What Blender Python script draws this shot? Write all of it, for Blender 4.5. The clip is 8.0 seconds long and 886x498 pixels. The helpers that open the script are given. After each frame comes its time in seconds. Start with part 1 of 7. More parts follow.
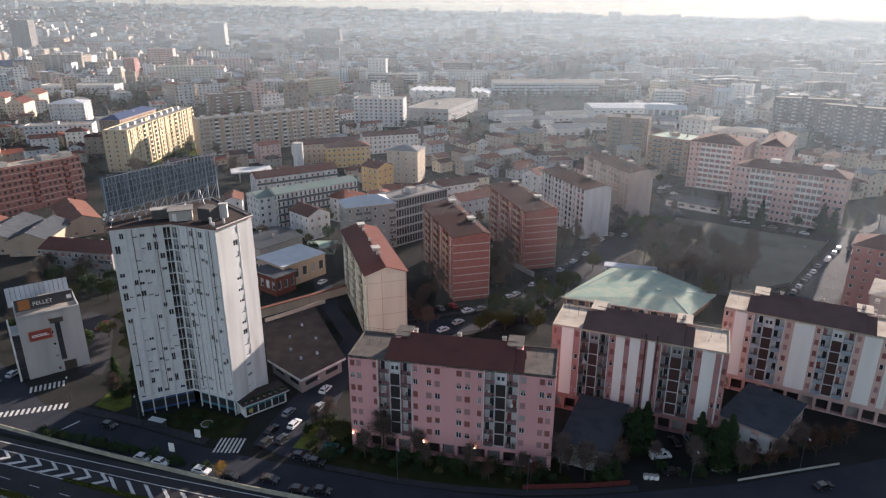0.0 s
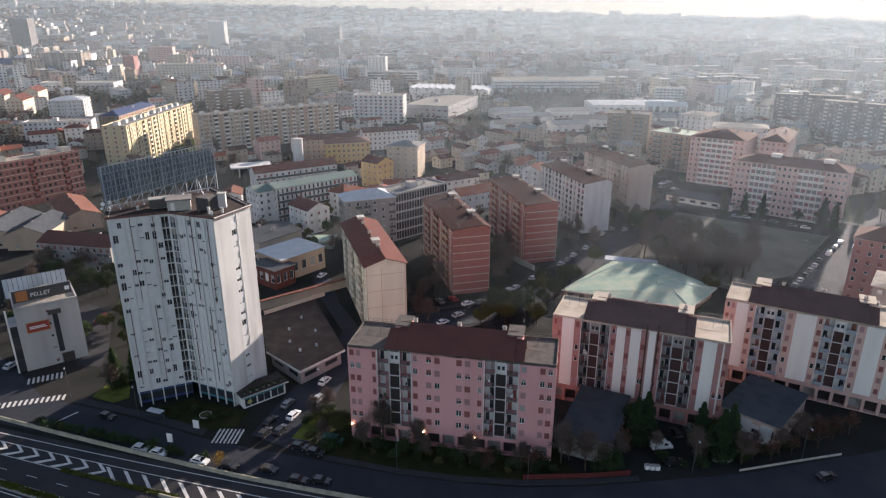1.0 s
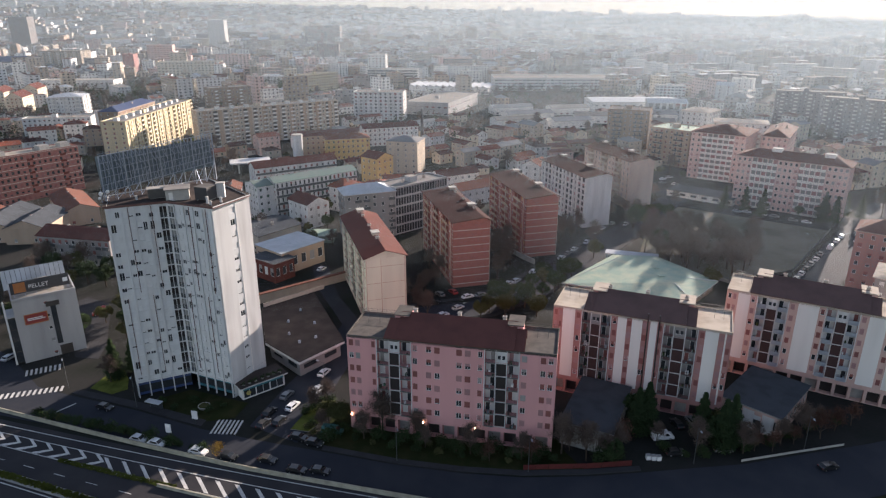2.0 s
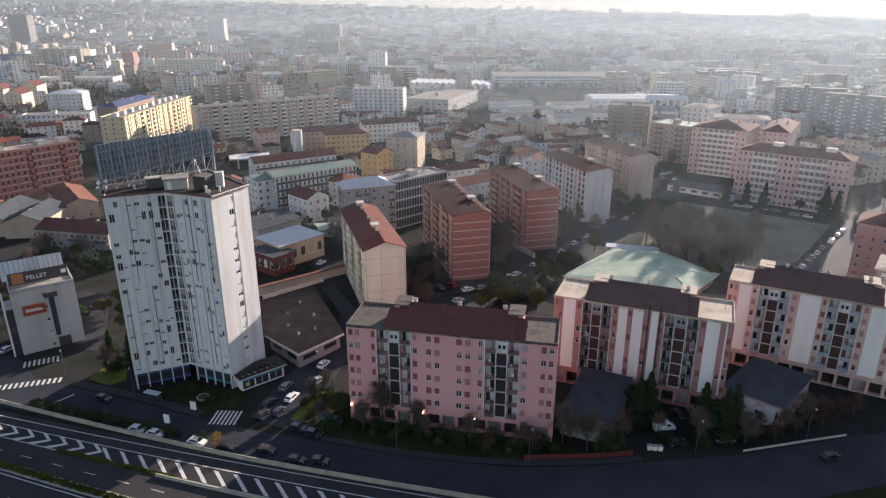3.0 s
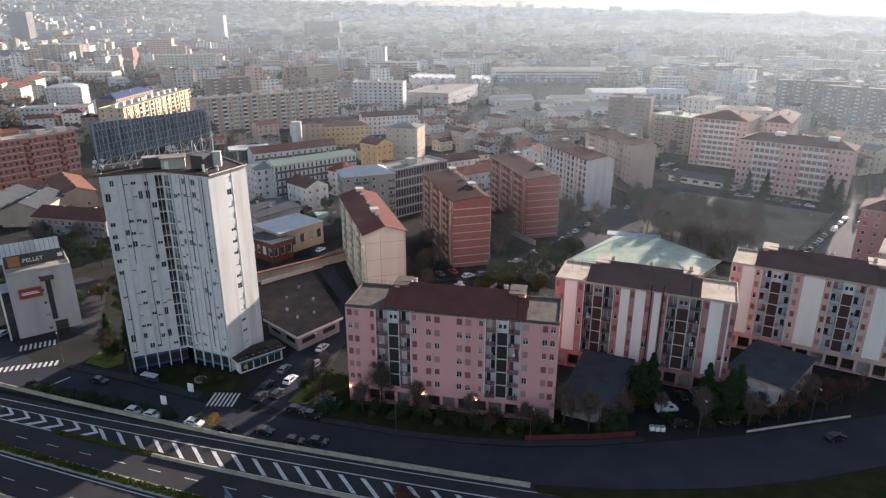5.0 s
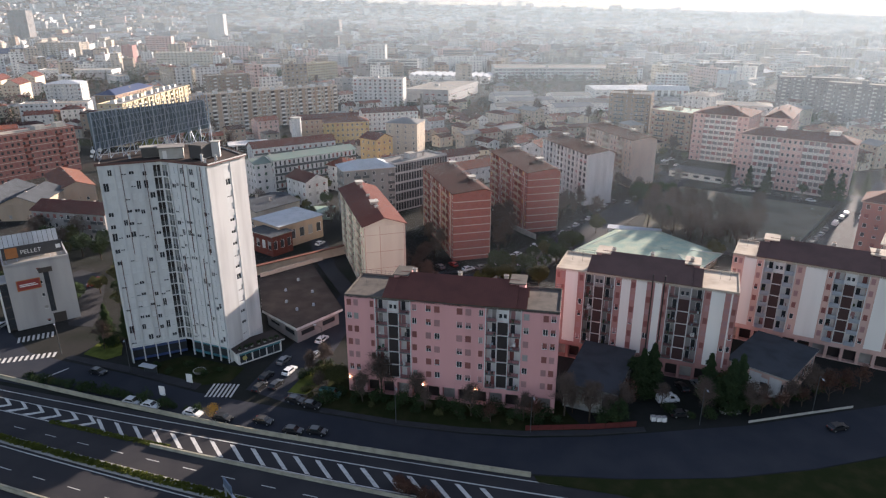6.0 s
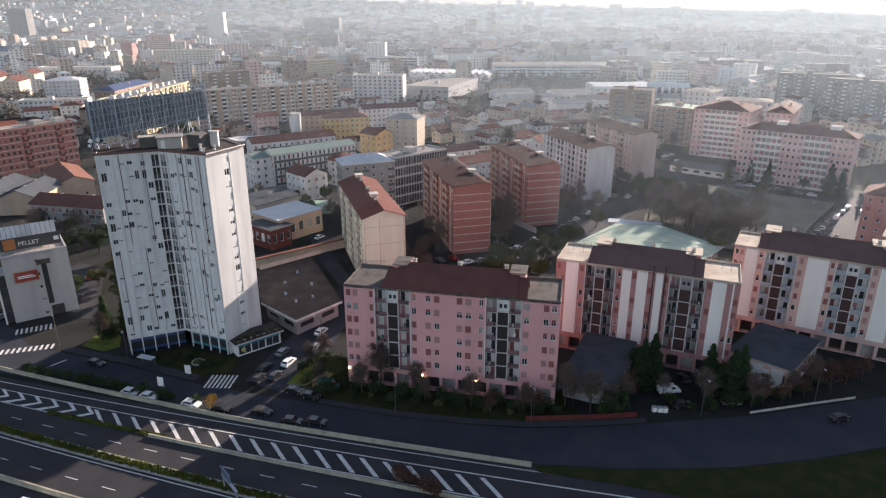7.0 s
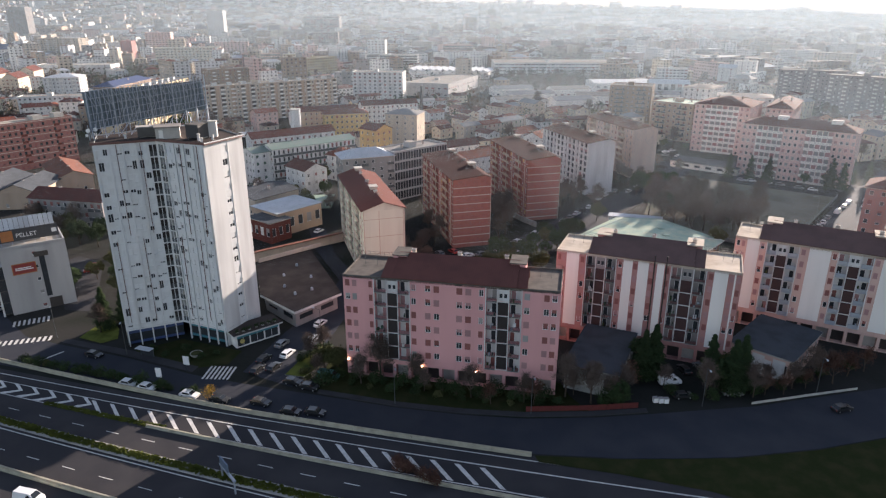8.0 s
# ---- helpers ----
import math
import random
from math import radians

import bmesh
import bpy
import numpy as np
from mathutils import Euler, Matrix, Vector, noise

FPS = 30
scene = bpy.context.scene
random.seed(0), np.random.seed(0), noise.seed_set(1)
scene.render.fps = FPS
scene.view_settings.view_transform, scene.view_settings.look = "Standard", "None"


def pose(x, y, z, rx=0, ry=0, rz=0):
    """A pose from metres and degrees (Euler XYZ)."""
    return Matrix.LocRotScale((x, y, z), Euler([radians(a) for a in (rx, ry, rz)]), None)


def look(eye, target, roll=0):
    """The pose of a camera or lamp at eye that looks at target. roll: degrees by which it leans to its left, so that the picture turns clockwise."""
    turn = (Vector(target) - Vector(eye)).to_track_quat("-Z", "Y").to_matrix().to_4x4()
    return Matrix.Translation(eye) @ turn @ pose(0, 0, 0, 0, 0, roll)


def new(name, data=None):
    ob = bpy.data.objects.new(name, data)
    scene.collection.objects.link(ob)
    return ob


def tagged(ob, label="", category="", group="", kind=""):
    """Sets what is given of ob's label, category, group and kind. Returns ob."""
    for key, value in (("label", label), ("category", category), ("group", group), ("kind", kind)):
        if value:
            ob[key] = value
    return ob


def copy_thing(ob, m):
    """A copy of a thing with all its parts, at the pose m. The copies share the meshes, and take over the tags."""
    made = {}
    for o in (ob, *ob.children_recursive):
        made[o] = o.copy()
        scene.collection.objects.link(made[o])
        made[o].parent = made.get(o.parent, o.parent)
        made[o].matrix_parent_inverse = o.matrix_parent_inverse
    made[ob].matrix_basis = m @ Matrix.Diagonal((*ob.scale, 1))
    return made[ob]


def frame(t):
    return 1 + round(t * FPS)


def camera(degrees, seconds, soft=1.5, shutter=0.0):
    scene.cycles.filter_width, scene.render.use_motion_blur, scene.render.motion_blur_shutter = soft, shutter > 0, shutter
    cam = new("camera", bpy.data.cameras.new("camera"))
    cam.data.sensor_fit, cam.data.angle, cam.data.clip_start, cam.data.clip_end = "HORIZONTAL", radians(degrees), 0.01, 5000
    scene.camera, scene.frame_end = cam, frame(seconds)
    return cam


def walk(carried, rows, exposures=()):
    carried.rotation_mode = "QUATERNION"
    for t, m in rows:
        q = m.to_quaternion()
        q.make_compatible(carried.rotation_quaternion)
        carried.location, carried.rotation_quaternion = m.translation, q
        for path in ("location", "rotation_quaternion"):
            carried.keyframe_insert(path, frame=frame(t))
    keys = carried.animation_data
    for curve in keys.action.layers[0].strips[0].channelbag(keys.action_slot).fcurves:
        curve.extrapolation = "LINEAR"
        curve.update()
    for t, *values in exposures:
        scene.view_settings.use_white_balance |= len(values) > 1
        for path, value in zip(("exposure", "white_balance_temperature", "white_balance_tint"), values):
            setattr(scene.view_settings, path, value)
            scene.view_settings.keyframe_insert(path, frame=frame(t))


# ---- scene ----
# The camera sinks straight down while it looks out over the town.
cam = camera(68.29, 8.0, soft=1.25)
ROLL = -0.060
PATH = [  # seconds, place, degrees below or above the level
    (0, 0.000, 0.000, 96.000, -19.590),
    (0.5, 0.018, 0.061, 94.726, -19.611),
    (1, 0.028, 0.112, 93.468, -19.632),
    (1.5, 0.033, 0.156, 92.226, -19.655),
    (2.25, 0.032, 0.209, 90.393, -19.691),
    (3, 0.024, 0.253, 88.594, -19.729),
    (3.5, 0.017, 0.280, 87.413, -19.756),
    (4, 0.009, 0.307, 86.246, -19.784),
    (4.5, 0.003, 0.334, 85.092, -19.813),
    (5.25, -0.001, 0.382, 83.386, -19.859),
    (6, 0.003, 0.442, 81.709, -19.907),
    (6.5, 0.013, 0.491, 80.606, -19.940),
    (7, 0.030, 0.549, 79.514, -19.975),
    (7.5, 0.055, 0.618, 78.434, -20.010),
    (8, 0.089, 0.699, 77.364, -20.047),
]
walk(cam, [(t, pose(x, y, z, 90 + pitch, 0, 0) @ pose(0, 0, 0, 0, 0, ROLL)) for t, x, y, z, pitch in PATH], [(0, 1.97, 6560, 19), (8, 2.23, 6640, 19)])

# ---- light ----
SUN_AZ, SUN_EL = 34.8, 12.6  # degrees to the right of the view and above the level
world = bpy.data.worlds.new("sky")
scene.world = world
world.use_nodes = True
wn = world.node_tree.nodes
sky = wn.new("ShaderNodeTexSky")
sky.sky_type, sky.sun_disc = "NISHITA", False
sky.sun_elevation, sky.sun_rotation = radians(SUN_EL), radians(SUN_AZ)
sky.air_density, sky.dust_density, sky.ozone_density, sky.altitude = 1.0, 0.7, 1.5, 120
wn["Background"].inputs["Strength"].default_value = 0.056
grey = wn.new("ShaderNodeHueSaturation")  # thin winter overcast pales the sky
grey.inputs["Saturation"].default_value = 0.80
world.node_tree.links.new(sky.outputs["Color"], grey.inputs["Color"])
world.node_tree.links.new(grey.outputs["Color"], wn["Background"].inputs["Color"])
sun = new("sun", bpy.data.lights.new("sun", "SUN"))
sun.data.energy, sun.data.angle, sun.data.color = 4.4, radians(0.6), (1.0, 0.885, 0.755)
az, el = radians(SUN_AZ), radians(SUN_EL)
sun.matrix_world = look((0, 0, 0), (-math.sin(az) * math.cos(el), -math.cos(az) * math.cos(el), -math.sin(el)))

# ---- materials ----
MATS = {}


def surf(name, col, col2=None, rough=0.8, scale=0.6, fine=9.0, bump=0.25, rand=0.12, metal=0.0, streak=0.0, spec=None, dirt=0.35):
    """A weathered surface: broad stains, fine grain, some spread from object to object and island to island."""
    m = bpy.data.materials.new(name)
    m.use_nodes = True
    n, l = m.node_tree.nodes, m.node_tree.links
    b = n["Principled BSDF"]
    b.inputs["Roughness"].default_value, b.inputs["Metallic"].default_value = rough, metal
    b.inputs["Specular IOR Level"].default_value = spec if spec is not None else (0.4 if rough < 0.75 else 0.03)
    col2 = col2 or tuple(c * 0.62 for c in col)
    geo = n.new("ShaderNodeTexCoord")
    src = geo.outputs["Object"]
    if streak:
        mp = n.new("ShaderNodeMapping")
        mp.inputs["Scale"].default_value = (1, 1, streak)
        l.new(src, mp.inputs["Vector"])
        src = mp.outputs["Vector"]
    big, small = n.new("ShaderNodeTexNoise"), n.new("ShaderNodeTexNoise")
    big.inputs["Scale"].default_value, big.inputs["Detail"].default_value = scale, 6
    small.inputs["Scale"].default_value, small.inputs["Detail"].default_value = fine, 4
    l.new(src, big.inputs["Vector"])
    l.new(geo.outputs["Object"], small.inputs["Vector"])
    ramp = n.new("ShaderNodeMapRange")
    ramp.inputs["From Min"].default_value, ramp.inputs["From Max"].default_value = 0.42, 0.72
    l.new(big.outputs["Fac"], ramp.inputs["Value"])
    add = n.new("ShaderNodeMath")
    add.operation = "MULTIPLY_ADD"
    l.new(small.outputs["Fac"], add.inputs[0])
    add.inputs[1].default_value = 0.5
    l.new(ramp.outputs["Result"], add.inputs[2])
    fac = n.new("ShaderNodeMath")
    fac.operation, fac.use_clamp = "MULTIPLY", True
    l.new(add.outputs[0], fac.inputs[0])
    fac.inputs[1].default_value = dirt
    mix = n.new("ShaderNodeMix")
    mix.data_type = "RGBA"
    mix.inputs[6].default_value, mix.inputs[7].default_value = (*col, 1), (*col2, 1)
    l.new(fac.outputs[0], mix.inputs[0])
    out = mix.outputs[2]
    if rand:
        oi, isl, hsv = n.new("ShaderNodeObjectInfo"), n.new("ShaderNodeNewGeometry"), n.new("ShaderNodeHueSaturation")
        s = n.new("ShaderNodeMath")
        s.operation = "ADD"
        l.new(oi.outputs["Random"], s.inputs[0])
        l.new(isl.outputs["Random Per Island"], s.inputs[1])
        r = n.new("ShaderNodeMapRange")
        r.inputs["From Max"].default_value = 2
        r.inputs["To Min"].default_value, r.inputs["To Max"].default_value = 1 - rand, 1 + rand
        l.new(s.outputs[0], r.inputs["Value"])
        l.new(r.outputs["Result"], hsv.inputs["Value"])
        l.new(out, hsv.inputs["Color"])
        out = hsv.outputs["Color"]
    l.new(out, b.inputs["Base Color"])
    if bump:
        bp = n.new("ShaderNodeBump")
        bp.inputs["Strength"].default_value, bp.inputs["Distance"].default_value = bump, 0.05
        l.new(small.outputs["Fac"], bp.inputs["Height"])
        l.new(bp.outputs["Normal"], b.inputs["Normal"])
    MATS[name] = m
    return m


def ribbed(name, col, pitch, axis="X", rough=0.75, col2=None, strength=0.22, metal=0.0):
    """A sheet or tile roof whose ribs run down the slope."""
    m = surf(name, col, col2, rough, 0.25, 5.0, 0.0, 0.15, metal, dirt=0.6)
    n, l = m.node_tree.nodes, m.node_tree.links
    tc, w, bp = n.new("ShaderNodeTexCoord"), n.new("ShaderNodeTexWave"), n.new("ShaderNodeBump")
    w.bands_direction = axis
    w.inputs["Scale"].default_value = 0.314 / pitch
    w.inputs["Distortion"].default_value = 0.3
    bp.inputs["Strength"].default_value, bp.inputs["Distance"].default_value = strength, 0.06
    l.new(tc.outputs["Object"], w.inputs["Vector"])
    l.new(w.outputs["Color"], bp.inputs["Height"])
    l.new(bp.outputs["Normal"], n["Principled BSDF"].inputs["Normal"])
    return m


surf("white_plaster", (0.65, 0.65, 0.64), (0.36, 0.35, 0.34), 0.85, 0.35, 6, 0.1, 0.04, streak=0.12, dirt=0.5)
surf("tower_white", (0.66, 0.67, 0.665), (0.45, 0.445, 0.43), 0.7, 0.5, 5, 0.1, 0.03, streak=0.08, dirt=0.4)
surf("pale_panel", (0.78, 0.76, 0.72), (0.54, 0.51, 0.47), 0.85, 0.3, 6, 0.1, 0.03, streak=0.1, dirt=0.4)
surf("pink_plaster", (0.67, 0.355, 0.35), (0.50, 0.265, 0.26), 0.9, 0.3, 6, 0.15, 0.03, streak=0.12, dirt=0.4)
surf("rose_plaster", (0.42, 0.225, 0.205), (0.27, 0.14, 0.13), 0.9, 0.4, 6, 0.15, 0.03, streak=0.12, dirt=0.45)
surf("peach_plaster", (0.61, 0.42, 0.365), (0.42, 0.28, 0.24), 0.9, 0.4, 6, 0.15, 0.03, streak=0.12, dirt=0.45)
surf("far_pink", (0.62, 0.445, 0.405), (0.46, 0.335, 0.30), 0.9, 0.3, 6, 0.15, 0.03, streak=0.12, dirt=0.4)
surf("beige_plaster", (0.50, 0.43, 0.35), (0.32, 0.27, 0.22), 0.9, 0.3, 6, 0.12, 0.04, streak=0.12, dirt=0.4)
surf("block_beige", (0.62, 0.62, 0.51), (0.46, 0.45, 0.37), 0.9, 0.3, 6, 0.12, 0.04, streak=0.12, dirt=0.45)
surf("block_tan", (0.56, 0.43, 0.365), (0.40, 0.30, 0.25), 0.9, 0.3, 6, 0.12, 0.04, streak=0.12, dirt=0.45)
surf("market_roof", (0.046, 0.038, 0.036), (0.080, 0.066, 0.060), 0.95, 0.25, 4, 0.2, 0.06, dirt=0.7)
surf("terrace_dark", (0.135, 0.122, 0.11), (0.085, 0.08, 0.075), 0.92, 0.5, 5, 0.2, 0.06, dirt=0.8)
surf("tan_plaster", (0.45, 0.34, 0.26), (0.30, 0.22, 0.16), 0.9, 0.3, 6, 0.12, 0.04, streak=0.12, dirt=0.4)
surf("cream_plaster", (0.60, 0.53, 0.42), (0.42, 0.36, 0.28), 0.9, 0.3, 6, 0.12, 0.08, streak=0.12, dirt=0.4)
surf("yellow_plaster", (0.58, 0.41, 0.19), (0.42, 0.29, 0.14), 0.9, 0.3, 6, 0.12, 0.06, streak=0.12, dirt=0.4)
surf("ochre_plaster", (0.55, 0.37, 0.17), (0.38, 0.25, 0.11), 0.9, 0.3, 6, 0.12, 0.06, streak=0.12, dirt=0.4)
surf("grey_plaster", (0.30, 0.285, 0.28), (0.17, 0.165, 0.16), 0.9, 0.3, 6, 0.12, 0.06, streak=0.12, dirt=0.4)
surf("brown_plaster", (0.28, 0.21, 0.16), (0.18, 0.13, 0.10), 0.9, 0.3, 6, 0.12, 0.06, streak=0.12, dirt=0.4)
surf("red_brick", (0.33, 0.133, 0.112), (0.22, 0.088, 0.073), 0.9, 0.8, 14, 0.4, 0.05, dirt=0.5)
surf("pale_brick", (0.29, 0.138, 0.124), (0.20, 0.094, 0.084), 0.9, 0.8, 14, 0.4, 0.05, dirt=0.5)
surf("dark_brick", (0.15, 0.052, 0.042), (0.10, 0.036, 0.03), 0.9, 0.8, 14, 0.4, 0.05, dirt=0.5)
surf("band_concrete", (0.53, 0.44, 0.38), None, 0.85, 0.8, 8, 0.2, 0.05)
surf("concrete", (0.36, 0.35, 0.33), (0.20, 0.19, 0.18), 0.9, 0.5, 7, 0.3, 0.06, dirt=0.55)
surf("barrier_concrete", (0.40, 0.37, 0.285), (0.22, 0.21, 0.165), 0.9, 0.5, 7, 0.3, 0.06, dirt=0.7)
surf("pale_concrete", (0.48, 0.46, 0.42), (0.28, 0.27, 0.25), 0.9, 0.5, 7, 0.3, 0.06, dirt=0.55)
surf("bitumen_roof", (0.10, 0.095, 0.09), (0.17, 0.16, 0.15), 0.9, 0.35, 4, 0.3, 0.1, dirt=0.8)
surf("slate_roof", (0.070, 0.078, 0.088), (0.045, 0.05, 0.056), 0.75, 0.3, 4, 0.2, 0.05, dirt=0.7)
surf("terrace_grey", (0.26, 0.25, 0.235), (0.15, 0.145, 0.14), 0.9, 0.4, 5, 0.2, 0.06, dirt=0.7)
surf("terrace_pale", (0.34, 0.31, 0.27), (0.20, 0.18, 0.155), 0.9, 0.4, 5, 0.2, 0.06, dirt=0.7)
# pale terrace with the sun's brightness and warmth put into its colour
surf("terrace_sunlit", (0.50, 0.44, 0.365), (0.33, 0.285, 0.235), 0.9, 0.4, 5, 0.2, 0.06, dirt=0.6)
ribbed("brown_roof", (0.135, 0.058, 0.050), 0.45, col2=(0.085, 0.042, 0.038), rough=0.9)
surf("office_grey", (0.44, 0.43, 0.425), (0.27, 0.26, 0.255), 0.85, 0.3, 6, 0.1, 0.04, streak=0.12, dirt=0.4)
ribbed("worn_brown_roof", (0.135, 0.085, 0.078), 0.45, col2=(0.085, 0.060, 0.056), rough=0.92)
ribbed("dark_brown_roof", (0.055, 0.027, 0.026), 0.45, col2=(0.035, 0.021, 0.020), rough=0.95)
ribbed("terracotta", (0.24, 0.088, 0.062), 0.4, col2=(0.13, 0.055, 0.042), rough=0.85)
ribbed("old_tiles", (0.19, 0.088, 0.066), 0.4, col2=(0.11, 0.062, 0.05), rough=0.85)
ribbed("green_roof", (0.25, 0.37, 0.31), 0.6, rough=0.75, col2=(0.50, 0.50, 0.36))
ribbed("pale_sheet", (0.50, 0.53, 0.56), 0.5, rough=0.76, col2=(0.36, 0.38, 0.40))
ribbed("blue_sheet", (0.035, 0.055, 0.13), 0.5, rough=0.5)
ribbed("grey_sheet", (0.20, 0.21, 0.22), 0.5, rough=0.78, col2=(0.30, 0.29, 0.27))
surf("asphalt", (0.034, 0.034, 0.038), (0.052, 0.050, 0.052), 0.8, 0.12, 12, 0.3, 0.0, spec=0.05, dirt=0.8)
surf("worn_asphalt", (0.030, 0.034, 0.044), (0.044, 0.047, 0.055), 0.88, 0.12, 12, 0.3, 0.0, spec=0.06, dirt=0.8)
surf("paving", (0.052, 0.052, 0.056), (0.036, 0.036, 0.038), 0.9, 0.3, 8, 0.2, 0.05, dirt=0.7)
surf("town_ground", (0.036, 0.035, 0.034), (0.018, 0.021, 0.017), 0.95, 0.05, 1.2, 0.4, 0.0, dirt=0.9)
surf("park_earth", (0.18, 0.16, 0.135), (0.11, 0.11, 0.08), 0.95, 0.07, 1.5, 0.4, 0.0, dirt=1.0)
# grass with the shade of its place put into the colour
surf("grass_shaded", (0.018, 0.026, 0.009), (0.036, 0.036, 0.016), 0.95, 0.3, 6, 0.6, 0.0, dirt=0.9)
# the same grass with sunlight put into the colour
surf("grass_sunlit", (0.13, 0.145, 0.035), (0.06, 0.075, 0.02), 0.95, 0.4, 6, 0.6, 0.1, dirt=0.9)
surf("road_paint", (0.62, 0.61, 0.58), (0.25, 0.25, 0.25), 0.7, 1.5, 14, 0.1, 0.05, dirt=0.55)
surf("yellow_paint", (0.55, 0.45, 0.14), (0.30, 0.26, 0.12), 0.7, 1.5, 14, 0.1, 0.05, dirt=0.5)
surf("shutter_white", (0.64, 0.65, 0.645), (0.5, 0.5, 0.49), 0.6, 1, 12, 0.1, 0.10, dirt=0.4)
surf("shutter_brown", (0.24, 0.085, 0.075), (0.15, 0.055, 0.05), 0.6, 1, 12, 0.1, 0.25, dirt=0.4)
surf("shutter_mauve", (0.36, 0.20, 0.20), (0.25, 0.14, 0.14), 0.6, 1, 12, 0.1, 0.2, dirt=0.4)
surf("shutter_grey", (0.30, 0.29, 0.28), None, 0.6, 1, 12, 0.1, 0.2, dirt=0.4)
surf("shutter_green", (0.05, 0.10, 0.07), None, 0.6, 1, 12, 0.1, 0.2, dirt=0.4)
surf("frame_white", (0.72, 0.72, 0.70), None, 0.5, 2, 12, 0.05, 0.05, dirt=0.2)
surf("frame_grey", (0.34, 0.34, 0.345), None, 0.6, 2, 12, 0.05, 0.1, dirt=0.3)
surf("lattice_dark", (0.10, 0.135, 0.155), (0.17, 0.205, 0.22), 0.6, 1.2, 8, 0.0, 0.55, dirt=0.7)
surf("frame_dark", (0.06, 0.05, 0.045), None, 0.5, 2, 12, 0.05, 0.1, dirt=0.3)
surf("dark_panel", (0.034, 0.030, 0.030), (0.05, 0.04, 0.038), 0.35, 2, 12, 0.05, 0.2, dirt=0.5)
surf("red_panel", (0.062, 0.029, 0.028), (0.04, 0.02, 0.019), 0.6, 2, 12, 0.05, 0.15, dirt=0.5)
surf("rail_metal", (0.09, 0.10, 0.105), None, 0.5, 2, 12, 0.0, 0.1, 0.4, dirt=0.4)
surf("pale_metal", (0.42, 0.46, 0.52), (0.26, 0.30, 0.36), 0.45, 2, 12, 0.0, 0.1, 0.5, dirt=0.4)
surf("blue_metal", (0.14, 0.19, 0.26), (0.09, 0.12, 0.17), 0.5, 2, 12, 0.0, 0.15, 0.3, dirt=0.4)
surf("rust_pipe", (0.145, 0.075, 0.065), None, 0.7, 2, 12, 0.0, 0.2, dirt=0.4)
surf("blue_board", (0.05, 0.085, 0.21), (0.03, 0.05, 0.13), 0.5, 1, 8, 0.0, 0.1, dirt=0.4)
surf("teal_board", (0.05, 0.22, 0.26), (0.03, 0.12, 0.15), 0.5, 1, 8, 0.0, 0.1, dirt=0.4)
surf("sign_red", (0.27, 0.045, 0.04), (0.18, 0.035, 0.03), 0.5, 1, 8, 0.0, 0.05, dirt=0.3)
surf("sign_orange", (0.40, 0.15, 0.05), None, 0.5, 1, 8, 0.0, 0.05, dirt=0.4)
surf("sign_white", (0.75, 0.75, 0.74), None, 0.5, 1, 8, 0.0, 0.03, dirt=0.2)
surf("sign_dark", (0.05, 0.05, 0.055), None, 0.5, 1, 8, 0.0, 0.05, dirt=0.3)
surf("fence_red", (0.12, 0.022, 0.02), None, 0.7, 1, 8, 0.1, 0.1, dirt=0.5)
surf("bark", (0.085, 0.065, 0.05), (0.05, 0.04, 0.032), 0.95, 3, 20, 0.6, 0.2, dirt=0.7)
surf("sand_plaster", (0.55, 0.47, 0.315), (0.40, 0.34, 0.23), 0.9, 0.3, 6, 0.12, 0.04, streak=0.12, dirt=0.4)
surf("twigs", (0.13, 0.10, 0.084), (0.08, 0.062, 0.053), 0.95, 1, 8, 0.0, 0.3, dirt=0.6)
surf("russet_leaf", (0.115, 0.06, 0.045), (0.07, 0.04, 0.03), 0.9, 1, 8, 0.0, 0.35, dirt=0.6)
surf("evergreen", (0.028, 0.048, 0.022), (0.05, 0.07, 0.03), 0.8, 1, 8, 0.0, 0.35, dirt=0.7)
surf("olive_leaf", (0.085, 0.088, 0.038), (0.05, 0.055, 0.022), 0.8, 1, 8, 0.0, 0.35, dirt=0.7)
ribbed("verdigris", (0.17, 0.235, 0.205), 0.5, rough=0.8, col2=(0.22, 0.23, 0.21))
surf("yellow_leaf", (0.30, 0.19, 0.04), (0.2, 0.12, 0.03), 0.8, 1, 8, 0.0, 0.25, dirt=0.6)
surf("tyre", (0.02, 0.02, 0.02), None, 0.9, 3, 20, 0.0, 0.0)
surf("rim", (0.45, 0.45, 0.46), None, 0.35, 3, 20, 0.0, 0.0, 0.8)
for nm, c in dict(white=(0.72, 0.72, 0.72), black=(0.018, 0.018, 0.02), grey=(0.16, 0.165, 0.17), silver=(0.48, 0.49, 0.50), red=(0.32, 0.03, 0.025), teal=(0.05, 0.15, 0.15)).items():
    m = surf("paint_" + nm, c, tuple(v * 0.9 for v in c), 0.28, 1, 30, 0.0, 0.05, spec=0.5, dirt=0.2)
    m.node_tree.nodes["Principled BSDF"].inputs["Coat Weight"].default_value = 0.6


def glassy(name, col, rough):
    m = surf(name, col, None, rough, 0.7, 6, 0.0, 0.3, spec=0.6, dirt=0.4)
    return m


glassy("window_glass", (0.042, 0.047, 0.053), 0.10)
glassy("dim_glass", (0.05, 0.055, 0.06), 0.15)
glassy("car_glass", (0.015, 0.018, 0.02), 0.05)
glassy("lamp_glass", (0.6, 0.6, 0.55), 0.15)


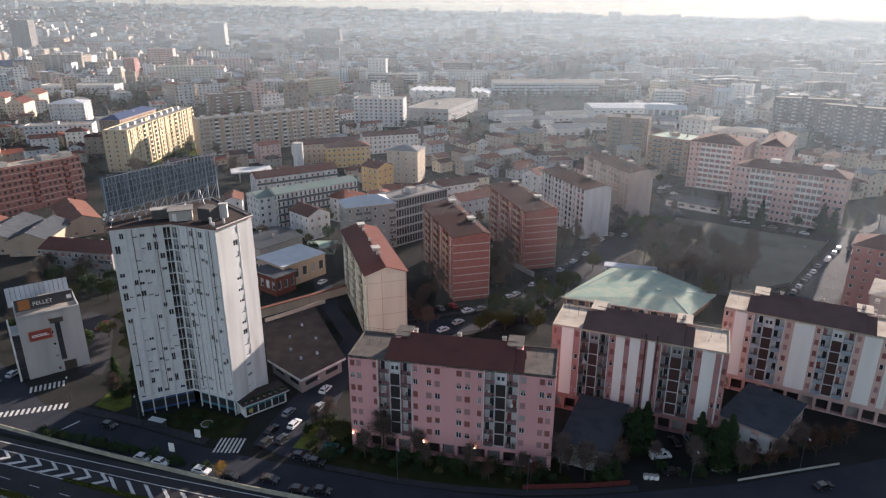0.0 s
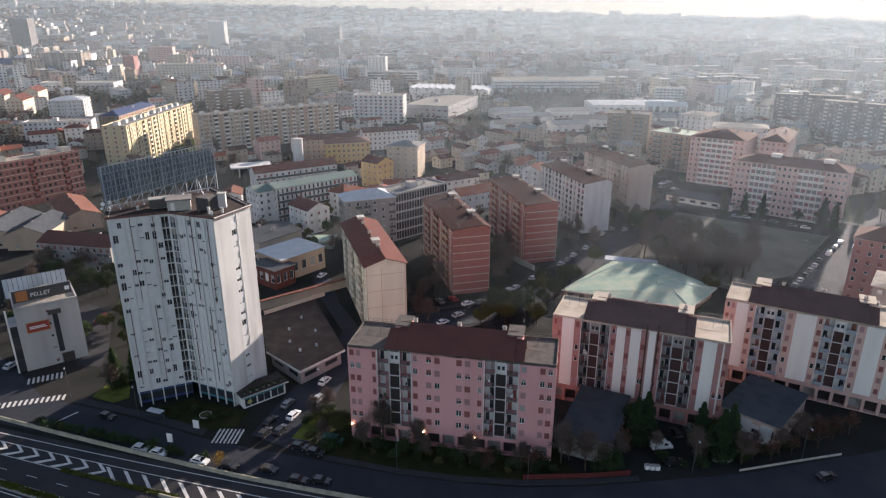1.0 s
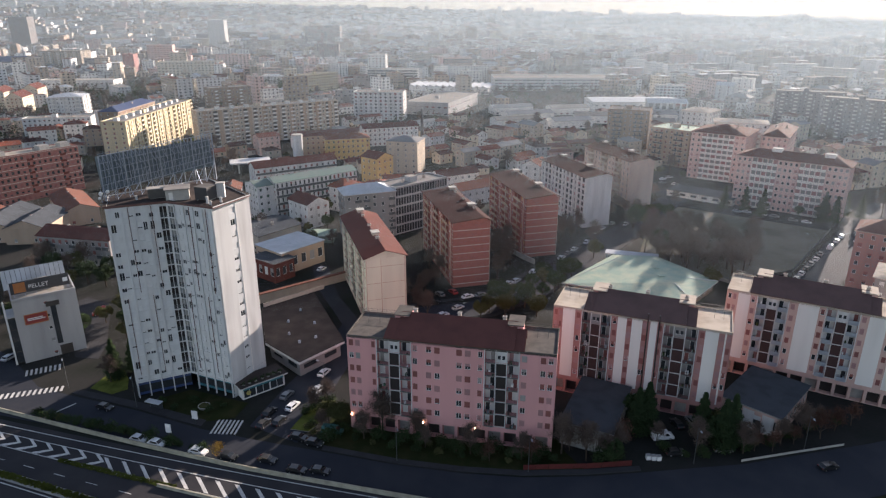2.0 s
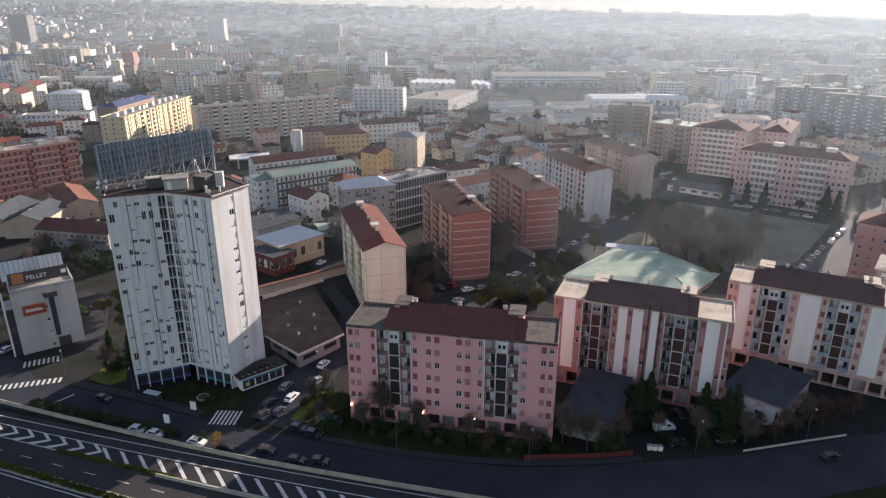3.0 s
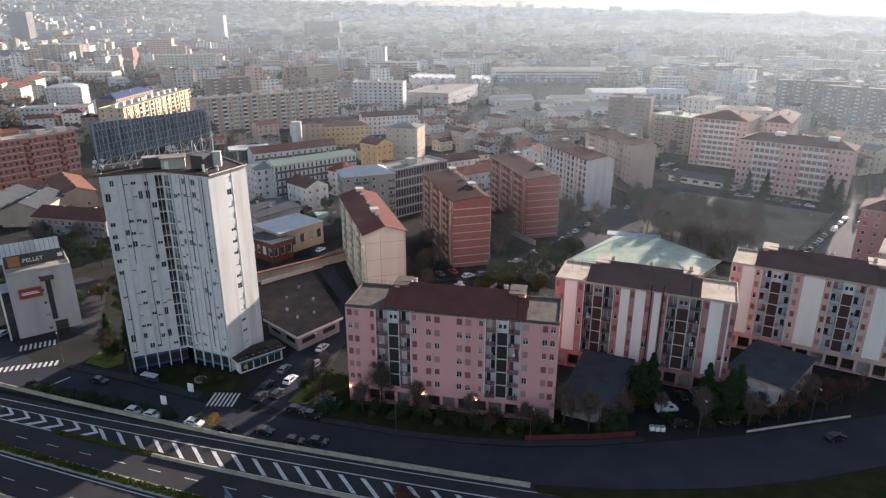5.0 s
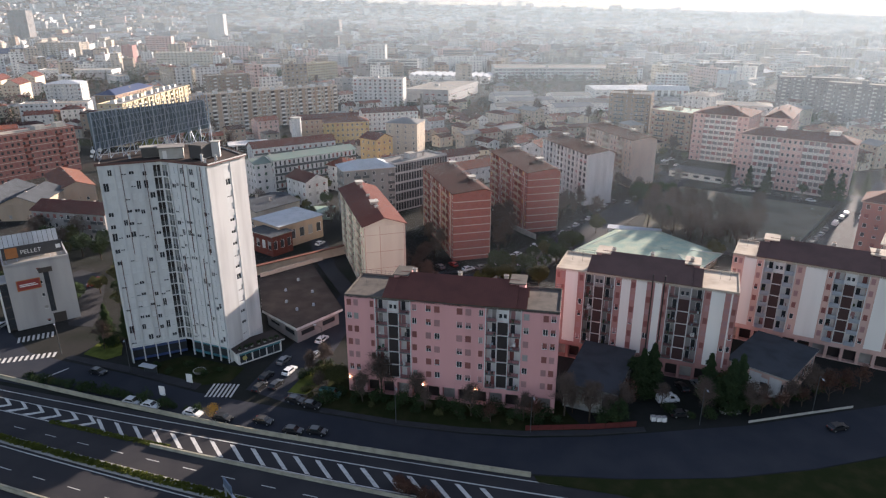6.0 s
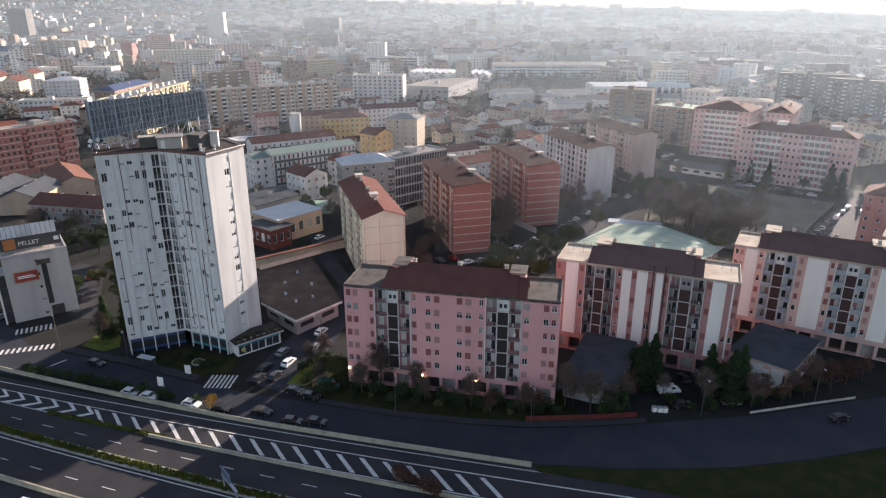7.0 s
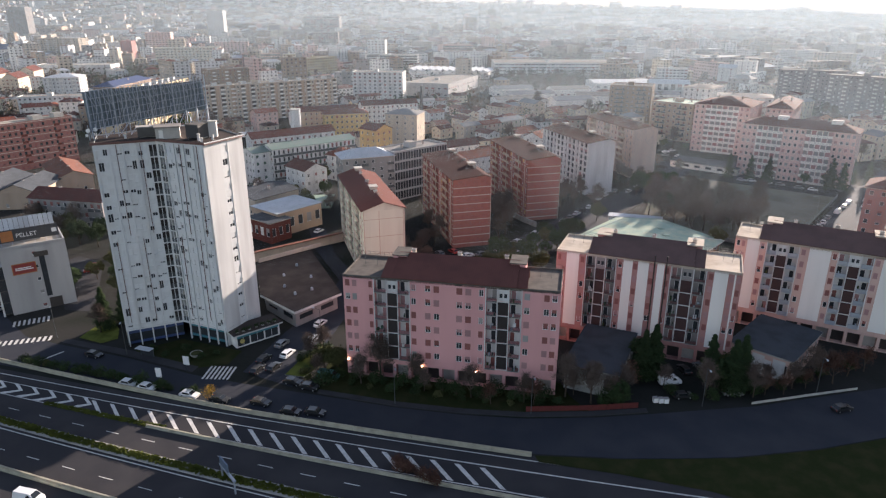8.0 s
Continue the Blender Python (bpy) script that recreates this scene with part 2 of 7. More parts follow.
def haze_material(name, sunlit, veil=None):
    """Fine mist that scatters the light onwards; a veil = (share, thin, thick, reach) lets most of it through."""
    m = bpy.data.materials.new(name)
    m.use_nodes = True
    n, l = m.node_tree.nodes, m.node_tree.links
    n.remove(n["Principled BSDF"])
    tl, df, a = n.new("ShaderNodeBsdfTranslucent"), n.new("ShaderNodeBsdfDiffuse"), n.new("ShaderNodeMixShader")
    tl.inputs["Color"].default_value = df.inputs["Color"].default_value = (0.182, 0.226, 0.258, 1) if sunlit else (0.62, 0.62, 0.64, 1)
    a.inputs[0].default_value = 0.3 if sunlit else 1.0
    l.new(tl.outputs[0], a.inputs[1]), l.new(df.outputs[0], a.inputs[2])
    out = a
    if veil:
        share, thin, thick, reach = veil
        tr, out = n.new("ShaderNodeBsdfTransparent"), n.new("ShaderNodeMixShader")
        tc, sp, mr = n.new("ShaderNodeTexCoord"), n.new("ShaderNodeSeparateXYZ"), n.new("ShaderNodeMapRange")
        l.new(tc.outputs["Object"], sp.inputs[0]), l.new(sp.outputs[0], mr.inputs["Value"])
        # denser along x: glare on the sun's side is put into the veil
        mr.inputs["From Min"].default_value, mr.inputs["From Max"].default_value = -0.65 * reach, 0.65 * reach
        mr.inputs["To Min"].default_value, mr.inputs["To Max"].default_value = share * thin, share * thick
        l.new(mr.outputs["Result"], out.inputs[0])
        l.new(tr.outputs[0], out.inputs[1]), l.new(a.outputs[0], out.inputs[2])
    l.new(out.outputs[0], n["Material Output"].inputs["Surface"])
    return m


# ---- mesh helpers ----
class Mesh:
    """Gathers faces with a material each, then makes one mesh of them."""

    def __init__(self):
        self.v, self.f, self.m, self.names = [], [], [], []

    def slot(self, mat):
        if mat not in self.names:
            self.names.append(mat)
        return self.names.index(mat)

    def poly(self, pts, mat):
        k = len(self.v)
        self.v.extend(pts)
        self.f.append(tuple(range(k, k + len(pts))))
        self.m.append(self.slot(mat))
        return self

    def box(self, x0, y0, z0, x1, y1, z1, mat, top=None, bottom=True):
        k, s = len(self.v), self.slot(mat)
        self.v += [(x0, y0, z0), (x1, y0, z0), (x1, y1, z0), (x0, y1, z0), (x0, y0, z1), (x1, y0, z1), (x1, y1, z1), (x0, y1, z1)]
        q = [(0, 1, 5, 4), (1, 2, 6, 5), (2, 3, 7, 6), (3, 0, 4, 7), (4, 5, 6, 7)] + ([(3, 2, 1, 0)] if bottom else [])
        self.f += [tuple(k + i for i in f) for f in q]
        self.m += [s] * 4 + [self.slot(top) if top else s] + ([s] if bottom else [])
        return self

    def prism(self, pts, z0, z1, mat, top=None):
        n, k, s = len(pts), len(self.v), self.slot(mat)
        self.v += [(x, y, z0) for x, y in pts] + [(x, y, z1) for x, y in pts]
        for i in range(n):
            j = (i + 1) % n
            self.f.append((k + i, k + j, k + n + j, k + n + i))
            self.m.append(s)
        self.f.append(tuple(range(k + n, k + 2 * n)))
        self.m.append(self.slot(top) if top else s)
        self.f.append(tuple(range(k + n - 1, k - 1, -1)))
        self.m.append(s)
        return self

    def tube(self, a, b, ra, rb, mat, n=6):
        a, b = Vector(a), Vector(b)
        d = (b - a).normalized()
        p = d.orthogonal().normalized()
        q = d.cross(p)
        k, s = len(self.v), self.slot(mat)
        for c, r in ((a, ra), (b, rb)):
            self.v += [tuple(c + r * (math.cos(i * math.tau / n) * p + math.sin(i * math.tau / n) * q)) for i in range(n)]
        for i in range(n):
            j = (i + 1) % n
            self.f.append((k + i, k + j, k + n + j, k + n + i))
            self.m.append(s)
        self.f += [tuple(range(k + n, k + 2 * n)), tuple(range(k + n - 1, k - 1, -1))]
        self.m += [s, s]
        return self

    def add(self, other, m):
        """Takes over another Mesh, moved by m."""
        k = len(self.v)
        self.v += [tuple(m @ Vector(p)) for p in other.v]
        self.f += [tuple(i + k for i in f) for f in other.f]
        self.m += [self.slot(other.names[i]) for i in other.m]
        return self

    def mesh(self, name):
        me = bpy.data.meshes.new(name)
        seen, verts, index = {}, [], []
        for p in self.v:
            k = (round(p[0], 4), round(p[1], 4), round(p[2], 4))
            if k not in seen:
                seen[k] = len(verts)
                verts.append(p)
            index.append(seen[k])
        me.from_pydata(verts, [], [tuple(index[i] for i in f) for f in self.f])
        for nm in self.names:
            me.materials.append(MATS[nm])
        me.polygons.foreach_set("material_index", self.m)
        me.update()
        return me


def thing(name, m=None, label="", category="", group="", kind=""):
    ob = new(name)
    ob.empty_display_size = 0.5
    if m is not None:
        ob.matrix_basis = m
    return tagged(ob, label, category, group, kind)


def solid(name, mesh, m=None, label="", category="", group="", kind=""):
    ob = new(name, mesh.mesh(name) if isinstance(mesh, Mesh) else mesh)
    if m is not None:
        ob.matrix_basis = m
    return tagged(ob, label, category, group, kind)


def part(name, mesh, parent, m=None, label=""):
    ob = new(name, mesh.mesh(name) if isinstance(mesh, Mesh) else mesh)
    ob.parent = parent
    if m is not None:
        ob.matrix_basis = m
    return tagged(ob, label)


def flat(x, y, deg, z=0):
    return pose(x, y, z, 0, 0, deg)


# ---- windows, balconies, walls ----
KINDS = {}


def sheet(m, xs, zs, frame_mat, y0, y1, pane):
    """A frame round panes, in one piece: odd cells are panes set back at y1; pane(j) names their material."""
    for i in range(len(xs) - 1):
        for j in range(len(zs) - 1):
            x0, x1, z0, z1 = xs[i], xs[i + 1], zs[j], zs[j + 1]
            if i % 2 and j % 2:
                m.poly([(x0, y0, z0), (x0, y1, z0), (x0, y1, z1), (x0, y0, z1)], frame_mat).poly([(x1, y0, z0), (x1, y0, z1), (x1, y1, z1), (x1, y1, z0)], frame_mat)
                m.poly([(x0, y0, z0), (x1, y0, z0), (x1, y1, z0), (x0, y1, z0)], frame_mat).poly([(x0, y0, z1), (x0, y1, z1), (x1, y1, z1), (x1, y0, z1)], frame_mat)
                if pane:
                    m.poly([(x0, y1, z0), (x1, y1, z0), (x1, y1, z1), (x0, y1, z1)], pane)
            else:
                m.poly([(x0, y0, z0), (x1, y0, z0), (x1, y0, z1), (x0, y0, z1)], frame_mat)


def window_mesh(w, h, kind, frame_mat, fill):
    """A window's frame in its opening, centred on x, its foot at z = 0, the wall's outer face at y = 0."""
    key = ("f", round(w, 2), round(h, 2), frame_mat)
    if key not in KINDS:
        m, b = Mesh(), 0.08
        xs = [-w / 2, -w / 2 + b, -b / 2, b / 2, w / 2 - b, w / 2] if w > 0.9 else [-w / 2, -w / 2 + b, w / 2 - b, w / 2]
        sheet(m, xs, [0, b, h - b, h], frame_mat, 0.10, 0.20, None)
        KINDS[key] = m.mesh("window")
    return KINDS[key]


def fill_mesh(w, h, kind, fill):
    """The glass behind a frame with its roller shutter, lowered as far as kind says, before it."""
    key = ("p", round(w, 2), round(h, 2), kind, fill)
    if key not in KINDS:
        m = Mesh()
        low = {"shut": 0.0, "half": h * 0.5, "low": h * 0.22, "open": h}[kind]
        x, g = w / 2 - 0.07, "window_glass"
        if low:
            m.poly([(-x, 0.17, 0), (x, 0.17, 0), (x, 0.17, low), (-x, 0.17, low)], g)
        if low < h:
            m.poly([(-x, 0.17, low), (x, 0.17, low), (x, 0.06, low), (-x, 0.06, low)], fill)
            n = max(2, int((h - low) / 0.3))
            for i in range(n):
                a, b = low + (h - low) * i / n, low + (h - low) * (i + 1) / n
                m.poly([(-x, 0.06, a), (x, 0.06, a), (x, 0.085, b), (-x, 0.085, b)], fill).poly([(-x, 0.085, b), (x, 0.085, b), (x, 0.06, b), (-x, 0.06, b)], fill)
        KINDS[key] = m.mesh("pane")
    return KINDS[key]


def one_window_mesh(w, h, kind, frame_mat, fill):
    """Frame, pane and shutter of a window farther off, in one piece."""
    key = ("o", round(w, 2), round(h, 2), kind, frame_mat, fill)
    if key not in KINDS:
        m, b = Mesh(), 0.09
        low = {"shut": 0.12, "half": h * 0.5, "low": h * 0.22, "open": h - b}[kind]
        if kind == "open":
            sheet(m, [-w / 2, -w / 2 + b, w / 2 - b, w / 2], [0, b, h - b, h], frame_mat, 0.10, 0.19, "window_glass")
        else:
            sheet(m, [-w / 2, -w / 2 + b, w / 2 - b, w / 2], [0, b, low + 0.02, low + 0.04], frame_mat, 0.10, 0.19, "window_glass")
            m.poly([(-w / 2, 0.10, low + 0.04), (w / 2, 0.10, low + 0.04), (w / 2, 0.06, low + 0.04), (-w / 2, 0.06, low + 0.04)], fill)
            m.poly([(-w / 2, 0.06, low + 0.04), (w / 2, 0.06, low + 0.04), (w / 2, 0.06, h), (-w / 2, 0.06, h)], fill)
        SHAPES[key] = m
        KINDS[key] = m.mesh("window")
    return KINDS[key]


SHAPES = {}


def joined_windows(parent, m, spots, frame_mat, fills, kinds):
    """Windows too far off to be told apart, as one part."""
    me = Mesh()
    for x, z, w, h in spots:
        kind, fill = pick(kinds), random.choice(fills)
        one_window_mesh(w, h, kind, frame_mat, fill)
        q = SHAPES[("o", round(w, 2), round(h, 2), kind, frame_mat, fill)]
        k = len(me.v)
        me.v += [(a + x, b, c + z) for a, b, c in q.v]
        me.f += [tuple(i + k for i in f) for f in q.f]
        me.m += [me.slot(q.names[i]) for i in q.m]
    if parent is None:
        return me
    if me.v:
        tagged(part("windows", me, parent, m), kind="stuff")


def pick(kinds):
    r, s = random.random() * sum(w for _, w in kinds), 0
    for k, w in kinds:
        s += w
        if r <= s:
            return k
    return kinds[-1][0]


def wall_mesh(width, z0, z1, holes, mat, deep=0.25, bands=()):
    """A wall from x = 0 to width, its outer face at y = 0, with real openings (x0, z0, x1, z1, depth, back) and bands of other paint (x0, x1, mat)."""
    xs = sorted({0, width, *[round(h[i], 3) for h in holes for i in (0, 2)], *[round(b[i], 3) for b in bands for i in (0, 1)]})
    zs = sorted({z0, z1, *[round(h[i], 3) for h in holes for i in (1, 3)]})
    xs, zs = [x for x in xs if 0 <= x <= width], [z for z in zs if z0 <= z <= z1]
    me = Mesh()
    open_ = set()
    ix, iz = {x: i for i, x in enumerate(xs)}, {z: i for i, z in enumerate(zs)}
    for h in holes:
        a, b, c, d_ = (round(v, 3) for v in h[:4])
        for i in range(ix[max(a, 0)], ix[min(c, width)]):
            for j in range(iz[max(b, z0)], iz[min(d_, z1)]):
                open_.add((i, j))
    for i in range(len(xs) - 1):
        paint = mat
        for b in bands:
            if b[0] - 1e-3 <= xs[i] and xs[i + 1] <= b[1] + 1e-3:
                paint = b[2]
        j = 0
        while j < len(zs) - 1:
            if (i, j) in open_:
                j += 1
                continue
            k = j
            while k < len(zs) - 1 and (i, k) not in open_:
                k += 1
            me.poly([(xs[i], 0, zs[j]), (xs[i + 1], 0, zs[j]), (xs[i + 1], 0, zs[k]), (xs[i], 0, zs[k])], paint)
            j = k
    for h in holes:
        a, b, c, d_ = h[:4]
        dp = h[4] if len(h) > 4 else deep
        back = h[5] if len(h) > 5 else mat
        me.poly([(a, 0, b), (a, dp, b), (a, dp, d_), (a, 0, d_)], mat)
        me.poly([(c, 0, b), (c, 0, d_), (c, dp, d_), (c, dp, b)], mat)
        me.poly([(a, 0, b), (c, 0, b), (c, dp, b), (a, dp, b)], mat)
        me.poly([(a, 0, d_), (a, dp, d_), (c, dp, d_), (c, 0, d_)], mat)
        if len(h) > 5:
            me.poly([(a, dp, b), (c, dp, b), (c, dp, d_), (a, dp, d_)], back)
    return me


def wall(parent, m, width, z0, z1, holes, mat, deep=0.25, bands=(), name="wall"):
    return part(name, wall_mesh(width, z0, z1, holes, mat, deep, bands), parent, m)


NEAR = [("shut", 5), ("half", 2), ("low", 1), ("open", 3)]


def windows_on(parent, m, spots, frame_mat, fills, kinds=NEAR, near=True, every=None):
    """spots: (x middle, z foot, width, height)."""
    for i, (x, z, w, h) in enumerate(spots):
        kind, fill = pick(kinds), random.choice(fills)
        at = m @ pose(x, 0, z)
        if near:
            ob = part("window", window_mesh(w, h, kind, fill if kind == "shut" and frame_mat == "frame_white" else frame_mat, fill), parent, at)
            part("pane", fill_mesh(w, h, kind, fill), ob)
        else:
            part("window", one_window_mesh(w, h, kind, frame_mat, fill), parent, at)


def hole(x, z, w, h, *more):
    return (x - w / 2, z, x + w / 2, z + h, *more)


def balcony_mesh(w, depth, style, mat, rail="rail_metal"):
    """A slab with, for a panel, its solid front, in one piece."""
    key = ("b", round(w, 2), depth, style, mat, rail)
    if key not in KINDS:
        m = Mesh()
        if style == "panel":
            prof = [(0, -0.16), (-depth, -0.16), (-depth, 0.95), (-depth + 0.08, 0.95), (-depth + 0.08, 0.0), (0, 0.0)]
            for i in range(6):
                p, q = prof[i], prof[(i + 1) % 6]
                m.poly([(-w / 2, *p), (-w / 2, *q), (w / 2, *q), (w / 2, *p)], rail if i in (1, 2, 3) else mat)
            m.poly([(-w / 2, *p) for p in prof[::-1]], mat).poly([(w / 2, *p) for p in prof], mat)
        else:
            m.box(-w / 2, -depth, -0.16, w / 2, 0.0, 0.0, mat)
        KINDS[key] = m.mesh("balcony")
    return KINDS[key]


def railing_mesh(w, depth, rail):
    """A railing of upright bars between two rails, in one piece."""
    key = ("r", round(w, 2), depth, rail)
    if key not in KINDS:
        n = max(3, int(w / 0.17))
        g = w / n
        holes = [(i * g + 0.02, 0.12, (i + 1) * g - 0.02, 0.93) for i in range(n)]
        KINDS[key] = Mesh().add(wall_mesh(w, 0.0, 1.0, holes, rail, 0.03), pose(-w / 2, -depth + 0.02, 0)).mesh("railing")
    return KINDS[key]


def gable(w, d, z, rise, ridge, mat, over=0.4):
    """A pitched roof over (0..w, 0..d) with its ridge along x at y = ridge, 0.18 thick."""
    m = Mesh()
    o, t = over, 0.18
    a = [(-o, -o, z), (w + o, -o, z), (w + o, ridge, z + rise), (-o, ridge, z + rise), (w + o, d + o, z), (-o, d + o, z)]
    b = [(x, y, q - t) for x, y, q in a]
    m.poly([a[0], a[1], a[2], a[3]], mat).poly([a[3], a[2], a[4], a[5]], mat)
    m.poly([b[3], b[2], b[1], b[0]], mat).poly([b[5], b[4], b[2], b[3]], mat)
    for i, j in ((0, 1), (1, 2), (2, 4), (4, 5), (5, 3), (3, 0)):
        m.poly([b[i], b[j], a[j], a[i]], mat)
    return m


def gable_walls(parent, w, d, z, rise, ridge, mat, m=None):
    for x in (0.0, w):
        s = 0.25 if x == 0 else -0.25
        e = Mesh()
        p, q = [(x, 0, z), (x, d, z), (x, ridge, z + rise)], [(x + s, 0, z), (x + s, d, z), (x + s, ridge, z + rise)]
        e.poly(p, mat).poly(q[::-1], mat)
        for i in range(3):
            j = (i + 1) % 3
            e.poly([p[i], q[i], q[j], p[j]], mat)
        part("gable_wall", e, parent, m)


def hipped(w, d, z, rise, mat, over=0.5):
    m = Mesh()
    o = over
    r = min(w, d) / 2
    if w >= d:
        p, q = (r, d / 2, z + rise), (w - r, d / 2, z + rise)
    else:
        p, q = (w / 2, r, z + rise), (w / 2, d - r, z + rise)
    c = [(-o, -o, z), (w + o, -o, z), (w + o, d + o, z), (-o, d + o, z)]
    if w >= d:
        m.poly([c[0], c[1], q, p], mat).poly([c[1], c[2], q], mat).poly([c[2], c[3], p, q], mat).poly([c[3], c[0], p], mat)
    else:
        m.poly([c[0], c[1], p], mat).poly([c[1], c[2], q, p], mat).poly([c[2], c[3], q], mat).poly([c[3], c[0], p, q], mat)
    for k in range(4):
        a, b = c[k], c[(k + 1) % 4]
        m.poly([(*a[:2], z - 0.2), (*b[:2], z - 0.2), b, a], "band_concrete")
    return m.poly([(*q[:2], z - 0.2) for q in c[::-1]], "band_concrete")


def parapet_roof(w, d, z, mat, rim, h=0.5, t=0.3):
    """A flat roof in its rim, in one piece."""
    m = Mesh()
    o, i = [(0, 0), (w, 0), (w, d), (0, d)], [(t, t), (w - t, t), (w - t, d - t), (t, d - t)]
    for k in range(4):
        j = (k + 1) % 4
        m.poly([(*o[k], z - 0.3), (*o[j], z - 0.3), (*o[j], z + h), (*o[k], z + h)], rim)
        m.poly([(*o[k], z + h), (*o[j], z + h), (*i[j], z + h), (*i[k], z + h)], rim)
        m.poly([(*i[k], z + h), (*i[j], z + h), (*i[j], z), (*i[k], z)], rim)
    return m.poly([(*p, z) for p in i], mat).poly([(*p, z - 0.3) for p in o[::-1]], rim)


def chimney(parent, x, y, z, h=1.1, w=0.7, mat="band_concrete"):
    m = Mesh()
    m.box(x - w / 2, y - w / 2, z - 0.8, x + w / 2, y + w / 2, z + h, mat)
    m.box(x - w / 2 - 0.1, y - w / 2 - 0.1, z + h, x + w / 2 + 0.1, y + w / 2 + 0.1, z + h + 0.12, "concrete")
    for i in (-0.2, 0.2):
        m.tube((x + i * w, y, z + h + 0.12), (x + i * w, y, z + h + 0.45), 0.09, 0.08, "rust_pipe", 6)
    return part("chimney", m, parent)


def antenna(parent, x, y, z, h=2.2):
    m = Mesh()
    m.box(x - 0.025, y - 0.025, z - 0.3, x + 0.025, y + 0.025, z + h, "rail_metal")
    for i in range(4):
        q = z + h - 0.1 - 0.22 * i
        m.box(x - 0.5 + 0.07 * i, y - 0.015, q, x + 0.5 - 0.07 * i, y + 0.015, q + 0.03, "rail_metal")
    return part("antenna", m, parent)

# ---- ground and roads ----
def lie(x, y):
    """The height of the plain, which rises gently far off."""
    return max(0.0, (y - 1900) / 2900) ** 1.4 * max(20.0, 118 - 0.024 * x)


m = Mesh()
XS, YS = [-4500, -3600, -2800, -2100, -1500, -900, -300, 300, 900, 1500, 2100, 2800, 3600, 4500], [-400, 1900, 2150, 2400, 2700, 3000, 3350, 3700, 4050, 4400, 4750, 4980]
for i in range(len(XS) - 1):
    for j in range(len(YS) - 1):
        m.poly([(x, y, lie(x, y)) for x, y in ((XS[i], YS[j]), (XS[i + 1], YS[j]), (XS[i + 1], YS[j + 1]), (XS[i], YS[j + 1]))], "town_ground")
solid("ground", m, label="bare and built-up town ground reaching the horizon", category="ground", kind="structure")


def strip(name, left, right, z, mat, label, category="road", thick=0.3):
    """A band of road between two lines of points."""
    m = Mesh()
    for i in range(len(left) - 1):
        a, b, c, d_ = left[i], left[i + 1], right[i + 1], right[i]
        m.poly([(*d_, z), (*c, z), (*b, z), (*a, z)], mat)
        m.poly([(*a, z - thick), (*a, z), (*b, z), (*b, z - thick)], mat).poly([(*d_, z - thick), (*c, z - thick), (*c, z), (*d_, z)], mat)
    return solid(name, m, label=label, category=category, kind="structure")


HX, HY, HA = -58.1, 120.3, math.radians(-15.4)  # the motorway's own line
HE, HN = (math.cos(HA), math.sin(HA)), (math.sin(HA), -math.cos(HA))


def hw(s, n):
    k = -0.00028 * s * s + s * min(0.06, 0.004 * max(0.0, n - 3))  # a slight bend; the lanes draw apart
    return (HX + HE[0] * s + HN[0] * (n + k), HY + HE[1] * s + HN[1] * (n + k))


SS = [-260, -160, -110, -80, -60, -45, -30, -15, 0, 15, 30, 45, 60, 75, 90, 120, 180]
strip("road", [hw(s, 0.3) for s in SS], [hw(s, 40) for s in SS], 0.03, "asphalt", "dark asphalt motorway with several marked lanes")
fr_up = [(-260, 196), (-160, 166), (-121, 154.5), (-95, 144.3), (-75, 137.5), (-57, 130), (-44, 126), (-27, 121.4), (-9.8, 116.7), (4, 114), (16.7, 112.7), (30.5, 113), (42, 114.2), (53.3, 115.6), (65.2, 117), (78.8, 120.1), (96.3, 124), (140, 136), (220, 160)]
fr_dn = [(-262, 178), (-160, 150), (-123, 140), (-98, 133), (-78, 127.6), (-58.5, 121), (-46, 117.5), (-32, 113.4), (-12, 109), (3, 105.2), (17, 101.6), (32.9, 100.3), (43, 100.2), (53.8, 100.6), (70.7, 103), (85.4, 106.5), (103, 111), (146, 122), (226, 146)]
strip("road", fr_dn, fr_up, 0.05, "worn_asphalt", "grey asphalt service road curving beside the motorway")
strip("road", [(-45.5, 131), (-43.5, 139), (-40.5, 150), (-35, 165), (-31.5, 185), (-45, 215), (-52, 240)], [(-33, 124.5), (-31, 133), (-28.5, 146), (-25.5, 163), (-23, 180), (-36.5, 208), (-44, 235)], 0.06, "worn_asphalt", "narrow asphalt side street with parked cars")
strip("road", [(-24, 190), (-6, 198), (10, 202), (25, 215), (43, 236), (60, 262), (82, 290), (130, 355)], [(-20, 181), (-2, 187), (15, 192), (33, 207), (55, 232), (74, 258), (93, 282), (140, 347)], 0.06, "worn_asphalt", "asphalt street lined with parked cars")
strip("road", [(104, 190), (131, 226), (175, 276), (240, 345)], [(116, 182), (143, 217), (190, 268), (255, 338)], 0.06, "worn_asphalt", "asphalt street with parked cars beside the park")
strip("road", [(-175, 205), (-119, 161), (-104, 147)], [(-170, 190), (-122, 149.5), (-110, 140)], 0.065, "worn_asphalt", "asphalt side street by the office block")
strip("road", [(120, 352), (165, 320), (215, 285)], [(114, 345), (159, 312), (209, 276)], 0.055, "worn_asphalt", "asphalt street before pink apartment blocks")


def lay(pts, z, mat, m):
    return m.poly([(*q, z) for q in pts], mat)


# painted marks on the motorway
def marks(name, build, label):
    m = Mesh()
    build(m)
    return solid(name, m, label=label, category="road marking", kind="structure")


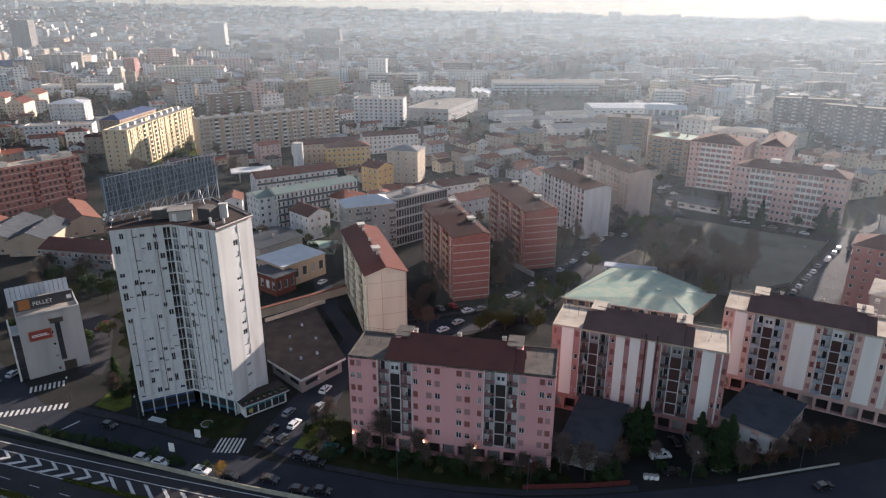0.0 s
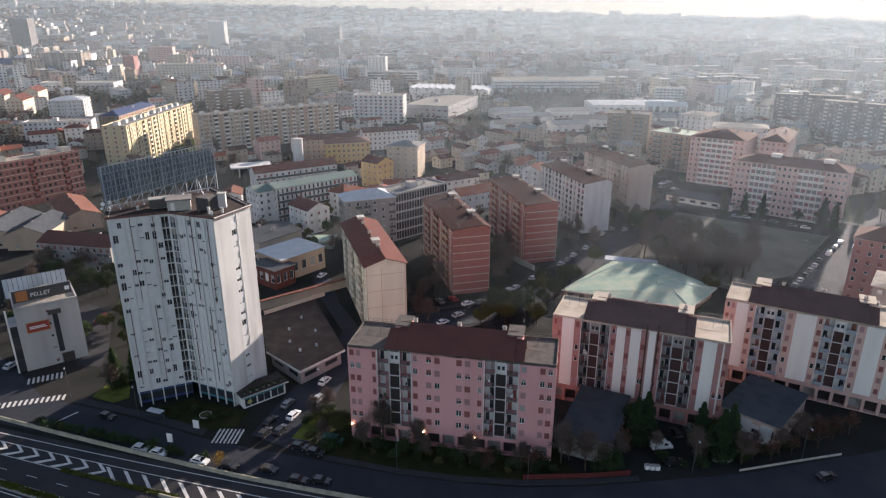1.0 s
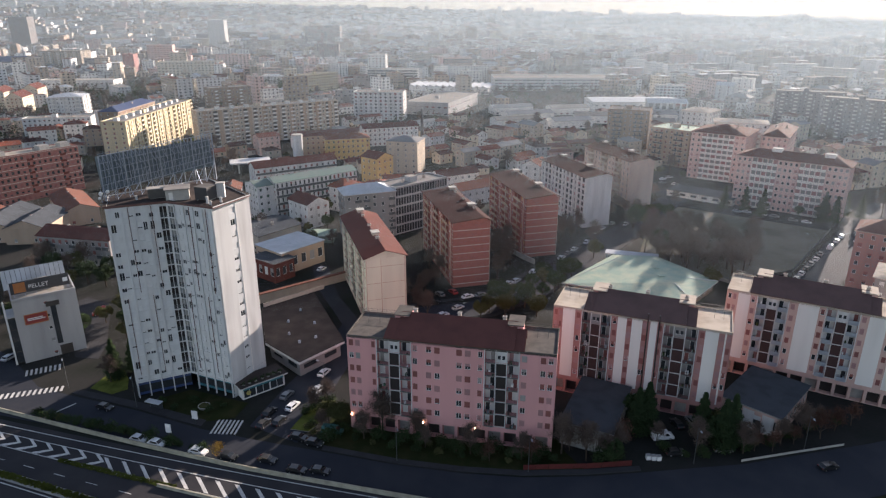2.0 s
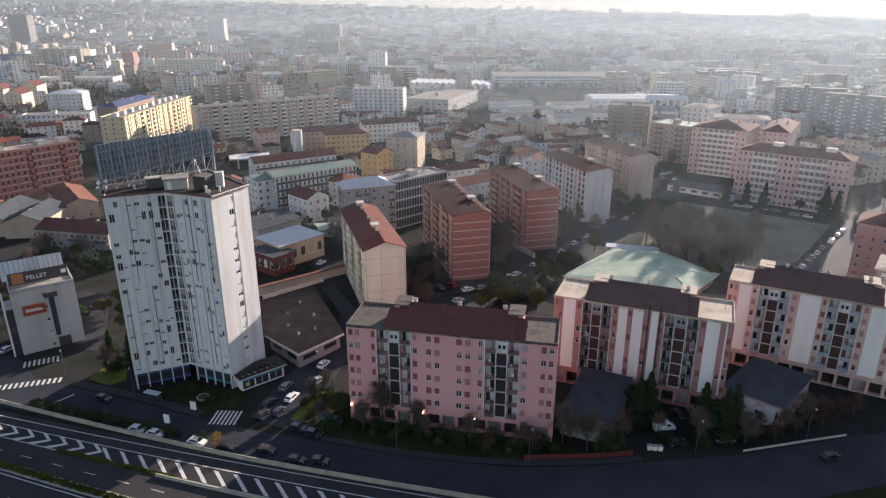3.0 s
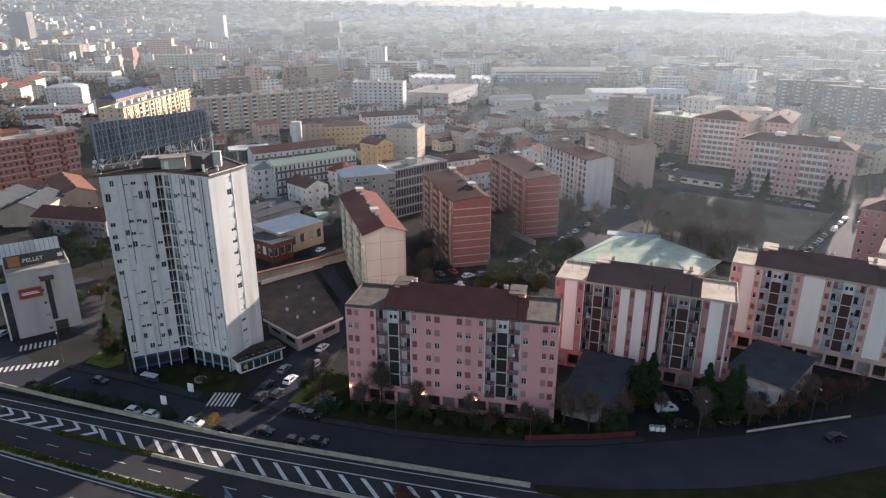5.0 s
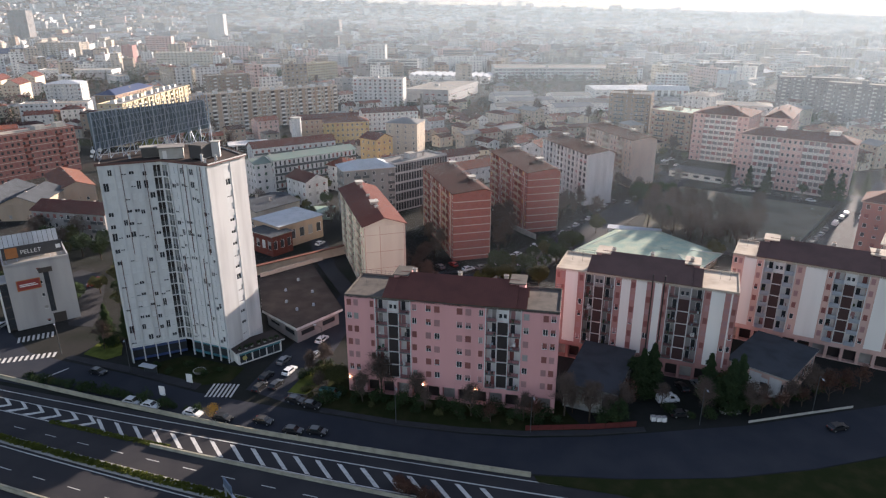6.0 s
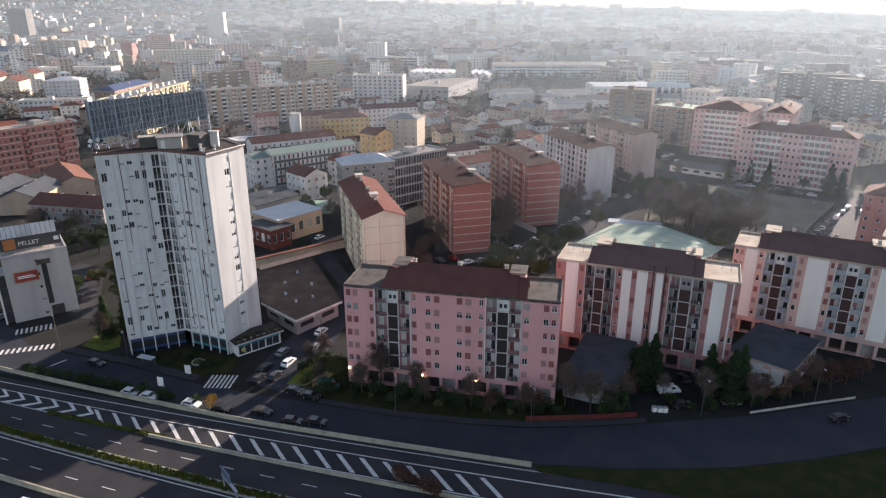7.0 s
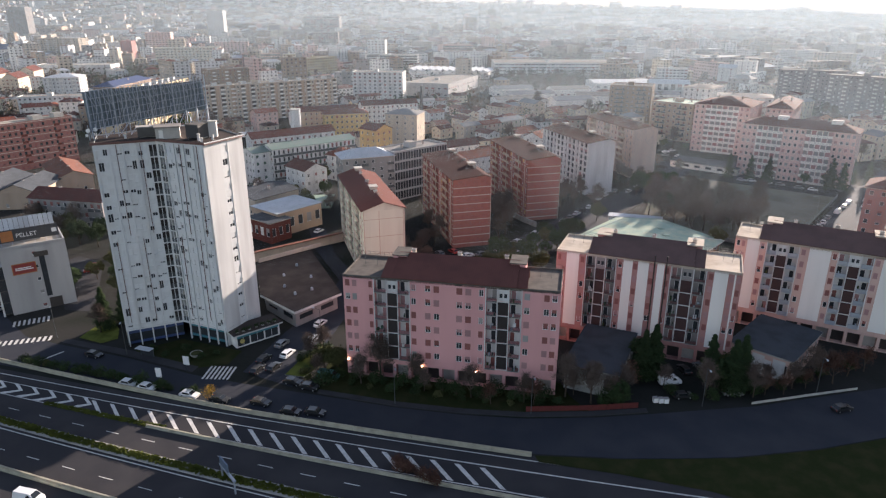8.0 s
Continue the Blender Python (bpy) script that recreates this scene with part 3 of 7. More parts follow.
def dash(m, s0, s1, n, w, step=0, mat="road_paint"):
    s = s0
    while s < s1:
        e = min(s1, s + (3.0 if step else 12.0))
        lay([hw(s, n + w / 2), hw(e, n + w / 2), hw(e, n - w / 2), hw(s, n - w / 2)], 0.036, mat, m)
        s = e + step


marks("edge_line", lambda m: [dash(m, -200, 120, n, 0.22) for n in (1.9, 4.6, 9.2, 19.6)], "white painted edge lines of the motorway")
marks("lane_line", lambda m: [dash(m, -200, 120, n, 0.16, 5.5) for n in (13.4, 24.4)], "white dashed lane lines on the motorway")


def chevrons(m):
    for i in range(9):  # arrow heads
        s = -52.2 + 4.62 * i
        lay([hw(s - 2.9, 4.7), hw(s, 6.6), hw(s + 1.15, 6.6), hw(s - 1.75, 4.7)][::-1], 0.037, "road_paint", m)
        lay([hw(s, 6.6), hw(s - 3.3, 9.0), hw(s - 1.6, 9.0), hw(s + 1.15, 6.6)][::-1], 0.037, "road_paint", m)
    for i in range(19):  # slanting bars
        s = -14.9 + 4.65 * i
        lay([hw(s - 0.5, 5.2), hw(s + 4.2, 8.9), hw(s + 5.3, 8.9), hw(s + 0.6, 5.2)][::-1], 0.037, "road_paint", m)


marks("chevron_marking", chevrons, "white chevron stripes on the motorway's split")


def zebra(name, a, b, width, n, label):
    """Bars from a to b, each `width` long across the way."""
    m = Mesh()
    ax, bx = Vector(a), Vector(b)
    d_ = (bx - ax) / n
    side = Vector((-d_.y, d_.x)).normalized() * width
    for i in range(n):
        p = ax + d_ * i
        q = p + d_ * 0.5
        lay([p, q, q + side, p + side], 0.075, "road_paint", m)
    return solid(name, m, label=label, category="crossing", kind="structure")


zebra("zebra_crossing", (-54.0, 128.0), (-47.4, 127.6), 5.6, 7, "worn white zebra crossing on asphalt")
zebra("zebra_crossing", (-118, 140.5), (-97.5, 146.5), 2.6, 17, "long worn white zebra crossing")
zebra("zebra_crossing", (-112, 153.5), (-104, 157.5), 3.4, 8, "worn white zebra crossing by the office block")
m = Mesh()
for a, b in (((-97, 133.2), (-91.5, 140.6)),):
    p, q = Vector(a), Vector(b)
    w = Vector((p.y - q.y, q.x - p.x)).normalized() * 0.2
    lay([p - w, q - w, q + w, p + w][::-1] if w.x > 0 else [p - w, q - w, q + w, p + w], 0.07, "road_paint", m)
solid("stop_line", m, label="faded white line across the service road", category="road marking", kind="structure")


def barrier(name, s0, s1, n, h, w, mat, label, drift=0.0, step=6.0):
    """A low concrete wall of segments along the motorway."""
    t = thing(name, label=label, category="barrier", kind="structure")
    s = s0
    while s < s1 - 0.1:
        e = min(s1, s + step)
        f0, f1 = (s - s0) / (s1 - s0), (e - s0) / (s1 - s0)
        a, b = Vector(hw(s + 0.03, n(s) if callable(n) else n + drift * f0)), Vector(hw(e - 0.03, n(e) if callable(n) else n + drift * f1))
        d_ = Vector((b.y - a.y, a.x - b.x)).normalized()
        me = Mesh()
        prof = [(-w, 0), (-w, h * 0.25), (-w * 0.45, h * 0.45), (-w * 0.35, h), (w * 0.35, h), (w * 0.45, h * 0.45), (w, h * 0.25), (w, 0)]
        k = len(me.v)
        for p in (a, b):
            me.v += [(p.x + d_.x * x, p.y + d_.y * x, z) for x, z in prof]
        for i in range(7):
            me.f.append((i, i + 1, 9 + i, 8 + i))
            me.m.append(me.slot(mat))
        me.f += [tuple(range(7, -1, -1)), tuple(range(8, 16))]
        me.m += [0, 0]
        part("barrier_segment", me, t)
        s = e
    return t


barrier("concrete_barrier", -150, 77, lambda q: min(0.5, -0.2 + 0.042 * q), 0.9, 0.36, "barrier_concrete", "long pale concrete barrier between service road and motorway")
barrier("concrete_barrier", 2, 105, 9.7, 0.55, 0.42, "barrier_concrete", "low concrete divider with a grassy strip", 0.6)
barrier("concrete_barrier", -120, 22, 28.6, 0.9, 0.4, "barrier_concrete", "pale concrete edge wall of the motorway")


def grass_bed(name, s0, s1, n0, n1, mat, label, tufts, top=0.45, kind="stuff"):
    """Tufts of grass and low shrubs on a kerbed bed along the motorway."""
    m = Mesh()
    rnd = random.Random(5)
    for i in range(tufts):
        s, n = rnd.uniform(s0, s1), rnd.uniform(n0, n1)
        x, y = hw(s, n)
        h, r = rnd.uniform(0.35, 1) * top, rnd.uniform(0.12, 0.4)
        for k in range(3):
            a = rnd.uniform(0, math.tau)
            dx, dy = math.cos(a) * r, math.sin(a) * r
            m.poly([(x - dx, y - dy, 0.1), (x + dx, y + dy, 0.1), (x + dx * 1.2 + rnd.uniform(-.1, .1), y + dy * 1.2, 0.1 + h), (x - dx * 0.9, y - dy * 0.9 + rnd.uniform(-.1, .1), 0.1 + h * 0.9)], mat)
    return solid(name, m, label=label, category="grass", kind=kind)


strip("kerb", [hw(s, 16.6) for s in SS if -170 < s < 100], [hw(s, 18.9) for s in SS if -170 < s < 100], 0.18, "concrete", "raised concrete kerb of the planted median", "kerb")
grass_bed("median_shrubs", -105, 90, 16.9, 18.4, "grass_sunlit", "bright green shrubs growing along the median", 5200, 0.5)
grass_bed("verge_grass", -24, 6, 8.6, 9.8, "grass_sunlit", "short green grass at the tip of the divider", 900, 0.14)
m = Mesh()
lay([(17, 101.0), (32.9, 99.9), (53.8, 100.2), (70.7, 102.6), (85.4, 106.1), (130, 117.5), (110, 80), (60, 84.5), (46.1, 91.3), (31.8, 95.7), (17.5, 99.2)][::-1], 0.09, "grass_shaded", m)
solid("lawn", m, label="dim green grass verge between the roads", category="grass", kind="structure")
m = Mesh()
lay([(-74.5, 140.8), (-65, 134.6), (-57, 132.5), (-50, 134.2), (-48.5, 140.6), (-52, 141.8), (-65, 146.8)], 0.14, "grass_shaded", m)
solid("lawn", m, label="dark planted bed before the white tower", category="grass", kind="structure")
m = Mesh()
lay([(-91.5, 147.5), (-84.5, 144.6), (-81.5, 147), (-83.5, 152), (-87, 157), (-90.5, 153.5)], 0.14, "grass_sunlit", m)
solid("lawn", m, label="sunlit green lawn with trees", category="grass", kind="structure")
m = Mesh()
lay([(76, 240), (104, 219), (130, 228), (173, 278), (143, 300), (118, 318), (100, 300)], 0.05, "park_earth", m)
solid("park_ground", m, label="open park ground of worn grass and earth", category="ground", kind="structure")
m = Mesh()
lay([(-28, 123), (-10, 118), (16.7, 114), (30.5, 114.2), (27, 121), (26, 126), (-22, 134), (-26, 140)], 0.12, "grass_shaded", m)
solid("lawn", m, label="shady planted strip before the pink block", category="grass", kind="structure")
m = Mesh().prism([(-35.6, 129.6), (-31.2, 128.6), (-28.6, 133), (-30.3, 140.2), (-32.6, 139.4)], 0.0, 0.2, "concrete", "grass_sunlit")
solid("lawn", m, label="kerbed triangle of bright grass at the street corner", category="grass", kind="structure")
m = Mesh()
lay([(-205, 430), (-190, 425), (-175, 470), (-190, 530), (-203, 540)], 0.05, "grass_sunlit", m)
lay([(-300, 470), (-228, 440), (-222, 425), (-260, 420), (-330, 440)], 0.05, "grass_shaded", m)
lay([(-1440, 1880), (-1180, 1860), (-1120, 1895), (-1460, 1898)], 0.05, "grass_sunlit", m)
solid("meadow", m, label="green open grass between apartment blocks", category="grass", kind="structure")
m = Mesh()
lay([(-122, 206), (-127, 196), (-104, 164), (-97, 163), (-99, 172), (-111, 200)], 0.055, "paving", m)
solid("yard", m, label="grey paved yard behind the office block", category="ground", kind="structure")
# pavements with a real kerb step
strip("pavement", [(-95, 145.2), (-75, 138.2), (-57, 130.8)], [(-94, 147), (-74.5, 140.6), (-56.4, 133.2)], 0.16, "paving", "grey pavement with a low kerb", "pavement")
strip("pavement", [(-27, 122), (-9.8, 117.2), (4, 114.6), (16.7, 113.3), (30.5, 113.6), (42, 114.8)], [(-27, 123.6), (-9.8, 118.8), (4, 116.2), (16.7, 114.9), (30.5, 115.2), (42, 116.3)], 0.16, "paving", "grey pavement with a low kerb", "pavement")


# ---- the white tower ----
def tower():
    A, V, F, R, W, L = (-77.0, 143.2), (-65.0, 148.6), (-52.6, 143.3), (-47.3, 154.4), (-62.5, 171.5), (-81.4, 153.4)
    H, Z0, FL = 49.6, 4.4, 15
    t = thing("apartment_tower", pose(0, 0, 0), "tall white angled apartment tower with shuttered windows and ribs", "apartment building")
    fh = (H - Z0 - 0.6) / FL

    def face(a, b):
        d_ = Vector(b) - Vector(a)
        return d_.length, pose(a[0], a[1], 0, 0, 0, math.degrees(math.atan2(d_.y, d_.x)))

    white = ["shutter_white"]
    for a, b, flip in ((A, V, False), (V, F, True)):
        w, m = face(a, b)
        strip0 = w - 1.75 if not flip else 0.25
        bays = [0.35, 3.1, 5.9, 8.7, 11.25] if not flip else [2.2, 5.0, 7.8, 10.6, w - 0.35]
        holes, spots, logs = [], [], []
        for f in range(FL):
            z = Z0 + f * fh
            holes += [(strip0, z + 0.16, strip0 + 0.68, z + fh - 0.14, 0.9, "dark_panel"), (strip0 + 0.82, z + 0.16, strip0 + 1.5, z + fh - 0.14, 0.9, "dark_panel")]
            logs += [(strip0 + 0.34, z + 0.34), (strip0 + 1.16, z + 0.34)]
            for i in range(4):
                x0, x1 = bays[i], bays[i + 1]
                for k, fx in enumerate((0.3, 0.72)):
                    ww = 0.95 if (i + k) % 2 else 1.15
                    hh = 1.5 if (i + k) % 3 else 2.05
                    x = x0 + (x1 - x0) * fx
                    holes.append(hole(x, z + 2.55 - hh, ww, hh))
                    spots.append((x, z + 2.55 - hh, ww, hh))
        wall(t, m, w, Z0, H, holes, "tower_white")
        windows_on(t, m, spots, "shutter_white", white, [("shut", 8), ("half", 3.4), ("low", 1.6), ("open", 1.8)])
        for x, z in logs:
            part("balcony", balcony_mesh(0.66, 0.08, "panel", "frame_dark", "rail_metal"), t, m @ pose(x, 0.1, z))
        for i, x in enumerate(bays):  # ribs run down into free columns
            me = Mesh().box(x - 0.13, -0.32, 0, x + 0.13, -0.003, H - 0.25, "tower_white")
            part("rib", me, t, m)
        for i, x in enumerate((bays[1] + 1.55, bays[3] + 0.9, bays[2] + 1.3, bays[0] + 1.2)):  # rust-stained downpipes in staggered runs
            hi = i < 2
            zz = (Z0 + 8.0 * fh, H - 0.3) if hi else (Z0 + 0.6 * fh, Z0 + 7.6 * fh)
            part("downpipe", Mesh().box(x - 0.06, -0.12, zz[0], x + 0.06, -0.005, zz[1], "rust_pipe"), t, m, "rusty brown downpipe")
        # ground floor set back behind the columns
        g = Mesh()
        bd = "blue_board" if not flip else "teal_board"
        g.box(0.3, 1.4, 0, w - 0.2, 1.6, Z0 - 1.0, "dim_glass")
        g.box(0.3, 1.25, Z0 - 1.7, w - 0.2, 1.4, Z0 - 0.5, bd).box(0.3, 1.2, 0, w - 0.2, 1.4, 0.6, bd)
        part("shop_front", g, t, m, "blue shop front boards and glass behind columns")
        part("slab_edge", Mesh().box(0, -0.1, Z0 - 0.35, w, 1.2, Z0 - 0.003, "tower_white"), t, m)
    # side wall with one strip of windows
    w, m = face(F, R)
    holes, spots = [], []
    for f in range(FL):
        z = Z0 + f * fh
        holes.append(hole(6.1, z + 0.9, 1.5, 1.5))
        spots.append((6.1, z + 0.9, 1.5, 1.5))
    wall(t, m, w, 0, H, holes, "white_plaster", bands=[(5.0, 7.2, "shutter_white")])
    windows_on(t, m, spots, "frame_white", white, [("shut", 3), ("half", 5), ("open", 2), ("low", 4)])
    part("seam", Mesh().box(7.25, -0.06, 4, 7.5, -0.003, H - 0.2, "pale_panel"), t, m)
    for a, b in ((R, W), (W, L), (L, A)):
        w, m = face(a, b)
        n = max(3, int(w / 3.2))
        holes = [hole(w * (i + 0.5) / n, Z0 + f * fh + 0.9, 1.2, 1.5) for i in range(n) for f in range(FL)]
        wall(t, m, w, 0, H, holes, "tower_white")
        joined_windows(t, m, [(h[0] + 0.6, h[1], 1.2, 1.5) for h in holes], "frame_white", white, NEAR)
    pts = [A, V, F, R, W, L]
    c = Vector((-65, 152))
    big = [tuple(Vector(p) + (Vector(p) - c).normalized() * 0.45) for p in pts]
    sm = [tuple(Vector(p) - (Vector(p) - c).normalized() * 0.5) for p in pts]
    roof = Mesh().prism(big, H, H + 0.3, "rust_pipe", "market_roof")
    part("soffit", Mesh().prism(pts, Z0 - 0.02, Z0 + 0.02, "concrete"), t)
    part("roof", roof, t, None, "flat dark roof with brown edge trim")
    rim = Mesh()
    for i in range(6):
        a, b, c1, d1 = big[i], big[(i + 1) % 6], sm[(i + 1) % 6], sm[i]
        rim.prism([a, b, c1, d1], H + 0.302, H + 0.55, "rust_pipe" if i < 2 else "tower_white", "market_roof")
    part("parapet", rim, t)
    return t


tower()
RZ = 49.97
t = thing("stair_house", pose(-62.5, 149.3, RZ, 0, 0, 20), "grey rendered stair house with a flat lid on the tower roof", "roof structure")
part("body", Mesh().box(-2.6, 0, 0, 2.6, 4.5, 2.5, "pale_concrete"), t)
part("lid", Mesh().box(-2.9, -0.3, 2.5, 2.9, 4.8, 2.75, "terrace_grey"), t)
part("door", Mesh().box(-1.9, -0.06, 0, -1.0, -0.003, 2.0, "pale_panel"), t)
t = thing("water_tank", pose(-56.6, 148.4, RZ, 0, 0, -18), "dark square water tank on the tower roof", "tank")
part("body", Mesh().box(-1.7, 0, 0.3, 1.7, 3.6, 3.2, "sign_dark"), t)
for x in (-1.5, 1.3):
    part("leg", Mesh().box(x, 0.1, 0, x + 0.2, 3.5, 0.3, "concrete"), t)
part("lid", Mesh().box(-1.8, -0.1, 3.2, 1.8, 3.7, 3.4, "bitumen_roof"), t)
t = thing("water_tank", pose(-67.2, 151.2, RZ, 0, 0, 25), "long dark tank housing on the tower roof", "tank")
part("body", Mesh().box(-2.8, 0, 0.2, 2.8, 2.4, 2.3, "bitumen_roof"), t)
part("lid", Mesh().box(-3.0, -0.2, 2.3, 3.0, 2.6, 2.5, "concrete"), t)
part("foot", Mesh().box(-2.5, 0.3, 0, 2.5, 2.1, 0.2, "concrete"), t)
t = thing("roof_vent", pose(-53.2, 152.4, RZ, 0, 0, 10), "tall pale vent block on the tower roof", "vent")
part("body", Mesh().box(-0.9, -0.7, 0, 0.9, 0.7, 3.4, "white_plaster"), t)
part("cap", Mesh().box(-1.05, -0.85, 3.4, 1.05, 0.85, 3.6, "pale_concrete"), t)
for x, y, h in ((-54.6, 146.6, 1.5), (-51.8, 147.6, 1.1), (-53.5, 145.3, 0.8), (-72.5, 149.8, 0.9)):
    t = thing("roof_vent", pose(x, y, RZ), "small pale vent pipe on the tower roof", "vent", "tower vents")
    part("pipe", Mesh().tube((0, 0, 0), (0, 0, h), 0.28, 0.28, "white_plaster", 10), t)
    part("cap", Mesh().tube((0, 0, h), (0, 0, h + 0.18), 0.42, 0.30, "pale_concrete", 10), t)
for x, y in ((-79.4, 147.4), (-78.6, 149.0), (-63.6, 155.5), (-58.3, 154.5)):
    t = thing("phone_antenna", pose(x, y, RZ), "cluster of white telephone antenna drums on a mast", "antenna", "mast antennas")
    part("mast", Mesh().tube((0, 0, 0), (0, 0, 3.4), 0.07, 0.06, "pale_metal", 6), t)
    part("drum", Mesh().tube((0.05, -0.12, 2.2), (0.05, -0.5, 2.2), 0.45, 0.42, "sign_white", 12), t)
    part("drum", Mesh().tube((-0.3, -0.1, 1.1), (-0.5, -0.4, 1.1), 0.32, 0.30, "sign_white", 12), t)


def billboard():
    a, b = Vector((-79.0, 148.2)), Vector((-60.2, 170.2))
    d_ = b - a
    w = d_.length
    t = thing("billboard_frame", pose(a.x, a.y, RZ, 0, 0, math.degrees(math.atan2(d_.y, d_.x))), "huge bare steel lattice billboard frame standing on the roof", "billboard")
    n = 30

    def low(x):
        return 2.2 + 2.7 * x / w

    def high(x):
        return 10.7 + 1.6 * x / w

    def bar(x0, z0, x1, z1, y, r, mat):
        """A square steel bar between two points of the frame's plane."""
        return Mesh().tube((x0, y, z0), (x1, y, z1), r, r, mat, 4)

    rnd = random.Random(17)
    for i in range(n + 1):
        x = w * i / n
        part("post", bar(x, low(x), x, high(x), 0.06, 0.14 if i % 3 == 0 else 0.07, "pale_metal"), t)
        if i < n:
            p, q = x + w / n * 0.005, x + w / n * 0.995
            part("slat", Mesh().prism([(p, 0.9), (q, 0.9), (q, 0.94), (p, 0.94)], 0, 1, "lattice_dark"), t, Matrix(((1, 0, 0, 0), (0, 1, 0, 0), (2.7 / w, 0, high(x) - low(x) - 0.2, low(0) + 0.1), (0, 0, 0, 1))))
            part("back_post", bar(x + w / n * 0.45, low(x), x + w / n * 0.45, high(x), 0.8, 0.07, "blue_metal"), t)
    for j in range(6):
        f = j / 5
        z0, z1 = low(0) + (high(0) - low(0)) * f, low(w) + (high(w) - low(w)) * f
        part("rail", bar(0, z0, w, z1, -0.07, 0.10 if j in (0, 5) else 0.075, "pale_metal"), t)
        part("tie", bar(0, z0 + 0.35, w, z1 + 0.35, 0.55, 0.05, "blue_metal"), t)
    for i in range(0, n + 1, 3):
        x = w * i / n
        back = 2.6 if 5 < x < 21 else 1.2
        m = Mesh().tube((x, -0.05, 0.0), (x, 0.05, low(x) + 0.3), 0.11, 0.11, "pale_metal", 5)
        m.tube((x, back, 0.0), (x, 0.1, low(x) + 4), 0.07, 0.07, "blue_metal", 5)
        if i % 6 == 0 and i < n:
            m.tube((x, -2.6 if x > 3 else -1.0, 0.0), (x, 0.0, low(x) + 0.6), 0.07, 0.07, "blue_metal", 5)
        if i + 3 <= n:
            m.tube((x, -0.05, 0.1), (x + w / n * 3, -0.05, low(x) + 0.2), 0.07, 0.07, "pale_metal", 5)
        part("brace", m, t)
    for i in range(0, n - 1):
        x, e = w * i / n, w / n * rnd.choice((1, 1, 2))
        mid = low(x) + (high(x) - low(x)) * rnd.uniform(0.4, 0.6)
        part("diagonal", bar(x, low(x), x + e, mid, -0.02, 0.06, "pale_metal" if i % 4 else "blue_metal"), t)
        part("diagonal", bar(x, high(x), x + e, mid, -0.02, 0.06, "pale_metal"), t)
    return t


billboard()

# the tower's low shop wing
t = thing("shop_pavilion", pose(-50.2, 142.0, 0, 0, 0, 40), "low flat-roofed shop pavilion with lit glass front", "shop")
wall(t, pose(0, 0, 0), 11.5, 0, 3.3, [(0.4, 0.3, 3.5, 2.5, 0.2), (3.8, 0.3, 7.3, 2.5, 0.2), (7.6, 0.3, 11.1, 2.5, 0.2)], "pale_panel")
for x in (1.95, 5.55, 9.35):
    part("window", Mesh().box(x - 1.7, 0.12, 0.3, x + 1.7, 0.18, 2.5, "dim_glass").box(x - 0.04, 0.06, 0.3, x + 0.04, 0.12, 2.5, "frame_white"), t)
part("sign_board", Mesh().box(0.3, -0.2, 2.55, 11.2, -0.003, 3.0, "teal_board"), t)
part("disc_sign", Mesh().tube((1.6, -0.05, 1.5), (1.6, -0.001, 1.5), 0.6, 0.6, "yellow_paint", 14), t)
part("side_wall", Mesh().box(-0.003, 0.25, 0, 0.2, 5.6, 3.3, "pale_panel"), t)
part("side_wall", Mesh().box(11.3, 0.25, 0, 11.503, 5.6, 3.3, "pale_panel"), t)
part("roof", Mesh().box(-0.7, -0.7, 3.3, 12.2, 5.7, 3.65, "white_plaster", "market_roof"), t)
rp = random.Random(3)
for x in (0.8, 2.4, 4.0, 5.8, 7.4, 9.0, 10.6):  # potted greenery on the roof
    leaf = Mesh().box(x - 0.3, 0.4, 3.65, x + 0.3, 1.0, 3.95, "concrete")
    for _ in range(60):
        p = Vector((x + rp.gauss(0, 0.3), 0.7 + rp.gauss(0, 0.3), 4.15 + rp.gauss(0, 0.2)))
        u, v = Vector((rp.gauss(0, 1), rp.gauss(0, 1), rp.gauss(0, 1))) * 0.16, Vector((rp.gauss(0, 1), rp.gauss(0, 1), rp.gauss(0, 1))) * 0.16
        leaf.poly([tuple(p - u), tuple(p + v), tuple(p + u)], "evergreen")
    part("planter", leaf, t)


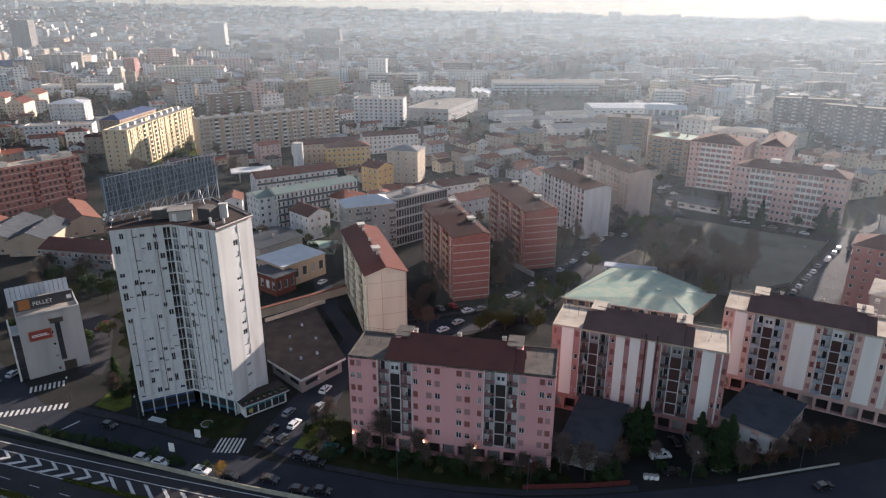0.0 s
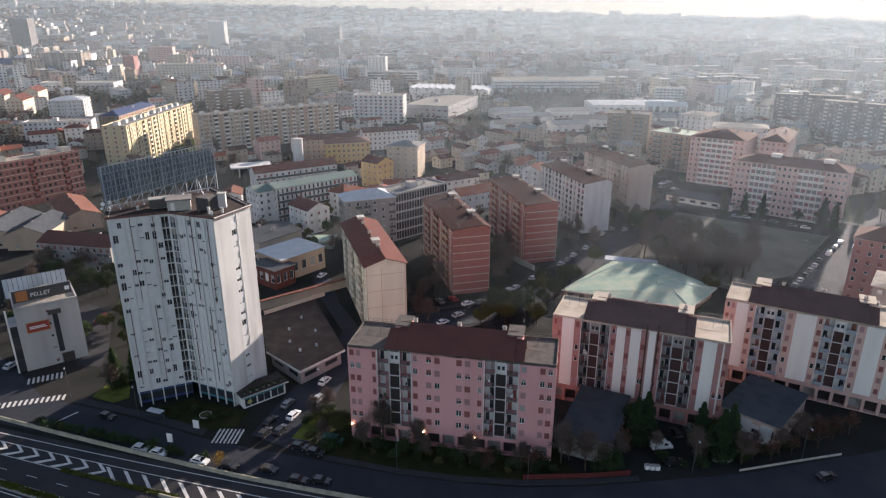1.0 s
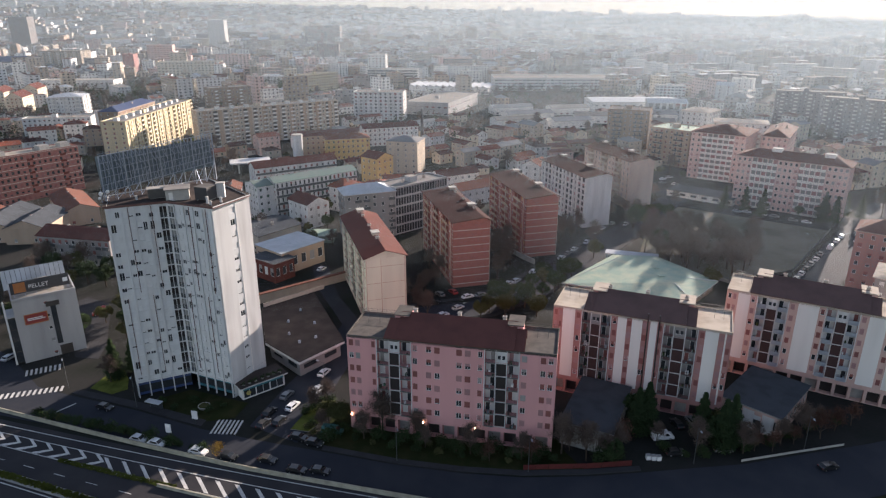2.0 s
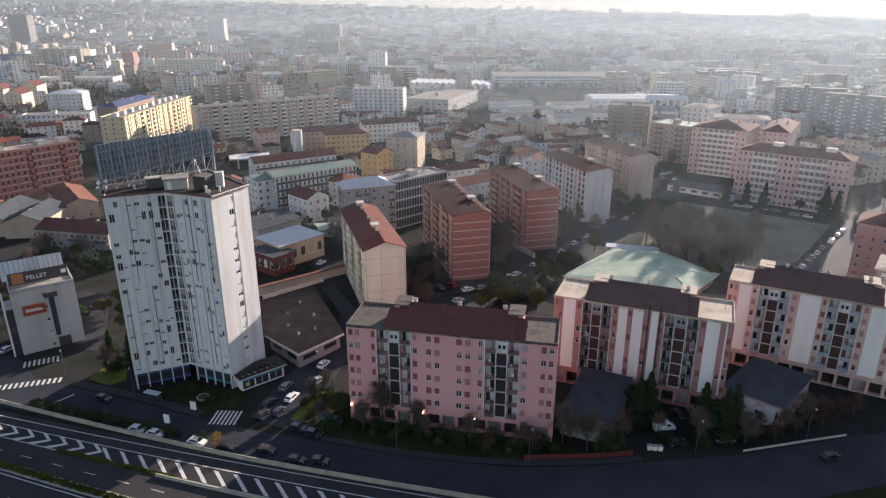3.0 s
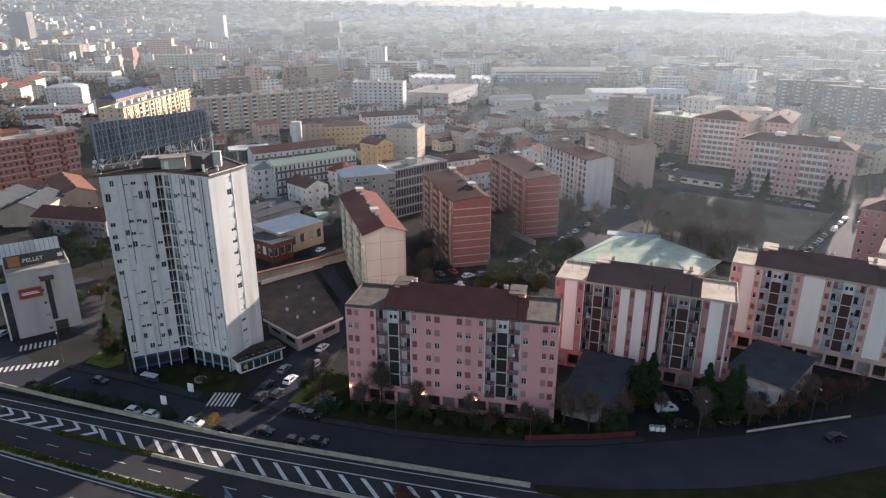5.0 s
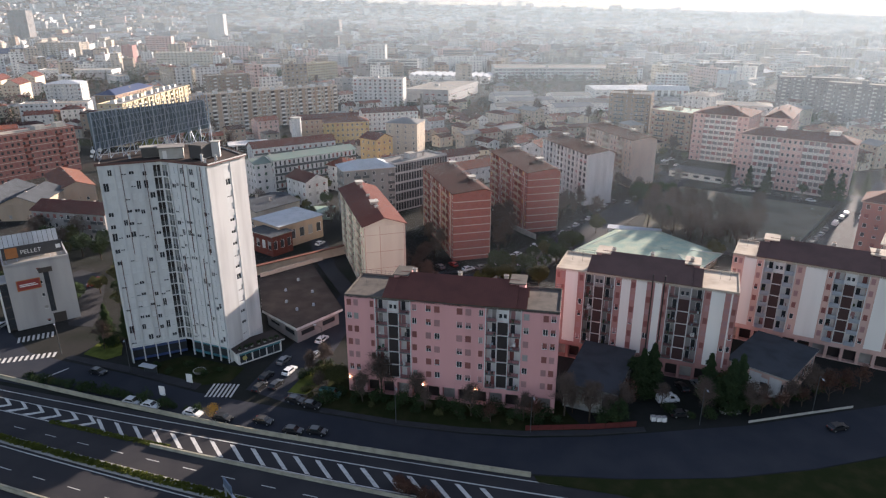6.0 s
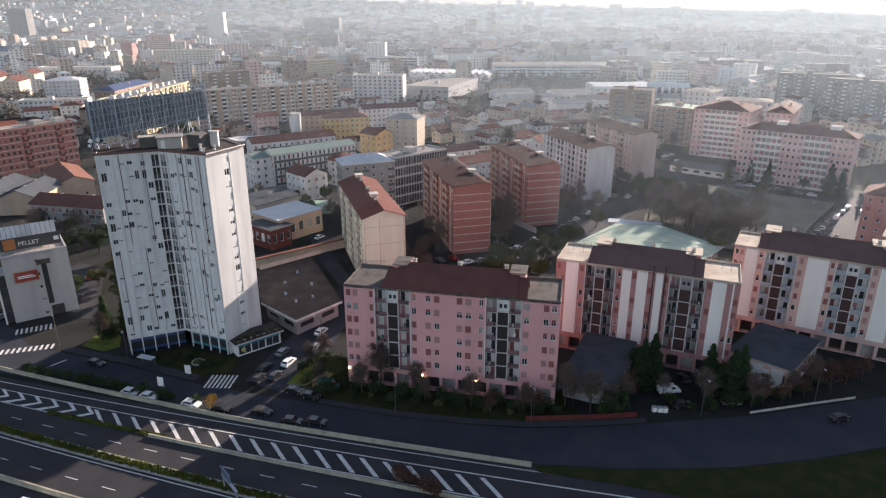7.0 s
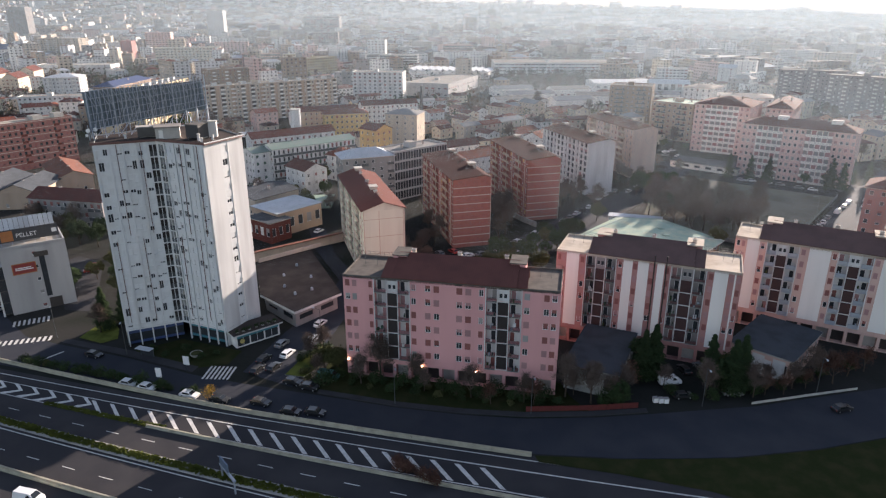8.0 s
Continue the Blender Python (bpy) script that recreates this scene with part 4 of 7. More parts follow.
# ---- apartment blocks with balcony bays ----
def flat_block(name, x, y, deg, w, depth, H, label, wall_mat, cols, bays, panels, fills, fl=6, z0=4.7, back="white_plaster", core="dark_panel", rails=("rail_metal",), rail_style="bars", roof="brown_roof", terrace="terrace_grey", ridge=None, roof_span=None, low="wall"):
    """cols: window columns (middle, width); bays: balcony blocks (x0, x1, x2, x3): bay, dark stair strip, bay; panels: stripes of pale paint (x0, x1)."""
    t = thing(name, flat(x, y, deg), label, "apartment building")
    fh = (H - z0) / fl
    holes, spots, blist = [], [], []
    m = pose(0, 0, 0)
    for f in range(fl):
        z = z0 + f * fh
        for c, cw in cols:
            holes.append(hole(c, z + 0.95, cw, 1.5))
            spots.append((c, z + 0.95, cw, 1.5))
        for b in bays:
            holes.append((b[0], z + 0.12, b[1] - 0.12, z + fh - 0.05, 1.35, back))
            holes.append((b[2] + 0.12, z + 0.12, b[3], z + fh - 0.05, 1.35, back))
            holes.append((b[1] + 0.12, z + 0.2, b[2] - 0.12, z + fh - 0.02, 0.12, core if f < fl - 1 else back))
            for x0, x1 in ((b[0], b[1] - 0.12), (b[2] + 0.12, b[3])):
                blist.append(((x0 + x1) / 2, z + 0.14, x1 - x0))
    # ground floor: an arcade of openings, most with shade in their backs' colour
    n = int(w / 3.4)
    for i in range(n):
        x0 = 0.6 + (w - 1.2) * i / n
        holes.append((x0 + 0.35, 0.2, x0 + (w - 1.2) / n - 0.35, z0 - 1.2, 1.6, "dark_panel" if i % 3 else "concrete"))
    bands = [(p[0], p[1], "pale_panel") for p in panels] + [(b[0] - 0.25, b[0], back) for b in bays] + [(b[3], b[3] + 0.25, back) for b in bays] + [(b[0], b[3], back) for b in bays]
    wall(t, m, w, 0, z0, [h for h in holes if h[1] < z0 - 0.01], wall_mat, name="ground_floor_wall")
    wall(t, m, w, z0, H, [h for h in holes if h[1] > z0], wall_mat, bands=bands)
    windows_on(t, m, spots, "frame_white", fills, [("shut", 12), ("half", 2.5), ("low", 1.2), ("open", 1.6)])
    for bx, bz, bw in blist:
        ob = part("balcony", balcony_mesh(bw, 0.35, rail_style, "concrete", random.choice(rails)), t, m @ pose(bx, 0, bz))
        if rail_style == "bars":
            part("railing", railing_mesh(bw, 0.35, random.choice(rails)), ob)
        k = random.random()
        dm = Mesh().box(-0.45, 1.28, 0, 0.45, 1.345, 2.1, "window_glass" if k < 0.6 else random.choice(fills)).box(-0.53, 1.30, 0, -0.45, 1.35, 2.15, "frame_white").box(0.45, 1.30, 0, 0.53, 1.35, 2.15, "frame_white")
        part("balcony_door", dm, ob, pose(random.choice((-1, 1)) * bw * 0.2, 0, 0))
        if random.random() < 0.8:  # pots, boxes and washing
            cl = Mesh()
            for _ in range(random.choice((1, 2, 3))):
                cx, cz, cw = random.uniform(-0.36, 0.36) * bw, random.choice((0.0, 0.0, 0.35, 0.9)), random.uniform(0.15, 0.5)
                cl.box(cx - cw / 2, -0.28, cz, cx + cw / 2, random.uniform(-0.1, 0.5), cz + random.uniform(0.3, 0.9), random.choice(("evergreen", "sign_white", "olive_leaf", "rust_pipe", "sign_white", "pale_metal", "shutter_green")))
            part("balcony_clutter", cl, ob)
    for b in bays:
        for q in (0.3, 0.7):
            c = b[1] + (b[2] - b[1]) * q
            part("stair_window", Mesh().box(c - 0.3, 0.06, H - fh + 1.0, c + 0.3, 0.11, H - fh + 1.9, "window_glass").box(c - 0.36, 0.08, H - fh + 0.92, c + 0.36, 0.115, H - fh + 1.0, "frame_white"), t)
        for f in range(fl - 1):  # sills between the dark panels
            part("stair_sill", Mesh().box(b[1], -0.10, z0 + f * fh + 0.02, b[2], -0.002, z0 + f * fh + 0.2, "white_plaster"), t)
        for q in (b[0] - 0.12, b[1], b[2], b[3] + 0.12):
            part("pier", Mesh().box(q - 0.1, -0.14, z0 + 0.1, q + 0.1, -0.004, H - 0.2, "white_plaster"), t)
    # other sides
    for (sx, sy, sd, sw) in ((w, 0, 90, depth), (w, depth, 180, w), (0, depth, 270, depth)):
        nn = max(2, int(sw / 3.6))
        hs = [hole(sw * (i + 0.5) / nn, z0 + f * fh + 0.95, 1.1, 1.5) for i in range(nn) for f in range(fl) if not (sw < 15 and i not in (0, nn - 1))]
        mm = pose(sx, sy, 0, 0, 0, sd)
        wall(t, mm, sw, 0, H, hs, wall_mat, bands=[(sw * 0.38, sw * 0.62, "pale_panel")] if panels and sw < 15 else ())
        if sw < 15:
            windows_on(t, mm, [(h[0] + 0.55, h[1], 1.1, 1.5) for h in hs], "frame_white", fills, near=False)
        else:
            joined_windows(t, mm, [(h[0] + 0.55, h[1], 1.1, 1.5) for h in hs], "frame_white", fills, NEAR)
    part("roof", parapet_roof(w, depth, H, terrace, terrace, 0.4, 0.2), t)
    r0, r1 = roof_span or (0.17 * w, 0.84 * w)
    g = gable(r1 - r0, depth + 0.2, H + 0.62, 2.9, ridge or depth * 0.62, roof, 0.35)
    gable_walls(t, r1 - r0, depth - 0.6, H + 0.1, 2.9, (ridge or depth * 0.62) - 0.4, wall_mat, pose(r0, 0.3, 0))
    part("roof", g, t, pose(r0, -0.1, 0), "brown ribbed pitched roof")
    for q in (r0 - 2.6, r1 + 0.36):
        part("roof_wing", gable(2.24, depth * 0.5, H + 0.5, 2.2, depth * 0.48, roof, 0.0), t, pose(q, -0.2, 0))
    for q in (r0, r1):
        s = -1 if q == r0 else 1
        mm = Mesh().box(q - 1.6, depth * 0.5, H, q + 1.6, depth * 0.86, H + 3.2, wall_mat).box(q - 1.8, depth * 0.47, H + 3.2, q + 1.8, depth * 0.9, H + 3.45, terrace)
        part("stair_head", mm, t)
    for f in (0.3, 0.52, 0.74):
        chimney(t, w * f, (ridge or depth * 0.62) + 0.3, H + 3.4, 0.7, 0.8)
    for f in (0.06, 0.12, 0.9, 0.95):
        antenna(t, w * f, depth * 0.6, H + 0.2, 2.4)
    # drying lines and railing on the end terraces
    for q0, q1 in ((0.3, r0 - 2.0), (r1 + 2.0, w - 0.3)):
        m2 = Mesh()
        for i in range(9):
            q = q0 + (q1 - q0) * i / 8
            m2.box(q - 0.02, depth - 0.5, H, q + 0.02, depth - 0.46, H + 1.5, "rail_metal")
        m2.box(q0, depth - 0.5, H + 1.44, q1, depth - 0.46, H + 1.48, "rail_metal").box(q0, depth - 0.5, H + 0.9, q1, depth - 0.46, H + 0.93, "rail_metal")
        part("terrace_rail", m2, t)
    return t


ang = math.degrees(math.atan2(121.2 - 130.6, 24 + 21.5))
flat_block("apartment_block", -21.5, 130.6, ang, 46.4, 12.4, 23.9, "long pink rendered apartment block with balconies and brown roof", "pink_plaster",
           [(0.95, 1.05), (2.5, 1.05), (6.1, 0.8), (15.6, 1.05), (18.7, 1.2), (20.6, 1.2), (25.5, 1.25), (27.4, 1.25), (30.1, 0.95), (39.6, 1.15), (43.6, 1.1), (45.2, 1.1)],
           [(7.0, 9.7, 12.1, 14.6), (31.2, 33.5, 35.9, 38.4)], [], ["shutter_brown", "shutter_mauve", "shutter_mauve", "shutter_brown", "shutter_grey"], z0=4.8, terrace="terrace_dark", roof_span=(11.2, 37.0), ridge=7.9)
ang = math.degrees(math.atan2(132.0 - 147.5, 65.1 - 27.4))
STRIPED = flat_block("apartment_block", 27.4, 147.5, ang, 40.9, 12.6, 23.4, "rose and white striped apartment block with balconies", "rose_plaster",
           [(0.7, 0.7), (1.8, 0.6), (6.2, 0.9), (14.9, 0.9), (18.3, 0.9), (22.0, 1.2), (25.3, 0.8), (34.6, 0.9), (38.8, 0.9), (40.2, 0.8)],
           [(7.2, 9.3, 11.6, 13.9), (26.3, 28.4, 31.0, 33.5)], [(2.4, 5.4), (15.6, 17.7), (18.9, 21.3), (23.1, 24.7), (35.2, 38.1), (39.35, 39.7)], ["shutter_brown", "shutter_brown", "shutter_mauve"], back="grey_plaster", roof="worn_brown_roof", terrace="terrace_sunlit", core="red_panel", roof_span=(10.0, 30.5))
for x in (22.5, 25.1):
    part("flue", Mesh().tube((x, -0.16, 4.0), (x, -0.16, 25.4), 0.14, 0.14, "dark_panel", 8), STRIPED)
ang = math.degrees(math.atan2(139.7 - 157.4, 105.7 - 74.4))
flat_block("apartment_block", 74.4, 157.4, ang, 42.0, 12.6, 23.4, "peach and white striped apartment block with pale balconies", "peach_plaster",
           [(0.8, 0.8), (2.0, 0.7), (6.4, 0.9), (15.5, 0.9), (22.1, 0.9), (30.9, 0.9), (36.5, 0.9), (39.6, 0.8), (41.0, 0.8)],
           [(7.5, 9.7, 12.1, 14.4), (23.0, 25.2, 27.6, 29.9)], [(2.8, 5.7), (16.7, 21.3), (31.9, 35.6), (37.3, 38.8)], ["shutter_mauve", "shutter_mauve", "shutter_brown"], back="white_plaster", core="red_panel", rails=("pale_metal",), rail_style="panel", roof="worn_brown_roof", terrace="terrace_sunlit", roof_span=(8.0, 31.5))


def low_hall(name, x, y, deg, w, d_, h, label, wall_mat, roof_mat, n=4, rise=0.0, over=0.5, cat="hall"):
    """A low flat or slightly pitched building with a strip of windows."""
    t = thing(name, flat(x, y, deg), label, cat)
    for sx, sy, sd, sw in ((0, 0, 0, w), (w, 0, 90, d_), (w, d_, 180, w), (0, d_, 270, d_)):
        k = max(1, round(n * sw / w))
        hs = [hole(sw * (i + 0.5) / k, h * 0.32, sw / k * 0.55, h * 0.42) for i in range(k)]
        mm = pose(sx, sy, 0, 0, 0, sd)
        wall(t, mm, sw, 0, h, hs, wall_mat)
        windows_on(t, mm, [((q[0] + q[2]) / 2, q[1], q[2] - q[0], q[3] - q[1]) for q in hs], "frame_white", ["shutter_grey", "shutter_white"], [("open", 4), ("half", 1), ("shut", 1)], near=False)
    if rise:
        part("roof", gable(w, d_, h + 0.2, rise, d_ / 2, roof_mat, over), t)
        gable_walls(t, w, d_, h, rise, d_ / 2, wall_mat)
    else:
        part("roof", Mesh().box(-over, -over, h, w + over, d_ + over, h + 0.3, "concrete", roof_mat), t)
    return t


t = low_hall("pavilion", 26.4, 124.5, math.degrees(math.atan2(-4.9, 10.3)), 11.2, 20.5, 5.7, "low pavilion with flat slate-grey roof and grey walls", "concrete", "slate_roof", 3)
t = low_hall("pavilion", 66.4, 134.6, math.degrees(math.atan2(-11.1, 7.0)) + 13, 13.2, 19.0, 5.7, "low pavilion with flat slate-grey roof and peach walls", "peach_plaster", "slate_roof", 4)
for x in (0.8, 5.0, 9.4):
    part("wall_panel", Mesh().box(x, -0.03, 0.4, x + 2.6, -0.004, 5.0, "white_plaster"), t)


# ---- slab blocks farther back: two long sides and two gables ----
def slab_block(name, x, y, deg, w, length, H, label, end_mat, side_mat, roof_mat, style, fl=8, bands=None, fills=("shutter_brown",), near=True, end_cols=(), ridge=0.5, rail_mat="beige_plaster", rise=2.3):
    """w across the near gable, length away from it. style: how the long sides are cut."""
    t = thing(name, flat(x, y, deg), label, "apartment building")
    fh = (H - 1.4) / fl
    es = [(c, 1.4 + f * fh + 0.9, cw, 1.45) for c, cw in end_cols for f in range(fl)]
    for sy, sd, sx in ((0, 0, 0), (length, 180, w)):
        m = pose(sx, sy, 0, 0, 0, sd)
        wall(t, m, w, 0, H, [hole(*e) for e in es], end_mat)
        windows_on(t, m, es, "frame_white", fills, near=False)
        if bands:
            for f in range(fl):
                part("floor_band", Mesh().box(0, -0.05, 1.4 + f * fh - 0.14, w, -0.004, 1.4 + f * fh + 0.14, bands), t, m)
    for sx, sy, sd in ((0, length, 270), (w, 0, 90)):
        m = pose(sx, sy, 0, 0, 0, sd)
        holes, spots, bl = [], [], []
        n = int(length / 3.3)
        for i in range(n):
            c = length * (i + 0.5) / n
            for f in range(fl):
                z = 1.4 + f * fh
                if style == "loggia" and i % 4 in (1, 2):
                    holes.append((c - length / n * 0.46, z + 0.1, c + length / n * 0.46, z + fh - 0.12, 1.3, "band_concrete" if f % 2 else "beige_plaster"))
                    bl.append((c, z + 0.12, length / n * 0.92))
                else:
                    q = (c, z + 0.5, 2.1, 2.0) if style == "stripes" and i % 3 else (c, z + 0.9, 1.15, 1.5)
                    holes.append(hole(*q))
                    spots.append(q)
        wall(t, m, length, 0, H, holes, side_mat)
        if sd == 270 and near:
            windows_on(t, m, spots, "frame_white", fills, [("open", 6), ("half", 1), ("shut", 1)] if style == "stripes" else NEAR, near=False)
        else:
            joined_windows(t, m, spots, "frame_white", fills, NEAR)
        for bx, bz, bw in bl if sd == 270 else ():
            part("balcony", balcony_mesh(round(bw, 1), 0.5, "panel", "band_concrete", rail_mat), t, m @ pose(bx, 0, bz))
        for i in range(0, n + 1, 1 if style == "stripes" else 2):
            part("pilaster", Mesh().box(max(0, length * i / n - 0.15), -0.16, 0, length * i / n + 0.15, -0.004, H - 0.1, "pale_panel" if style != "loggia" else "band_concrete"), t, m)
        if bands:
            for f in range(fl):
                part("floor_band", Mesh().box(0, -0.04, 1.4 + f * fh - 0.1, length, -0.003, 1.4 + f * fh + 0.1, bands), t, m)
    g = gable(length, w, H + 0.3, rise, w * ridge, roof_mat, 0.7)
    gable_walls(t, length, w, H, rise, w * ridge, end_mat, pose(w, 0, 0, 0, 0, 90))
    part("roof", g, t, pose(w, 0, 0, 0, 0, 90))
    for f in (0.25, 0.55, 0.8):
        chimney(t, w * (1 - ridge), length * f, H + rise, 0.7, 1.0)
    for f in (0.32, 0.9):
        mm = Mesh().box(w * (0.93 - ridge), length * f, H + 0.2, w * (1.09 - ridge), length * f + 2.6, H + rise + 1.0, "band_concrete", "pale_concrete").box(w * (0.93 - ridge) - 0.4, length * f - 0.3, H + rise + 1.0, w * (1.09 - ridge) + 0.4, length * f + 2.9, H + rise + 1.15, "pale_concrete")
        part("stair_head", mm, t)
    for f in (0.15, 0.4, 0.66):
        antenna(t, w * 0.5, length * f, H + rise * 0.6, 2.2)
    return t


def deg_of(dx, dy):
    return math.degrees(math.atan2(dy, dx))


BEIGE = slab_block("apartment_block", -23.0, 181.2, 17.0, 12.2, 45.5, 22.9, "beige rendered apartment block with brown roof and side balconies", "block_beige", "block_beige", "brown_roof", "loggia", fills=("shutter_brown", "shutter_grey"))
slab_block("apartment_block", 3.6, 213.6, 15.3, 13.3, 43.5, 24.0, "red brick apartment block with pale floor bands", "red_brick", "red_brick", "dark_brown_roof", "loggia", bands="band_concrete", fills=("shutter_brown", "ochre_plaster"), ridge=0.17, rail_mat="tan_plaster", rise=1.15)
slab_block("apartment_block", 32.6, 244.6, 15.3, 13.3, 43.5, 24.0, "red brick apartment block with pale floor bands", "red_brick", "red_brick", "dark_brown_roof", "loggia", bands="band_concrete", fills=("shutter_brown", "ochre_plaster"), ridge=0.17, rail_mat="tan_plaster", rise=1.15)
slab_block("apartment_block", 63.3, 283.0, 19.0, 13.6, 42.0, 23.0, "white apartment block with dark brown roof", "white_plaster", "white_plaster", "dark_brown_roof", "stripes", fills=("shutter_grey", "shutter_mauve"), ridge=0.22, rise=1.4)
slab_block("apartment_block", 91.6, 314.5, 17.0, 13.6, 45.0, 23.4, "tan apartment block with brown roof", "block_tan", "block_tan", "dark_brown_roof", "loggia", fills=("shutter_brown", "shutter_grey"), near=False, ridge=0.25, rise=1.5)
for x in (0.1, 4.6, 11.9):
    part("seam", Mesh().box(x, -0.05, 0.2, x + 0.16, -0.004, 22.8, "tan_plaster"), BEIGE)
for z in (4.3, 9.6, 14.9, 20.2):
    part("floor_band", Mesh().box(0.3, -0.035, z, 11.85, -0.003, z + 0.12, "tan_plaster"), BEIGE)
strip("pavement", [(-23, 192), (-5, 200), (9, 204), (23.5, 216.5), (41.5, 237.5), (58.5, 263), (80, 291)], [(-23.5, 193.5), (-5.6, 201.6), (8, 205.8), (22, 218), (40, 239), (57, 264.5), (78.5, 292.5)], 0.16, "paving", "pale narrow pavement with a kerb", "pavement")
strip("pavement", [(-19.6, 178.8), (-1.4, 184.8), (16, 190), (34.5, 205.5), (56.5, 231), (75.5, 257), (94.5, 281)], [(-20, 180.4), (-2, 186.4), (15, 191.4), (33.2, 206.8), (55.2, 232), (74.2, 258), (93.2, 282)], 0.16, "paving", "pale narrow pavement with a kerb", "pavement")


# ---- the town behind: blocks and houses with their own windows ----
CLEAR = []  # (x, y, radius) of what stands, so that the scattered town keeps off


def toward(x, y, nx, ny):
    """Whether a wall that faces (nx, ny) looks towards the river of roads in front."""
    return nx * -x + ny * -y > 0


def town_block(name, x, y, deg, w, d_, H, fl, label, wall_mat, roof_mat, roof="flat", pitch=3.2, fills=("shutter_brown", "shutter_grey"), ww=1.2, wh=1.5, style="", rise=2.9, category="apartment building", trim="band_concrete", zones=(), frame_mat="frame_white"):
    t = thing(name, flat(x, y, deg), label, category)
    fh = H / fl
    a = math.radians(deg)
    for sx, sy, sd, sw in ((0, 0, 0, w), (w, 0, 90, d_), (w, d_, 180, w), (0, d_, 270, d_)):
        b = a + math.radians(sd)
        wx, wy = x + math.cos(a) * sx - math.sin(a) * sy, y + math.sin(a) * sx + math.cos(a) * sy
        seen = toward(wx, wy, math.sin(b), -math.cos(b))
        m = pose(sx, sy, 0, 0, 0, sd)
        holes, spots, bl = [], [], []
        if seen:
            n = max(1, int(sw / pitch))
            for f in range(fl):
                for i in range(n):
                    c = sw * (i + 0.5) / n
                    if style == "ribbon":
                        q = (c, f * fh + 0.5, sw / n - 0.09, fh - 0.75)
                    elif sd == 0 and any(u * sw < c < v * sw for u, v in zones):
                        holes.append((c - sw / n * 0.43, f * fh + 0.15, c + sw / n * 0.43, f * fh + fh - 0.25, 1.2, "shutter_mauve" if (i * 2 + f) % 3 == 0 else "grey_plaster"))
                        bl.append((c, f * fh + 0.17, sw / n * 0.86))
                        continue
                    elif style == "stacks" and i % 2 and sw > 20:
                        holes.append((c - pitch * 0.46, f * fh + 0.15, c + pitch * 0.46, f * fh + fh - 0.2, 1.3, "frame_dark" if (i + f) % 4 else "shutter_grey"))
                        bl.append((c, f * fh + 0.17, pitch * 0.92))
                        continue
                    elif style == "loggia" and (i % 3 == 1) and sw > 14:
                        holes.append((c - pitch * 0.42, f * fh + 0.15, c + pitch * 0.42, f * fh + fh - 0.2, 1.2, wall_mat))
                        bl.append((c, f * fh + 0.17, pitch * 0.84))
                        continue
                    else:
                        q = (c, f * fh + (0.9 if f or fl < 3 else 0.6), ww, min(wh, fh - 1.1))
                    holes.append(hole(*q))
                    spots.append(q)
                    if style == "galleries" and sw > 12 and f:
                        bl.append((c, f * fh + 0.1, sw / n))
                    if style == "balconies" and sw > 12 and i % 4 in (1, 2) and f:
                        bl.append((c, f * fh + 0.1, pitch * 0.9))
        wall(t, m, sw, 0, H, holes, wall_mat, bands=[(u * sw, v * sw, "pale_panel") for u, v in zones] if sd == 0 else ())
        ks = [("open", 1)] if style == "ribbon" else [("shut", 3), ("half", 2), ("low", 1), ("open", 5)]
        if math.hypot(x, y) < 360 and category != "house":
            windows_on(t, m, spots, frame_mat, fills, ks, near=False)
        else:
            joined_windows(t, m, spots, frame_mat, fills, ks)
        if math.hypot(x, y) > 440 and bl:
            me, bm = Mesh(), trim if style != "balconies" else "rail_metal"
            dp = 0.9 if style == "balconies" else 0.5
            for c, z, bw in bl:
                me.box(c - bw / 2, -dp, z - 0.15, c + bw / 2, -0.003, z, trim).box(c - bw / 2, -dp, z, c + bw / 2, -dp + 0.08, z + 0.95, bm)
            tagged(part("balconies", me, t, m), kind="stuff")
            bl = []
        for c, z, bw in bl:
            part("balcony", balcony_mesh(round(bw, 1), 0.9 if style in ("balconies", "galleries") else 0.3, "panel", trim, trim if style not in ("balconies", "galleries") else "rail_metal"), t, m @ pose(c, 0, z))
    if roof == "flat":
        part("roof", parapet_roof(w, d_, H, roof_mat, wall_mat, 0.5, 0.3), t)
        part("stair_head", Mesh().box(w * 0.4, d_ * 0.35, H, w * 0.4 + min(4, w * 0.3), d_ * 0.35 + min(4, d_ * 0.4), H + 2.4, wall_mat, "terrace_pale"), t)
    elif roof == "hip":
        part("roof", hipped(w, d_, H + 0.2, rise, roof_mat, 0.7), t)
    elif w >= d_:
        part("roof", gable(w, d_, H + 0.2, rise, d_ / 2, roof_mat, 0.5), t)
        gable_walls(t, w, d_, H, rise, d_ / 2, wall_mat)
    else:
        part("roof", gable(d_, w, H + 0.2, rise, w / 2, roof_mat, 0.5), t, pose(w, 0, 0, 0, 0, 90))
        gable_walls(t, d_, w, H, rise, w / 2, wall_mat, pose(w, 0, 0, 0, 0, 90))
    if style == "stacks":
        L = max(w, d_)
        for i in range(int(L / 11)):
            u = 5.5 + i * 11
            bx, by = (u, d_ * 0.5) if w > d_ else (w * 0.5, u)
            part("roof_housing", Mesh().box(bx - 1.5, by - 1.5, H, bx + 1.5, by + 1.5, H + 2.2, "white_plaster", "terrace_pale"), t)
            q = (u - 1.3, -0.5, u + 1.3, -0.004) if w > d_ else (w + 0.004, u - 1.3, w + 0.5, u + 1.3)
            part("stair_pier", Mesh().box(q[0], q[1], 0, q[2], q[3], H + 0.4, "tan_plaster" if w > d_ else wall_mat), t)
    zt = H + (0.3 if roof == "flat" else rise * 0.75)
